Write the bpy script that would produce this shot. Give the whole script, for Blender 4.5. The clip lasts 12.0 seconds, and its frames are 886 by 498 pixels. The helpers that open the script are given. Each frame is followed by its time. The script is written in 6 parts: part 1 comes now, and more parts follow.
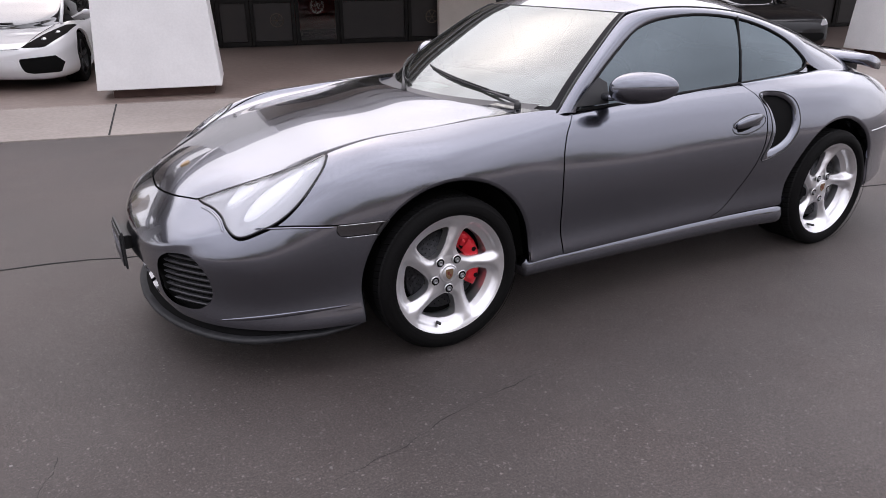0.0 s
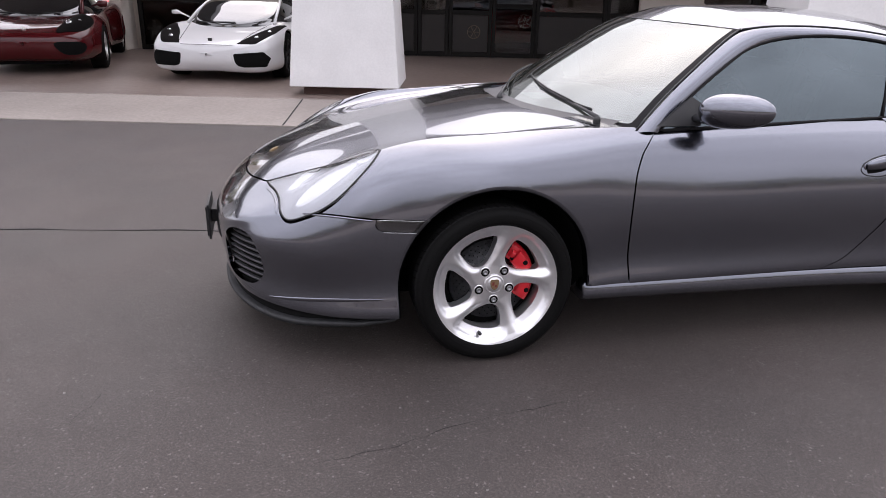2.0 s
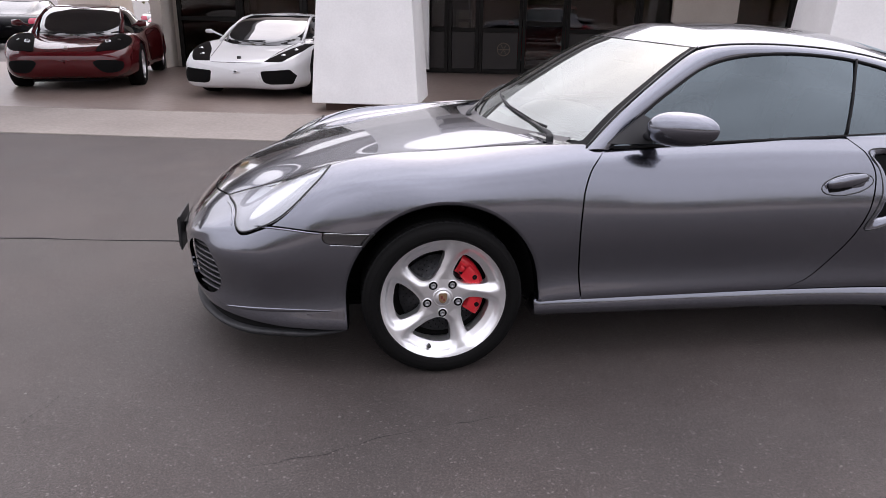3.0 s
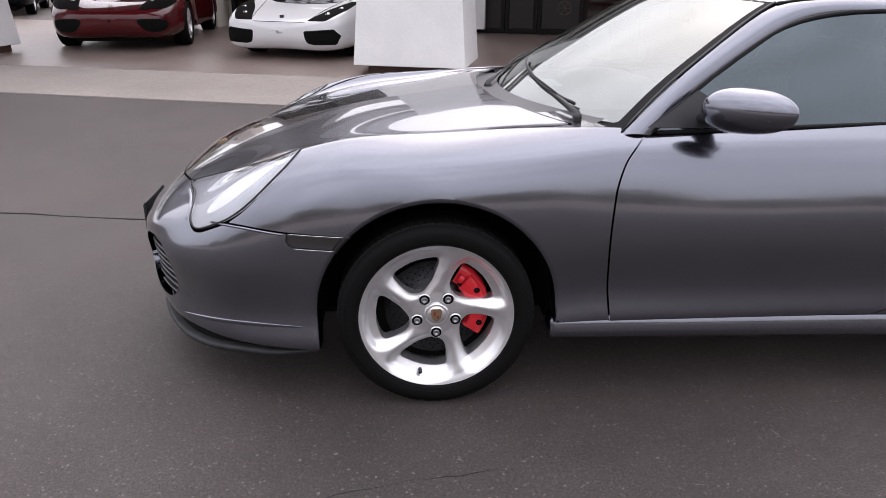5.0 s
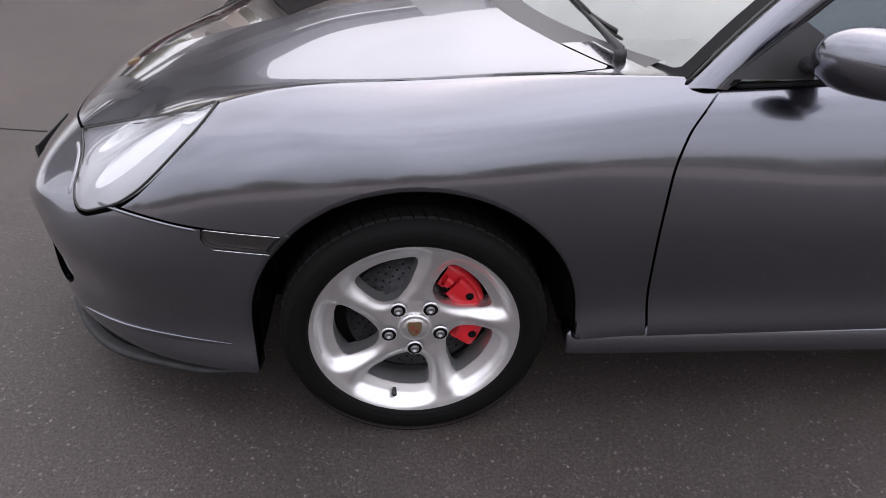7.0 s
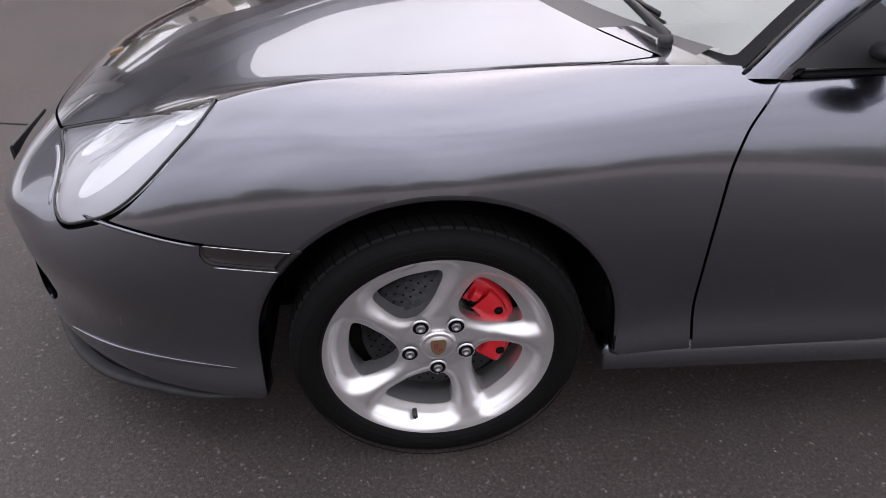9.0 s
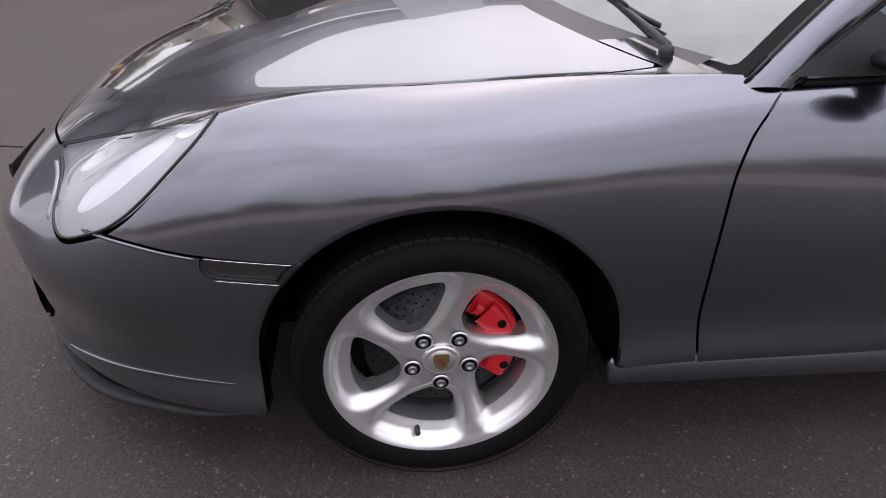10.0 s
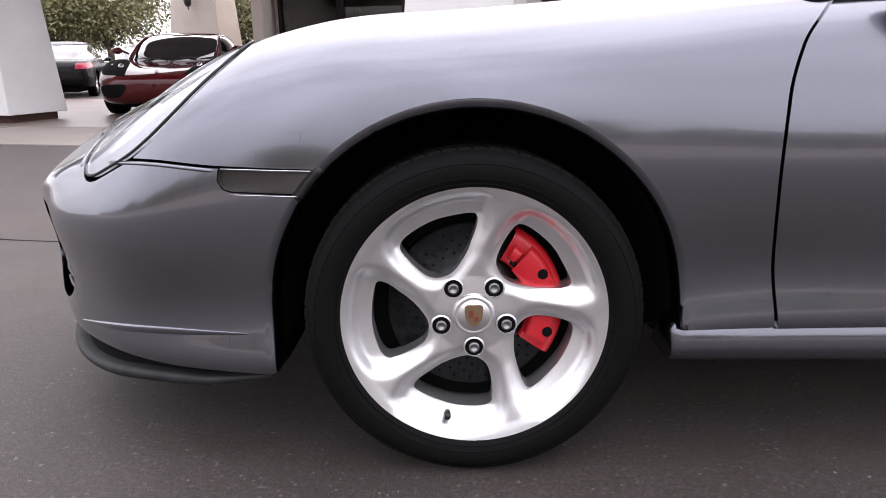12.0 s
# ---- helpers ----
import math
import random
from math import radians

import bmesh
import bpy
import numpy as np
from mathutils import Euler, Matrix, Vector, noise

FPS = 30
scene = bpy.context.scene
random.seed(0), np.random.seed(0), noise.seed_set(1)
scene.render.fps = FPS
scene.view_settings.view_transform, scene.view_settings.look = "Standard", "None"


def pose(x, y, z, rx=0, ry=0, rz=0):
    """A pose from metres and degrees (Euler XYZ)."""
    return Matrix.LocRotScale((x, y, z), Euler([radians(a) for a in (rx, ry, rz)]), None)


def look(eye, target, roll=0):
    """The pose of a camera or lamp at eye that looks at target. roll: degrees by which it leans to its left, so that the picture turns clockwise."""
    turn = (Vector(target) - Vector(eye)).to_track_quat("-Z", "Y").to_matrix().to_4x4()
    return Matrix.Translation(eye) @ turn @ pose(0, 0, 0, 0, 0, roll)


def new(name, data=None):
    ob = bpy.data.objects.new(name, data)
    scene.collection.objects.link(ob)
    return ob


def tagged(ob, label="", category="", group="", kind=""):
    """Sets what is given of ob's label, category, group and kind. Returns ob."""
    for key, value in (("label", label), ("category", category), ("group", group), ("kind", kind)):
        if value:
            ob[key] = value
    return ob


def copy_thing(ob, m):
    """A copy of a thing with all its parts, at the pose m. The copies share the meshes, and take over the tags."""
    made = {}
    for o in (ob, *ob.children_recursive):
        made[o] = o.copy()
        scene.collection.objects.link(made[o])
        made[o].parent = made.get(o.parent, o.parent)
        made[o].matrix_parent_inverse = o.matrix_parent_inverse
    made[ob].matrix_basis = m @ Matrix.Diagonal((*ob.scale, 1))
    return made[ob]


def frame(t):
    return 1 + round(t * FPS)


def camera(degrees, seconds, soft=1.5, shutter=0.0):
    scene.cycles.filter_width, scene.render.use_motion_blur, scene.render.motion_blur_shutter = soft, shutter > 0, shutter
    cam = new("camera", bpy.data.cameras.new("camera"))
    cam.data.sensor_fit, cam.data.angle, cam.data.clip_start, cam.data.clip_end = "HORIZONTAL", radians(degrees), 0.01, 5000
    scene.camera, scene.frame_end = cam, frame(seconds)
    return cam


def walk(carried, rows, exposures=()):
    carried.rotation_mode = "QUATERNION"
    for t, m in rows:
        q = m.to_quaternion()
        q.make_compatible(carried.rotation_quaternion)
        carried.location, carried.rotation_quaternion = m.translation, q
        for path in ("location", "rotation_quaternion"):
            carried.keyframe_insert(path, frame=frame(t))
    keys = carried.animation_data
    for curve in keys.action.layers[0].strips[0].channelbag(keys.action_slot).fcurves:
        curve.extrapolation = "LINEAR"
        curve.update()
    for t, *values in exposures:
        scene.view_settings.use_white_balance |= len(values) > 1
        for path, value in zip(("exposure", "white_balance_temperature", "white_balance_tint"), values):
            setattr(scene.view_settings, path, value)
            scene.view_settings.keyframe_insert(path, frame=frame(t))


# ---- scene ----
cam = camera(63.6, 12.0, 0.8)
PATH = [
    (0, (-1.337, -3.063, 1.445), (-0.4, -1.453, 0.717), -0.6),
    (0.5, (-1.251, -2.986, 1.421), (-0.338, -1.366, 0.684), -1.2),
    (1, (-1.032, -3.019, 1.415), (-0.372, -1.285, 0.669), 1.6),
    (1.5, (-0.907, -3.106, 1.416), (-0.434, -1.287, 0.731), -0.1),
    (2, (-0.807, -3.25, 1.397), (-0.359, -1.426, 0.708), 1.2),
    (2.5, (-0.67, -3.331, 1.418), (-0.275, -1.482, 0.767), -1.4),
    (3, (-0.453, -3.375, 1.413), (-0.125, -1.512, 0.764), 0.8),
    (5, (-0.152, -2.86, 1.373), (0.003, -1.011, 0.624), 0.5),
    (5.5, (-0.131, -2.629, 1.371), (0.0, -0.78, 0.62), 0.7),
    (6, (-0.147, -2.42, 1.386), (0.038, -0.658, 0.49), -0.1),
    (6.5, (-0.093, -2.25, 1.409), (0.111, -0.555, 0.368), 1.1),
    (7, (-0.048, -2.136, 1.413), (0.093, -0.47, 0.315), 1.2),
    (9, (-0.117, -1.956, 1.378), (0.059, -0.327, 0.232), 1.0),
    (9.5, (-0.11, -1.954, 1.377), (0.045, -0.319, 0.236), 0.7),
    (10, (-0.127, -1.959, 1.347), (0.059, -0.29, 0.261), 0.7),
    (10.5, (-0.118, -1.918, 1.245), (0.039, -0.198, 0.237), -0.4),
    (11, (-0.1, -1.883, 1.022), (0.046, -0.067, 0.197), -0.1),
    (11.5, (-0.082, -1.968, 0.811), (0.011, -0.052, 0.245), -1.1),
    (12, (-0.06, -2.082, 0.783), (-0.054, -0.148, 0.27), -1.0),
]
walk(cam, [(t, look(eye, target, roll)) for t, eye, target, roll in PATH], [(0, 0.20, 6400, 18), (2.5, 0.31, 6400, 18), (5, 0.33, 6420, 17), (6.5, 0.26, 6450, 16), (9.5, 0.15, 6480, 18), (10.5, 0.05, 6480, 18), (11.0, 0.34, 6480, 18), (11.5, 0.52, 6500, 18), (12, 0.66, 6520, 18)])

# ---- world, sun and sky ----
world = bpy.data.worlds.new("sky")
scene.world = world
world.use_nodes = True
wn = world.node_tree.nodes
sky = wn.new("ShaderNodeTexSky")
sky.sky_type = "NISHITA"
sky.sun_disc = False
sky.sun_elevation, sky.sun_rotation = radians(51.5), radians(13)
sky.air_density, sky.dust_density, sky.ozone_density = 1.0, 6.0, 1.0
# an overcast dome, brightest round the veiled sun behind the showroom, dimmest at the far horizon
hazy = wn.new("ShaderNodeMix")
hazy.data_type = "RGBA"
hazy.inputs["Factor"].default_value = 0.85
hazy.inputs["B"].default_value = (9.6, 9.7, 10.1, 1)
world.node_tree.links.new(sky.outputs[0], hazy.inputs["A"])
wtc, wdot, wrange = wn.new("ShaderNodeTexCoord"), wn.new("ShaderNodeVectorMath"), wn.new("ShaderNodeMapRange")
wdot.operation = "DOT_PRODUCT"
wdot.inputs[1].default_value = Vector((0.05, 0.15, 0.98)).normalized()
wrange.inputs["From Min"].default_value, wrange.inputs["From Max"].default_value = -0.12, 1.0
wrange.inputs["To Min"].default_value, wrange.inputs["To Max"].default_value = 0.45, 1.03
world.node_tree.links.new(wtc.outputs["Generated"], wdot.inputs[0])
world.node_tree.links.new(wdot.outputs["Value"], wrange.inputs["Value"])
wnoise, wcloud, wsum = wn.new("ShaderNodeTexNoise"), wn.new("ShaderNodeMapRange"), wn.new("ShaderNodeMath")
wnoise.inputs["Scale"].default_value, wnoise.inputs["Detail"].default_value = 2.6, 3.0
world.node_tree.links.new(wtc.outputs["Generated"], wnoise.inputs["Vector"])
wcloud.inputs["From Min"].default_value, wcloud.inputs["From Max"].default_value = 0.3, 0.7
wcloud.inputs["To Min"].default_value, wcloud.inputs["To Max"].default_value = 0.78, 1.16
world.node_tree.links.new(wnoise.outputs["Fac"], wcloud.inputs["Value"])
wsum.operation = "MULTIPLY"
world.node_tree.links.new(wrange.outputs["Result"], wsum.inputs[0])
world.node_tree.links.new(wcloud.outputs["Result"], wsum.inputs[1])
dome = wn.new("ShaderNodeMix")
dome.data_type, dome.blend_type = "RGBA", "MULTIPLY"
dome.inputs["Factor"].default_value = 1.0
world.node_tree.links.new(hazy.outputs["Result"], dome.inputs["A"])
world.node_tree.links.new(wsum.outputs["Value"], dome.inputs["B"])
world.node_tree.links.new(dome.outputs["Result"], wn["Background"].inputs["Color"])
wn["Background"].inputs["Strength"].default_value = 0.22
sun = new("sun", bpy.data.lights.new("sun", "SUN"))
sun.data.energy, sun.data.angle, sun.data.color = 0.8, radians(120), (1.0, 0.97, 0.94)
sun.matrix_world = look((2, 8.5, 11), (0, 0, 0))

# ---- materials ----


def shader(name, color, rough=0.5, metal=0.0, coat=0.0, coat_rough=0.03, spec=0.5):
    m = bpy.data.materials.new(name)
    m.use_nodes = True
    b = m.node_tree.nodes["Principled BSDF"]
    b.inputs["Base Color"].default_value = (*color, 1)
    b.inputs["Roughness"].default_value = rough
    b.inputs["Metallic"].default_value = metal
    b.inputs["Coat Weight"].default_value = coat
    b.inputs["Coat Roughness"].default_value = coat_rough
    b.inputs["Specular IOR Level"].default_value = spec
    m.diffuse_color = (*color, 1)
    return m


def vary(m, scale, dark, light, detail=4.0, bump=0.0, second=None, rough=None, bump_scale=None):
    """Two scales of noise between two colours, with fine relief."""
    nt = m.node_tree
    N, L = nt.nodes, nt.links
    b = N["Principled BSDF"]
    geo = N.new("ShaderNodeTexCoord")
    n1 = N.new("ShaderNodeTexNoise")
    n1.inputs["Scale"].default_value, n1.inputs["Detail"].default_value = scale, detail
    L.new(geo.outputs["Object"], n1.inputs["Vector"])
    ramp = N.new("ShaderNodeValToRGB")
    ramp.color_ramp.elements[0].position, ramp.color_ramp.elements[1].position = 0.3, 0.7
    ramp.color_ramp.elements[0].color, ramp.color_ramp.elements[1].color = (*dark, 1), (*light, 1)
    L.new(n1.outputs["Fac"], ramp.inputs["Fac"])
    out = ramp.outputs["Color"]
    if second:
        n2 = N.new("ShaderNodeTexNoise")
        n2.inputs["Scale"].default_value, n2.inputs["Detail"].default_value = second[0], 3
        L.new(geo.outputs["Object"], n2.inputs["Vector"])
        mr = N.new("ShaderNodeMapRange")
        mr.inputs["From Min"].default_value, mr.inputs["From Max"].default_value = 0.3, 0.7
        mr.inputs["To Min"].default_value, mr.inputs["To Max"].default_value = 1 - second[1], 1 + second[1]
        L.new(n2.outputs["Fac"], mr.inputs["Value"])
        mul = N.new("ShaderNodeMix")
        mul.data_type, mul.blend_type = "RGBA", "MULTIPLY"
        mul.inputs["Factor"].default_value = 1
        L.new(out, mul.inputs["A"])
        L.new(mr.outputs["Result"], mul.inputs["B"])
        out = mul.outputs["Result"]
    L.new(out, b.inputs["Base Color"])
    if rough:
        rr = N.new("ShaderNodeMapRange")
        rr.inputs["To Min"].default_value, rr.inputs["To Max"].default_value = rough
        L.new(n1.outputs["Fac"], rr.inputs["Value"])
        L.new(rr.outputs["Result"], b.inputs["Roughness"])
    if bump:
        n3 = N.new("ShaderNodeTexNoise")
        n3.inputs["Scale"].default_value, n3.inputs["Detail"].default_value = bump_scale or scale, 5
        L.new(geo.outputs["Object"], n3.inputs["Vector"])
        bp = N.new("ShaderNodeBump")
        bp.inputs["Strength"].default_value, bp.inputs["Distance"].default_value = 1.0, bump
        L.new(n3.outputs["Fac"], bp.inputs["Height"])
        L.new(bp.outputs["Normal"], b.inputs["Normal"])
    return m


def glassy(name, tint, rough=0.0, through_part=0.3, ior=1.5, film_part=0.0):
    """A tinted pane: clear mirror gloss over a partly see-through body, with a pale diffuse film."""
    m = bpy.data.materials.new(name)
    m.use_nodes = True
    N, L = m.node_tree.nodes, m.node_tree.links
    N.remove(N["Principled BSDF"])
    clear, gloss = N.new("ShaderNodeBsdfTransparent"), N.new("ShaderNodeBsdfGlossy")
    clear.inputs["Color"].default_value = (*[c * through_part for c in tint], 1)
    gloss.inputs["Roughness"].default_value = rough
    gloss.inputs["Color"].default_value = (*[0.5 + 0.5 * c / max(tint) for c in tint], 1)
    fr, mx = N.new("ShaderNodeFresnel"), N.new("ShaderNodeMixShader")
    fr.inputs["IOR"].default_value = ior
    L.new(fr.outputs[0], mx.inputs[0])
    L.new(clear.outputs[0], mx.inputs[1])
    L.new(gloss.outputs[0], mx.inputs[2])
    out = mx.outputs[0]
    # pale diffuse haze mixed over the pane to lighten it
    if film_part:
        film, mf = N.new("ShaderNodeBsdfDiffuse"), N.new("ShaderNodeMixShader")
        film.inputs["Color"].default_value = (0.62, 0.63, 0.60, 1)
        mf.inputs[0].default_value = film_part
        L.new(out, mf.inputs[1])
        L.new(film.outputs[0], mf.inputs[2])
        out = mf.outputs[0]
    L.new(out, N["Material Output"].inputs["Surface"])
    m.diffuse_color = (*tint, 1)
    return m


def flaked(name, color, flake=0.04, metal=0.75, rough=0.34):
    """Metallic lacquer: fine flakes under a clear coat."""
    m = shader(name, color, rough, metal, 1.0, 0.015)
    m.node_tree.nodes["Principled BSDF"].inputs["Coat IOR"].default_value = 1.6
    N, L = m.node_tree.nodes, m.node_tree.links
    tc, vo = N.new("ShaderNodeTexCoord"), N.new("ShaderNodeTexVoronoi")
    vo.inputs["Scale"].default_value = 1400
    L.new(tc.outputs["Object"], vo.inputs["Vector"])
    mr = N.new("ShaderNodeMix")
    mr.data_type = "RGBA"
    mr.inputs["A"].default_value = (*[c * (1 - flake * 4) for c in color], 1)
    mr.inputs["B"].default_value = (*[c * (1 + flake * 4) for c in color], 1)
    L.new(vo.outputs["Color"], mr.inputs["Factor"])
    L.new(mr.outputs["Result"], N["Principled BSDF"].inputs["Base Color"])
    return m


PAINT = flaked("metallic_grey_paint", (0.147, 0.154, 0.183), metal=1.0, rough=0.19)
SEAL = shader("black_rubber_seal", (0.008, 0.008, 0.009), 0.75, spec=0.2)
BLACK = shader("black_plastic", (0.012, 0.012, 0.013), 0.45)
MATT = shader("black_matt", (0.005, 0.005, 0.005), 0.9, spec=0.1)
RUBBER = vary(shader("tyre_rubber", (0.005, 0.005, 0.005), 0.7, spec=0.08), 150, (0.0044, 0.0043, 0.0043), (0.0066, 0.0064, 0.0064), bump=0.0006)
# rubber coloured lighter for the sky light the tread blocks catch
TREAD = vary(shader("tyre_tread_lit", (0.02, 0.02, 0.02), 0.6, spec=0.12), 120, (0.006, 0.006, 0.0062), (0.010, 0.010, 0.0102), bump=0.0006)
SILVER = vary(shader("silver_wheel_paint", (0.72, 0.72, 0.74), 0.34, 0.92, 0.15, 0.12), 30, (0.76, 0.755, 0.765), (0.83, 0.825, 0.835))
STEEL = shader("bright_steel", (0.55, 0.55, 0.56), 0.25, 1.0)
# iron coloured near black to put shade behind the wheel spokes
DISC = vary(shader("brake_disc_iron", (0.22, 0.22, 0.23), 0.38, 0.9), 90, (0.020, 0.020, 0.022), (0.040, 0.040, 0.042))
RED = shader("red_caliper_paint", (0.56, 0.011, 0.020), 0.4, 0.0, 0.3)
CHROME = shader("chrome", (0.85, 0.85, 0.87), 0.06, 1.0)
MIRROR = shader("lamp_reflector", (0.74, 0.76, 0.77), 0.35, 0.12)
LENS = glassy("clear_lamp_lens", (0.98, 0.98, 1.0), 0.0, 1.0, 1.5, 0.01)
CLEAR = glassy("clear_marker_lens", (0.95, 0.93, 0.93), 0.03, 0.9)
WINDSCREEN = glassy("windscreen_glass", (0.80, 0.88, 0.84), 0.0, 0.42, 2.7, 0.012)
SIDE_GLASS = glassy("tinted_side_glass", (0.40, 0.60, 0.70), 0.0, 0.24, 2.05, 0.002)
LEATHER = vary(shader("grey_leather", (0.10, 0.10, 0.11), 0.55), 120, (0.08, 0.08, 0.085), (0.13, 0.13, 0.135), bump=0.0008)
DARK_TRIM = vary(shader("dark_cabin_trim", (0.03, 0.03, 0.032), 0.7), 80, (0.022, 0.022, 0.024), (0.04, 0.04, 0.042))
DASH = vary(shader("pale_grey_dash", (0.42, 0.42, 0.40), 0.8), 500, (0.30, 0.30, 0.285), (0.32, 0.32, 0.305))
GOLD = shader("badge_gold", (0.34, 0.24, 0.14), 0.35, 0.8)
BADGE_RED = shader("badge_red", (0.20, 0.04, 0.03), 0.4)
GREENISH = shader("reflection_pale_green", (0.55, 0.72, 0.66), 0.6)
ASPHALT = vary(shader("asphalt", (0.05, 0.05, 0.05), 0.75, spec=0.5), 1.1, (0.0225, 0.0174, 0.0160), (0.0500, 0.0390, 0.0358), second=(120, 0.62), bump=0.0016, bump_scale=420, rough=(0.5, 0.7))

for key, value in (("Sheen Weight", 0.10), ("Sheen Roughness", 0.45)):
    ASPHALT.node_tree.nodes["Principled BSDF"].inputs[key].default_value = value
ASPHALT.node_tree.nodes["Principled BSDF"].inputs["Sheen Tint"].default_value = (0.9, 0.80, 0.74, 1)


def speckled(m, scale, level, colour):
    """Light stones showing through the surface, where a fine cell noise peaks."""
    N, L = m.node_tree.nodes, m.node_tree.links
    b = N["Principled BSDF"]
    before = b.inputs["Base Color"].links[0].from_socket
    tc, vo = N.new("ShaderNodeTexCoord"), N.new("ShaderNodeTexVoronoi")
    vo.inputs["Scale"].default_value = scale
    L.new(tc.outputs["Object"], vo.inputs["Vector"])
    sep, mr, mx = N.new("ShaderNodeSeparateColor"), N.new("ShaderNodeMapRange"), N.new("ShaderNodeMix")
    L.new(vo.outputs["Color"], sep.inputs[0])
    mr.inputs["From Min"].default_value, mr.inputs["From Max"].default_value = level, 1.0
    L.new(sep.outputs[0], mr.inputs["Value"])
    mx.data_type = "RGBA"
    mx.inputs["B"].default_value = (*colour, 1)
    L.new(mr.outputs["Result"], mx.inputs["Factor"])
    L.new(before, mx.inputs["A"])
    L.new(mx.outputs["Result"], b.inputs["Base Color"])
    return m


def stained(m, scale, amount):
    """Broad uneven patches over a surface."""
    N, L = m.node_tree.nodes, m.node_tree.links
    b = N["Principled BSDF"]
    before = b.inputs["Base Color"].links[0].from_socket
    tc, no, mr, mx = N.new("ShaderNodeTexCoord"), N.new("ShaderNodeTexNoise"), N.new("ShaderNodeMapRange"), N.new("ShaderNodeMix")
    no.inputs["Scale"].default_value, no.inputs["Detail"].default_value, no.inputs["Roughness"].default_value = scale, 6, 0.62
    L.new(tc.outputs["Object"], no.inputs["Vector"])
    mr.inputs["From Min"].default_value, mr.inputs["From Max"].default_value = 0.42, 0.62
    mr.inputs["To Min"].default_value, mr.inputs["To Max"].default_value = 0.0, amount
    L.new(no.outputs["Fac"], mr.inputs["Value"])
    mx.data_type, mx.blend_type = "RGBA", "MULTIPLY"
    mx.inputs["B"].default_value = (0.62, 0.56, 0.55, 1)
    L.new(mr.outputs["Result"], mx.inputs["Factor"])
    L.new(before, mx.inputs["A"])
    L.new(mx.outputs["Result"], b.inputs["Base Color"])


stained(ASPHALT, 2.3, 0.75)
speckled(ASPHALT, 260, 0.89, (0.075, 0.066, 0.060))
speckled(ASPHALT, 150, 0.975, (0.125, 0.112, 0.104))
CONCRETE = vary(shader("apron_concrete", (0.34, 0.31, 0.29), 0.8), 0.9, (0.225, 0.195, 0.177), (0.285, 0.250, 0.226), second=(25, 0.10), bump=0.0012, bump_scale=120)
FORECOURT = vary(shader("sealed_forecourt_concrete", (0.22, 0.17, 0.15), 0.4), 0.7, (0.148, 0.110, 0.094), (0.210, 0.165, 0.143), second=(12, 0.15), rough=(0.28, 0.5))
STUCCO = vary(shader("white_stucco", (0.78, 0.78, 0.79), 0.85), 2.0, (0.66, 0.655, 0.65), (0.73, 0.725, 0.72), second=(40, 0.03), bump=0.0007, bump_scale=140)
BEIGE = vary(shader("beige_stucco", (0.5, 0.45, 0.40), 0.85), 1.5, (0.58, 0.52, 0.46), (0.66, 0.60, 0.54), second=(40, 0.05), bump=0.0015, bump_scale=120)
PLINTH = vary(shader("brown_plinth", (0.06, 0.03, 0.022), 0.7), 5, (0.055, 0.026, 0.019), (0.085, 0.042, 0.031))
BRONZE = shader("dark_bronze_frame", (0.008, 0.007, 0.006), 0.6, 0.0, spec=0.2)
SHOP_GLASS = glassy("shop_glass", (0.75, 0.70, 0.66), 0.0, 0.62)
DEEP_RED = shader("deep_red_paint", (0.062, 0.0022, 0.004), 0.6, 0.0, 1.0, spec=0.05)
BRIGHT_RED = shader("bright_red_paint", (0.50, 0.010, 0.016), 0.3, 0.0, 0.6)
PEARL_WHITE = shader("pearl_white_paint", (0.66, 0.66, 0.67), 0.6, 0.0, 1.0, spec=0.05)
CAR_BLACK = shader("black_paint", (0.004, 0.004, 0.005), 0.25, 0.0, 0.1, spec=0.3)
CAR_SILVER = flaked("silver_paint", (0.35, 0.35, 0.36))
DARK_GLASS = shader("dark_car_glass", (0.008, 0.009, 0.010), 0.02, 0.0, 1.0, 0.0, spec=1.0)
DARK_GLASS.node_tree.nodes["Principled BSDF"].inputs["IOR"].default_value = 1.7
CABLE = shader("tar_seam", (0.008, 0.008, 0.008), 0.9)
LEAF = vary(shader("leaf", (0.07, 0.09, 0.03), 0.6), 1.2, (0.12, 0.12, 0.05), (0.22, 0.205, 0.095))
BARK = vary(shader("bark", (0.10, 0.075, 0.055), 0.9), 9, (0.07, 0.05, 0.04), (0.14, 0.11, 0.08), bump=0.01)
WOOD = vary(shader("brown_wood", (0.20, 0.10, 0.05), 0.5), 6, (0.14, 0.07, 0.035), (0.26, 0.13, 0.07))
PAPER = shader("white_card", (0.75, 0.74, 0.70), 0.8)

# ---- mesh helpers ----


def mesh_of(name, V, F, material, smooth=True):
    me = bpy.data.meshes.new(name)
    me.from_pydata([tuple(map(float, v)) for v in V], [], [tuple(map(int, f)) for f in F])
    me.materials.append(material)
    if smooth:
        me.polygons.foreach_set("use_smooth", [True] * len(me.polygons))
    me.update()
    return me


def thing(name, label, category, at=None, group="", kind=""):
    """An empty that holds the parts of one thing."""
    ob = new(name)
    ob.empty_display_size = 0.2
    if at is not None:
        ob.matrix_world = at
    return tagged(ob, label, category, group, kind)


def part(name, me, parent, label="", m=None):
    """One mesh object under a thing or a part; me: a mesh or a bmesh with its material."""
    ob = new(name, me)
    ob.parent = parent
    if m is not None:
        ob.matrix_local = m
    if label:
        tagged(ob, label)
    return ob


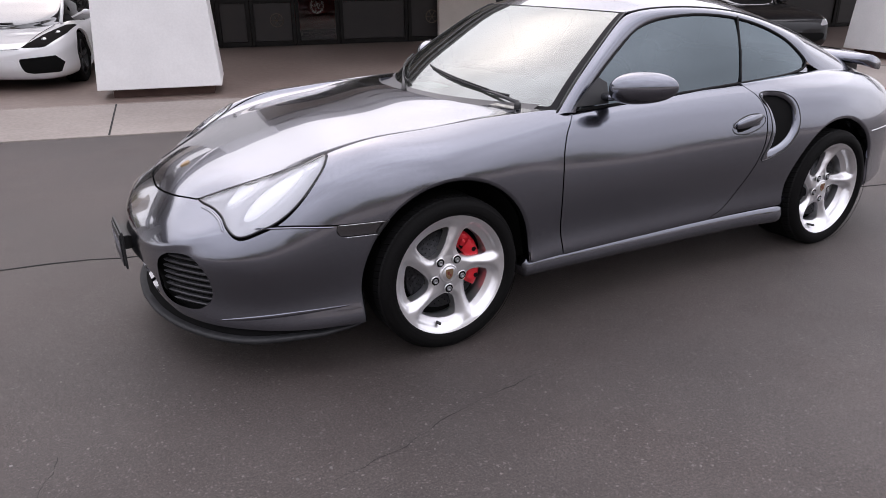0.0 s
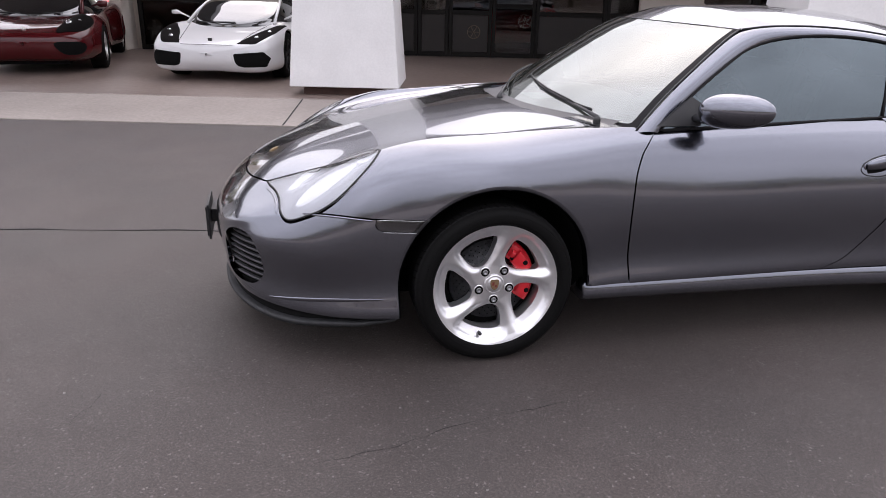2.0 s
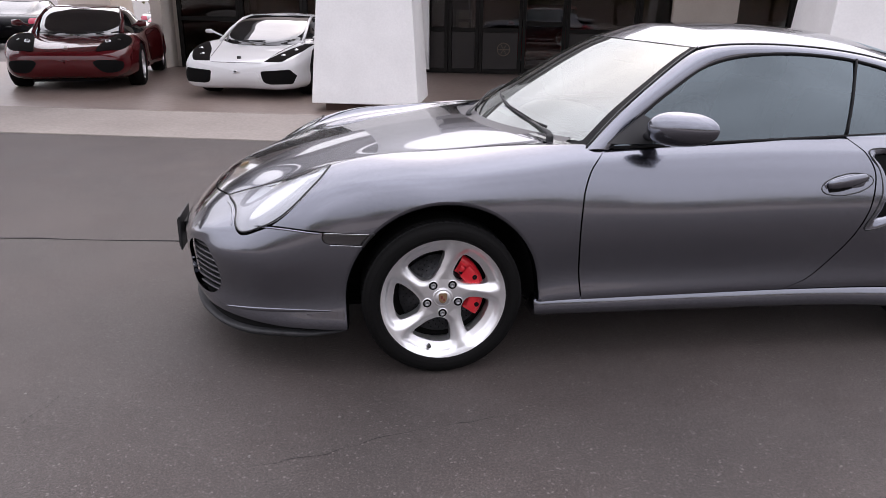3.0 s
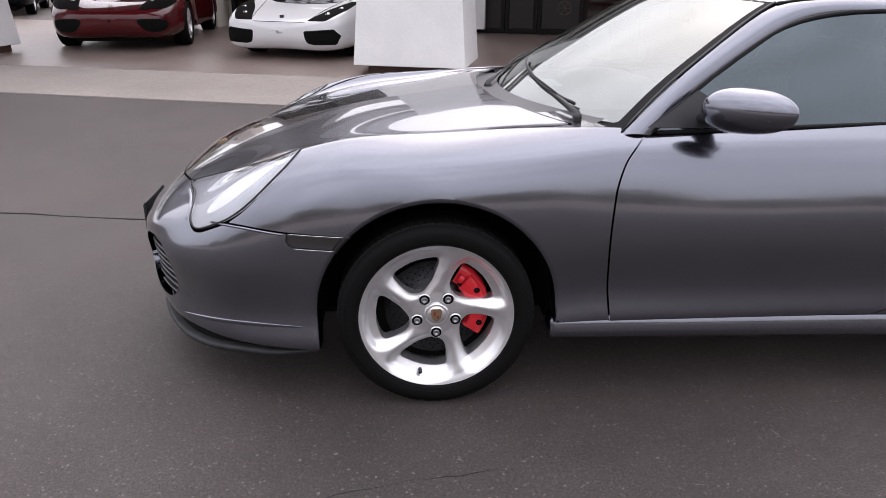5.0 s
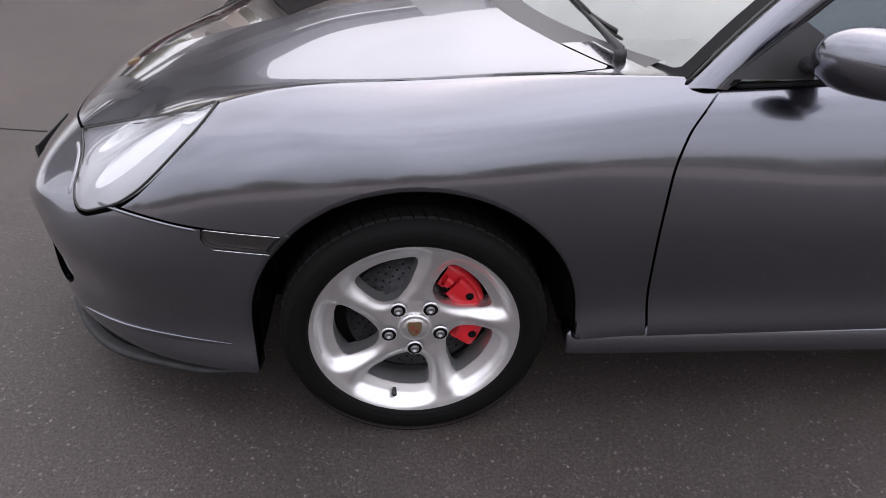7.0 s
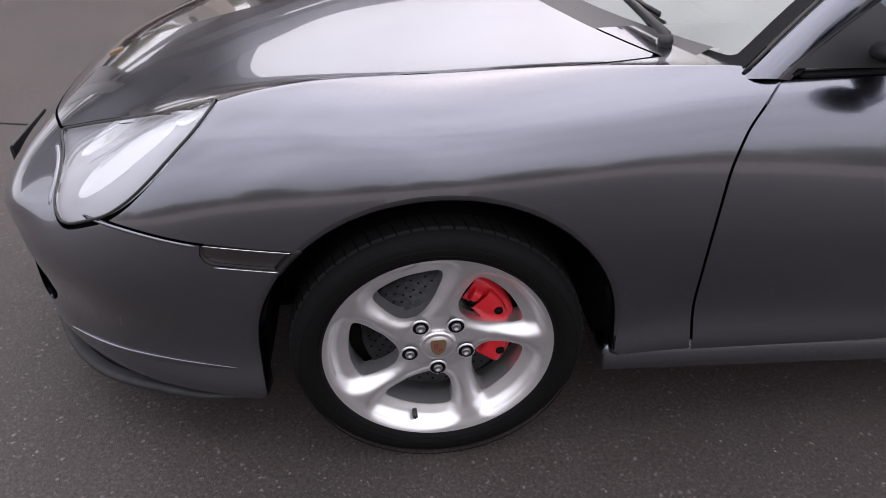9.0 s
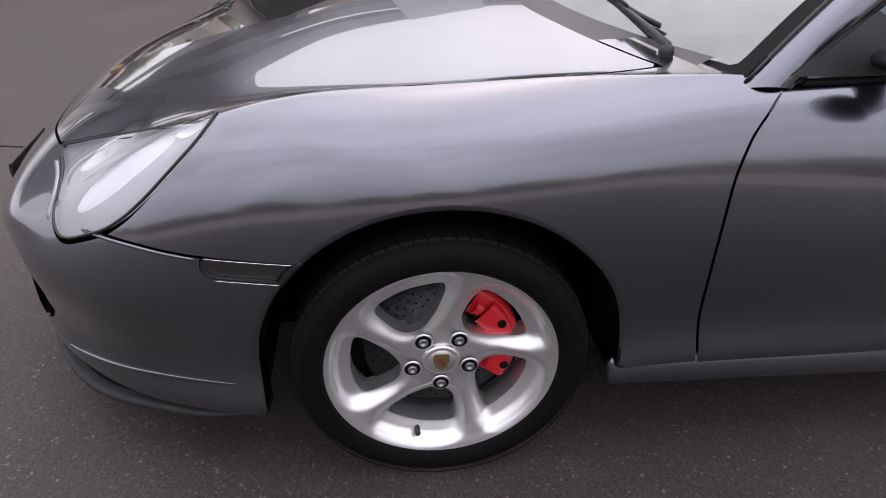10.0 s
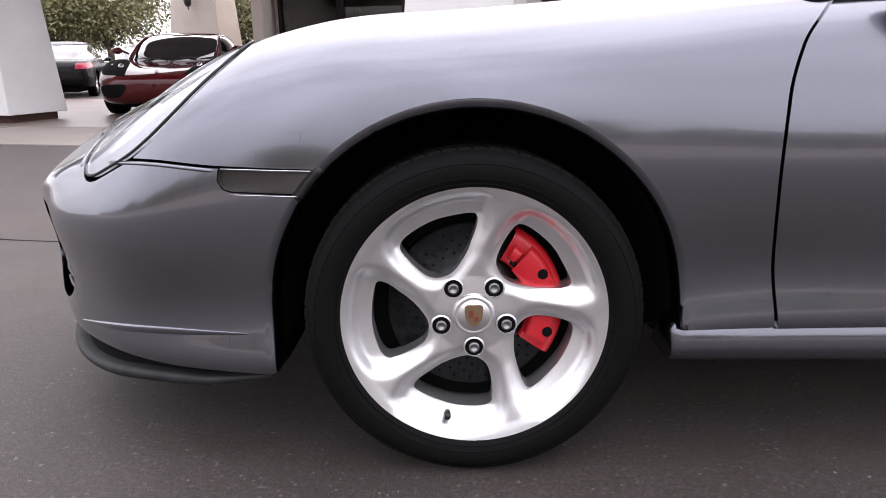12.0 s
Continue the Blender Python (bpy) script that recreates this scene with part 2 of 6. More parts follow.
def from_bm(name, bm, material, smooth=False):
    me = bpy.data.meshes.new(name)
    bmesh.ops.recalc_face_normals(bm, faces=bm.faces)
    bm.to_mesh(me)
    bm.free()
    me.materials.append(material)
    if smooth:
        me.polygons.foreach_set("use_smooth", [True] * len(me.polygons))
    return me


def box_mesh(name, x0, y0, z0, x1, y1, z1, material, bevel=0.004, segments=2):
    bm = bmesh.new()
    bmesh.ops.create_cube(bm, size=1)
    for v in bm.verts:
        v.co = Vector(((x0 + x1) / 2 + v.co.x * (x1 - x0), (y0 + y1) / 2 + v.co.y * (y1 - y0), (z0 + z1) / 2 + v.co.z * (z1 - z0)))
    if bevel:
        bmesh.ops.bevel(bm, geom=bm.edges[:], offset=bevel, segments=segments, affect="EDGES", profile=0.6)
    return from_bm(name, bm, material)


def tube_mesh(name, pts, radius, material, sides=8, closed=False, flat=None):
    """A tube along points; radius: a number or one for each point; flat: (direction, factor) to squash it."""
    P = np.array(pts, float)
    n = len(P)
    R = np.full(n, radius) if np.isscalar(radius) else np.array(radius)
    T = np.roll(P, -1, 0) - np.roll(P, 1, 0) if closed else np.gradient(P, axis=0)
    T /= np.linalg.norm(T, axis=1)[:, None] + 1e-12
    up = np.array((0.0, 0, 1)) if abs(T[0][2]) < 0.9 else np.array((1.0, 0, 0))
    V, F = [], []
    for i in range(n):
        a = np.cross(T[i], up)
        a /= np.linalg.norm(a) + 1e-12
        b = np.cross(a, T[i])
        up = b
        for k in range(sides):
            th = 2 * math.pi * k / sides
            o = (math.cos(th) * a + math.sin(th) * b) * R[i]
            if flat:
                d = np.array(flat[0], float)
                o = o - d * (o @ d) * (1 - flat[1])
            V.append(P[i] + o)
    for i in range(n if closed else n - 1):
        j = (i + 1) % n
        for k in range(sides):
            l = (k + 1) % sides
            F.append((i * sides + k, i * sides + l, j * sides + l, j * sides + k))
    if not closed:
        F.append(tuple(range(sides))[::-1])
        F.append(tuple((n - 1) * sides + k for k in range(sides)))
    return mesh_of(name, V, F, material)


def lathe_mesh(name, prof, material, axis="y", segments=72, smooth=True, arc=(0, 360)):
    """A profile of (radius, offset) turned about an axis."""
    V, F = [], []
    full = arc[1] - arc[0] >= 360
    n = segments if full else segments + 1
    for i in range(n):
        th = radians(arc[0] + (arc[1] - arc[0]) * i / segments)
        for r, o in prof:
            c, s = r * math.cos(th), r * math.sin(th)
            V.append((c, o, s) if axis == "y" else (c, s, o))
    m = len(prof)
    for i in range(segments):
        j = (i + 1) % n
        for k in range(m - 1):
            F.append((i * m + k, i * m + k + 1, j * m + k + 1, j * m + k))
    return mesh_of(name, V, F, material, smooth)


def pchip(xs, ys, q):
    """Monotone cubic through the given stations."""
    xs, ys, q = np.array(xs, float), np.array(ys, float), np.asarray(q, float)
    h, d = np.diff(xs), np.diff(ys) / np.diff(xs)
    m = np.zeros(len(xs))
    for i in range(1, len(xs) - 1):
        if d[i - 1] * d[i] > 0:
            w1, w2 = 2 * h[i] + h[i - 1], h[i] + 2 * h[i - 1]
            m[i] = (w1 + w2) / (w1 / d[i - 1] + w2 / d[i])
    m[0], m[-1] = d[0], d[-1]
    i = np.clip(np.searchsorted(xs, q) - 1, 0, len(xs) - 2)
    t = np.clip((q - xs[i]) / h[i], 0, 1)
    return (1 + 2 * t) * (1 - t) ** 2 * ys[i] + t * (1 - t) ** 2 * h[i] * m[i] + t * t * (3 - 2 * t) * ys[i + 1] + t * t * (t - 1) * h[i] * m[i + 1]


def smooth_curve(pts, per=8, closed=True):
    """Catmull-Rom points through a few given ones."""
    P = np.array(pts, float)
    n, out = len(P), []
    for i in range(n if closed else n - 1):
        if closed:
            a, b, c, d = P[i - 1], P[i], P[(i + 1) % n], P[(i + 2) % n]
        else:
            a, b, c, d = P[max(i - 1, 0)], P[i], P[i + 1], P[min(i + 2, n - 1)]
        for k in range(per):
            t = k / per
            out.append(0.5 * (2 * b + (c - a) * t + (2 * a - 5 * b + 4 * c - d) * t * t + (3 * b - 3 * c + d - a) * t ** 3))
    if not closed:
        out.append(P[-1])
    return np.array(out)


def inside(P, poly):
    """Signed distance to a polygon, minus inside."""
    P, poly = np.asarray(P, float), np.asarray(poly, float)
    d2, odd = np.full(len(P), 1e9), np.zeros(len(P), bool)
    for a, b in zip(poly, np.roll(poly, -1, 0)):
        e = b - a
        t = np.clip(((P - a) @ e) / (e @ e + 1e-18), 0, 1)
        d2 = np.minimum(d2, ((P - a - t[:, None] * e) ** 2).sum(1))
        cross = (a[1] > P[:, 1]) != (b[1] > P[:, 1])
        with np.errstate(divide="ignore", invalid="ignore"):
            odd ^= cross & (P[:, 0] < (b[0] - a[0]) * (P[:, 1] - a[1]) / (b[1] - a[1]) + a[0])
    return np.sqrt(d2) * np.where(odd, -1, 1)


def clip(V, F, g):
    """Keeps the part of a mesh where g, given at its points, is below zero."""
    V = list(map(tuple, V))
    g = np.asarray(g, float)
    sign = (g < 0).tolist()
    g = g.tolist()
    made, keep = {}, []
    for f in F:
        n_in = sum(sign[i] for i in f)
        if n_in == len(f):
            keep.append(f)
        elif n_in:
            poly = []
            for a, b in zip(f, f[1:] + f[:1]):
                if sign[a]:
                    poly.append(a)
                if sign[a] != sign[b]:
                    key = (a, b) if a < b else (b, a)
                    if key not in made:
                        p, q = key
                        t = g[p] / (g[p] - g[q])
                        made[key] = len(V)
                        V.append(tuple(V[p][k] + t * (V[q][k] - V[p][k]) for k in range(3)))
                    poly.append(made[key])
            if len(poly) > 2:
                keep.append(tuple(poly))
    used = sorted({i for f in keep for i in f})
    at = {i: n for n, i in enumerate(used)}
    return np.array([V[i] for i in used]).reshape(-1, 3), [tuple(at[i] for i in f) for f in keep]


def normals(V, F):
    N = np.zeros((len(V), 3))
    V = np.asarray(V)
    for f in F:
        a, b, c = V[f[0]], V[f[1]], V[f[2]]
        n = np.cross(b - a, c - a)
        if len(f) > 3:
            n = n + np.cross(c - a, V[f[3]] - a)
        for i in f:
            N[i] += n
    return N / (np.linalg.norm(N, axis=1)[:, None] + 1e-12)


def flanged(V, F, depth=0.012, lip=0.0015, skip=None):
    """Turns the free edges of a panel inwards, as a folded edge."""
    V = np.asarray(V, float)
    N = normals(V, F)
    count = {}
    for f in F:
        for a, b in zip(f, f[1:] + f[:1]):
            key = (a, b) if a < b else (b, a)
            count[key] = None if key in count else (a, b)
    edges = [e for e in count.values() if e]
    if skip is not None:
        edges = [e for e in edges if not (skip(V[e[0]]) and skip(V[e[1]]))]
    ring = sorted({i for e in edges for i in e})
    at = {i: n for n, i in enumerate(ring)}
    k, m = len(V), len(ring)
    R, RN = V[ring], N[ring]
    V2 = np.vstack([V, R, R - RN * depth])
    F2 = list(F)
    for a, b in edges:
        a, b = at[a], at[b]
        F2.append((k + b, k + a, k + m + a, k + m + b))
    return V2, F2


def rolled(V, F, centre, reach, r=0.016, deep=0.03):
    """Rolls the edge of a wheel arch inwards: a quarter round, then a short return."""
    V = np.asarray(V, float)
    N = normals(V, F)
    count = {}
    for f in F:
        for a, b in zip(f, f[1:] + f[:1]):
            key = (a, b) if a < b else (b, a)
            count[key] = None if key in count else (a, b)
    d = np.hypot(V[:, 0] - centre[0], V[:, 2] - centre[1])
    edges = [e for e in count.values() if e and abs(V[e[0]][1]) > 0.5 and reach(V[e[0]]) < 0.004 and reach(V[e[1]]) < 0.004]
    ring = sorted({i for e in edges for i in e})
    if not ring:
        return V, F
    at = {i: n for n, i in enumerate(ring)}
    R, RN = V[ring], N[ring]
    T = np.stack([centre[0] - R[:, 0], 0 * R[:, 0], np.where(R[:, 2] > centre[1], centre[1] - R[:, 2], 0)], 1)
    T -= RN * (T * RN).sum(1)[:, None]
    T /= np.linalg.norm(T, axis=1)[:, None] + 1e-9
    steps = [(r * math.sin(p), r * (1 - math.cos(p))) for p in np.linspace(0, math.pi / 2, 6)[1:]] + [(r, r + deep)]
    k, m, F2 = len(V), len(ring), list(F)
    V2 = np.vstack([V] + [R + T * a - RN * b for a, b in [(0.0, 0.0)] + steps])
    prev = {i: k + at[i] for i in ring}
    k += m
    for j in range(len(steps)):
        cur = {i: k + j * m + at[i] for i in ring}
        F2 += [(prev[b], prev[a], cur[a], cur[b]) for a, b in edges]
        prev = cur
    return V2, F2


def mirrored(V, F):
    return np.asarray(V) * (1, -1, 1), [tuple(f[::-1]) for f in F]

# ---- ground and forecourt ----
TURN = -15.5
FACADE = pose(0, 0, 0, 0, 0, TURN)


def setting(name, me, m=None, label="", category=""):
    ob = new(name, me)
    if m is not None:
        ob.matrix_world = m
    return tagged(ob, label, category, kind="structure")


def slab(name, u0, v0, u1, v1, z0, z1, material, label, category, bevel=0.006):
    return setting(name, box_mesh(name, u0, v0, z0, u1, v1, z1, material, bevel), FACADE, label, category)


bm = bmesh.new()
bmesh.ops.create_grid(bm, x_segments=2, y_segments=2, size=900)
setting("ground", from_bm("ground", bm, ASPHALT), None, "dark grey worn asphalt with pale grit", "asphalt")
slab("pavement", -60, 4.0, 60, 5.85, -0.05, 0.012, CONCRETE, "pale concrete apron strip beside the asphalt", "concrete apron")
# unseen slab, added as a pale reflector for the coupe's flank
slab("pavement", -60, -70, 60, -6.5, -0.05, 0.012, CONCRETE, "unseen pale ground added to brighten the coupe's reflections", "concrete ground")
slab("floor", -60, 5.86, 60, 12.6, -0.05, 0.012, FORECOURT, "brownish sealed concrete of the showroom forecourt", "forecourt")

# ---- the grey coupe: front axle at x 0, nose towards -x, left side towards -y ----
coupe = thing("sports_car", "metallic grey two-door sports coupe parked on dark asphalt", "car")
X0, X1 = -1.068, 3.44


def theta(x):
    return np.arccos(np.clip(1 - 2 * (np.asarray(x, float) - X0) / (X1 - X0), -1, 1))


STATIONS = (-1.068, -1.050, -1.010, -0.943, -0.88, -0.80, -0.70, -0.55, -0.40, -0.20, 0.0, 0.30, 0.55, 0.9, 1.3, 1.7, 2.0, 2.35, 2.7, 3.0, 3.2, 3.36, 3.44)
LINES = (  # half widths and heights of the lengthwise feature lines, floor to bonnet centre
    ((0,) * 23, (.43, .335, .25, .17, .15, .14, .14, .14, .14, .14, .14, .14, .14, .14, .14, .14, .14, .14, .15, .18, .24, .36, .5)),
    ((0, .20, .35, .465, .542, .610, .678, .75, .79, .815, .82, .80, .79, .79, .79, .80, .82, .84, .82, .74, .60, .38, 0), (.43, .345, .26, .195, .170, .160, .155, .150, .150, .155, .17, .20, .22, .22, .22, .22, .22, .22, .22, .23, .28, .37, .5)),
    ((0, .235, .375, .485, .560, .627, .697, .765, .808, .84, .85, .825, .815, .82, .825, .845, .875, .895, .865, .79, .66, .43, 0), (.43, .375, .345, .32, .31, .30, .30, .31, .32, .33, .34, .36, .38, .38, .38, .38, .38, .38, .38, .38, .40, .44, .5)),
    ((0, .255, .413, .530, .605, .668, .731, .792, .823, .851, .862, .85, .843, .852, .862, .882, .905, .915, .89, .82, .70, .48, 0), (.43, .43, .435, .443, .447, .455, .466, .492, .525, .565, .60, .60, .60, .61, .61, .62, .62, .61, .60, .58, .56, .53, .5)),
    ((0, .25, .405, .520, .579, .632, .685, .750, .787, .815, .828, .816, .800, .80, .81, .828, .855, .866, .84, .77, .65, .44, 0), (.43, .452, .475, .505, .525, .548, .60, .68, .74, .785, .80, .81, .82, .822, .825, .825, .825, .81, .78, .74, .68, .61, .5)),
    ((0, .25, .40, .507, .548, .575, .60, .625, .64, .655, .665, .69, .715, .735, .742, .752, .765, .765, .74, .68, .57, .39, 0), (.43, .47, .498, .54, .566, .597, .665, .765, .832, .872, .88, .892, .893, .893, .90, .905, .905, .895, .87, .82, .75, .65, .5)),
    ((0, .20, .33, .42, .445, .46, .485, .53, .575, .60, .62, .65, .68, .70, .71, .72, .70, .68, .66, .60, .50, .34, 0), (.43, .485, .52, .57, .596, .637, .69, .752, .795, .832, .85, .885, .895, .895, .905, .915, .925, .93, .90, .84, .77, .67, .5)),
    ((0, .12, .20, .26, .275, .28, .29, .30, .31, .32, .33, .35, .36, .37, .37, .37, .37, .36, .35, .32, .27, .18, 0), (.43, .50, .543, .60, .645, .688, .727, .768, .805, .847, .877, .914, .92, .92, .92, .92, .92, .92, .91, .85, .79, .69, .5)),
    ((0,) * 23, (.43, .505, .55, .607, .655, .699, .739, .781, .818, .860, .889, .926, .93, .93, .93, .93, .93, .93, .92, .86, .80, .70, .5)),
)
TUCK = (1, 0.88, 0.93, 0.962, 0.98, 0.992) + (1,) * 17  # pointed plan of the nose
PER, NX = 13, 600
tq = np.linspace(0.012, math.pi - 0.012, NX)
xq = X0 + (X1 - X0) * (1 - np.cos(tq)) / 2
ctrl = np.stack([np.stack([pchip(theta(STATIONS), np.multiply(y, TUCK), tq), pchip(theta(STATIONS), z, tq)], -1) for y, z in LINES], 1)
for _ in range(20):  # fair the lines lengthwise
    ctrl[1:-1] = (ctrl[:-2] + 2 * ctrl[1:-1] + ctrl[2:]) / 4
half = []
for sec in ctrl:
    ext = np.vstack([sec[1] * (-1, 1), sec, sec[-2] * (-1, 1)])
    pts = []
    for i in range(1, len(ext) - 2):
        a, b, c, d = ext[i - 1:i + 3]
        for k in range(PER):
            t = k / PER
            pts.append(0.5 * (2 * b + (c - a) * t + (2 * a - 5 * b + 4 * c - d) * t * t + (3 * b - 3 * c + d - a) * t ** 3))
    pts.append(sec[-1])
    half.append(pts)
half = np.array(half)
half[:, 0, 0] = half[:, -1, 0] = 0
for _ in range(24):  # fair the sections
    mid = (half[:, :-2] + 2 * half[:, 1:-1] + half[:, 2:]) / 4
    half[:, 1:-1] = mid
    half[1:-1] = (half[:-2] + 2 * half[1:-1] + half[2:]) / 4
nh = half.shape[1]
G = np.zeros((NX, nh, 3))
G[..., 0], G[..., 1], G[..., 2] = xq[:, None], -half[..., 0], half[..., 1]
ARCH_F, ARCH_R = (0.002, 0.325, 0.378), (2.352, 0.325, 0.372)


def arch(x, z, a):
    """Distance outside a wheel arch, which runs straight down below its middle."""
    zz = z - a[1]
    return np.hypot(x - a[0], np.where(zz < 0, zz * 0.35, zz)) - a[2]


for a, w in ((ARCH_F, 0.002), (ARCH_R, 0.003)):  # flared arch edges
    d = arch(G[..., 0], G[..., 2], a)
    side = np.clip((-G[..., 1] - 0.6) / 0.15, 0, 1)
    G[..., 1] -= side * w * np.exp(-(np.maximum(d, -0.03) / 0.09) ** 2)
LV = G.reshape(-1, 3)
LF = [(i * nh + k, i * nh + k + 1, (i + 1) * nh + k + 1, (i + 1) * nh + k) for i in range(NX - 1) for k in range(nh - 1)]
nrm = normals(LV, LF)
if nrm[(NX // 2) * nh + nh // 2][1] > 0:
    LF = [f[::-1] for f in LF]
# the whole shell, both sides
MV, MF = mirrored(LV, LF)
WV, WF = np.vstack([LV, MV]), LF + [tuple(i + len(LV) for i in f) for f in MF]

GAP = 0.0032
BONNET = np.vstack([[(-0.925, -0.2)], smooth_curve([(-0.925, 0.0), (-0.915, 0.12), (-0.888, 0.25), (-0.842, 0.355)], 6, False),
                    smooth_curve([(-0.835, 0.362), (-0.70, 0.44), (-0.55, 0.532), (-0.42, 0.602), (-0.25, 0.640), (0.0, 0.662), (0.20, 0.668), (0.35, 0.662), (0.442, 0.651)], 8, False),
                    smooth_curve([(0.438, 0.64), (0.391, 0.565), (0.318, 0.43), (0.250, 0.25), (0.222, 0.0)], 6, False), [(0.222, -0.2)]])
LAMP = np.vstack([smooth_curve([(-0.832, 0.368), (-0.70, 0.446), (-0.55, 0.538), (-0.455, 0.595)], 6, False),
                  smooth_curve([(-0.425, 0.622), (-0.418, 0.648), (-0.455, 0.696), (-0.52, 0.725), (-0.58, 0.730), (-0.64, 0.716), (-0.70, 0.688), (-0.754, 0.656), (-0.782, 0.625), (-0.793, 0.585), (-0.792, 0.535), (-0.803, 0.465), (-0.824, 0.405)], 6, False)])
MARKER = [(-0.455, 0.600), (-0.20, 0.5965), (-0.20, 0.5555), (-0.435, 0.5605), (-0.450, 0.5655), (-0.458, 0.578)]
INTAKE = smooth_curve([(1.775, 0.865), (1.90, 0.868), (1.985, 0.83), (2.01, 0.75), (1.985, 0.66), (1.90, 0.585), (1.765, 0.548), (1.79, 0.62), (1.815, 0.70), (1.805, 0.79)], 6)


def door_front(z):
    return pchip((0.1, 0.29, 0.43, 0.58, 0.71, 0.80, 0.86, 0.905, 1.2), (0.57, 0.562, 0.548, 0.54, 0.548, 0.575, 0.625, 0.68, 1.0), z)


def door_back(z):
    return pchip((0.1, 0.285, 0.33, 0.42, 0.55, 0.67, 0.77, 0.85, 0.91, 1.2), (1.30, 1.46, 1.56, 1.655, 1.735, 1.775, 1.785, 1.76, 1.70, 1.4), z)


def wing_seam(x):
    return pchip((-0.95, -0.775, -0.74, -0.68, -0.60, -0.46, -0.27, 0.0), (0.9, 0.62, 0.602, 0.607, 0.610, 0.603, 0.5985, 0.597), x)


def lower_edge(x):
    return pchip((-1.08, -0.95, -0.87, -0.79, -0.62, -0.45, -0.2), (0.228, 0.220, 0.214, 0.210, 0.208, 0.212, 0.216), x)


def cut(V, F, *tests):
    """Clips a panel by functions of x, |y| and z."""
    for test in tests:
        V = np.asarray(V)
        V, F = clip(V, F, test(V[:, 0], np.abs(V[:, 1]), V[:, 2]))
    return V, F


def outline(x, y):
    return np.stack([x, y], 1)


def off_bonnet(x, y, z):
    return np.where(z > 0.45, GAP - inside(outline(x, y), BONNET), -1.0)


def off_lamp(x, y, z):
    return np.where(z > 0.45, 0.0045 - inside(outline(x, y), LAMP), -1.0)


ROLL = 0.016


def off_front_arch(x, y, z):
    return np.where(y > 0.35, ROLL - arch(x, z, ARCH_F), -1.0)


def off_rear_arch(x, y, z):
    return np.where(y > 0.35, ROLL - arch(x, z, ARCH_R), -1.0)


def on_arch(p):
    """How far a point lies from the cut edge of either wheel arch."""
    return min(abs(float(arch(p[0], p[2], ARCH_F)) - ROLL), abs(float(arch(p[0], p[2], ARCH_R)) - ROLL))


def panel(name, V, F, label="", material=None, depth=0.014, parent=None, skip=None):
    near = ARCH_F if V[:, 0].mean() < 1.2 else ARCH_R
    hold = skip or (lambda p: False)
    V, F = flanged(V, F, depth, skip=lambda p: hold(p) or (abs(p[1]) > 0.5 and on_arch(p) < 0.004))
    if name in ("front_wing", "front_bumper", "rear_wing", "rear_bumper"):
        V, F = rolled(V, F, near, on_arch)
    return part(name, mesh_of(name, V, F, material or PAINT), parent or coupe, label)


# bonnet
V, F = cut(WV, WF, lambda x, y, z: inside(outline(x, y), BONNET) + GAP, lambda x, y, z: 0.45 - z)
panel("bonnet", V, F, "smooth metallic grey front lid", skip=lambda p: abs(p[1]) < 1e-4)
# front bumper, wings, doors, rear
OPEN_SIDE = smooth_curve([(0.352, 0.318), (0.352, 0.385), (0.385, 0.452), (0.445, 0.487), (0.522, 0.492), (0.562, 0.466), (0.582, 0.415), (0.574, 0.348), (0.552, 0.300), (0.512, 0.270), (0.442, 0.266), (0.385, 0.281)], 5)
OPEN_MID = smooth_curve([(-0.10, 0.385), (0.20, 0.390), (0.272, 0.376), (0.318, 0.344), (0.326, 0.308), (0.300, 0.275), (0.20, 0.262), (-0.10, 0.260)], 6)
V, F = cut(WV, WF, lambda x, y, z: x + 0.15, lambda x, y, z: lower_edge(x) - z, off_bonnet, off_lamp, off_front_arch,
           lambda x, y, z: np.where((x > -0.77) | (z > 0.62), z - wing_seam(x) + GAP * 0.8, -1.0),
           lambda x, y, z: np.where(y > 0.5, 0.003 - inside(outline(x, z), MARKER), -1.0),
           lambda x, y, z: np.where(x < -0.5, -inside(outline(y, z), OPEN_SIDE), -1.0),
           lambda x, y, z: np.where(x < -0.5, -inside(outline(y, z), OPEN_MID), -1.0))
bumper = panel("front_bumper", V, F, "grey painted bumper with dark air openings", depth=0.022, skip=lambda p: abs(p[1]) < 1e-4 or (abs(p[1]) > 0.34 and abs(float(inside([(abs(p[1]), p[2])], OPEN_SIDE)[0])) < 0.004))
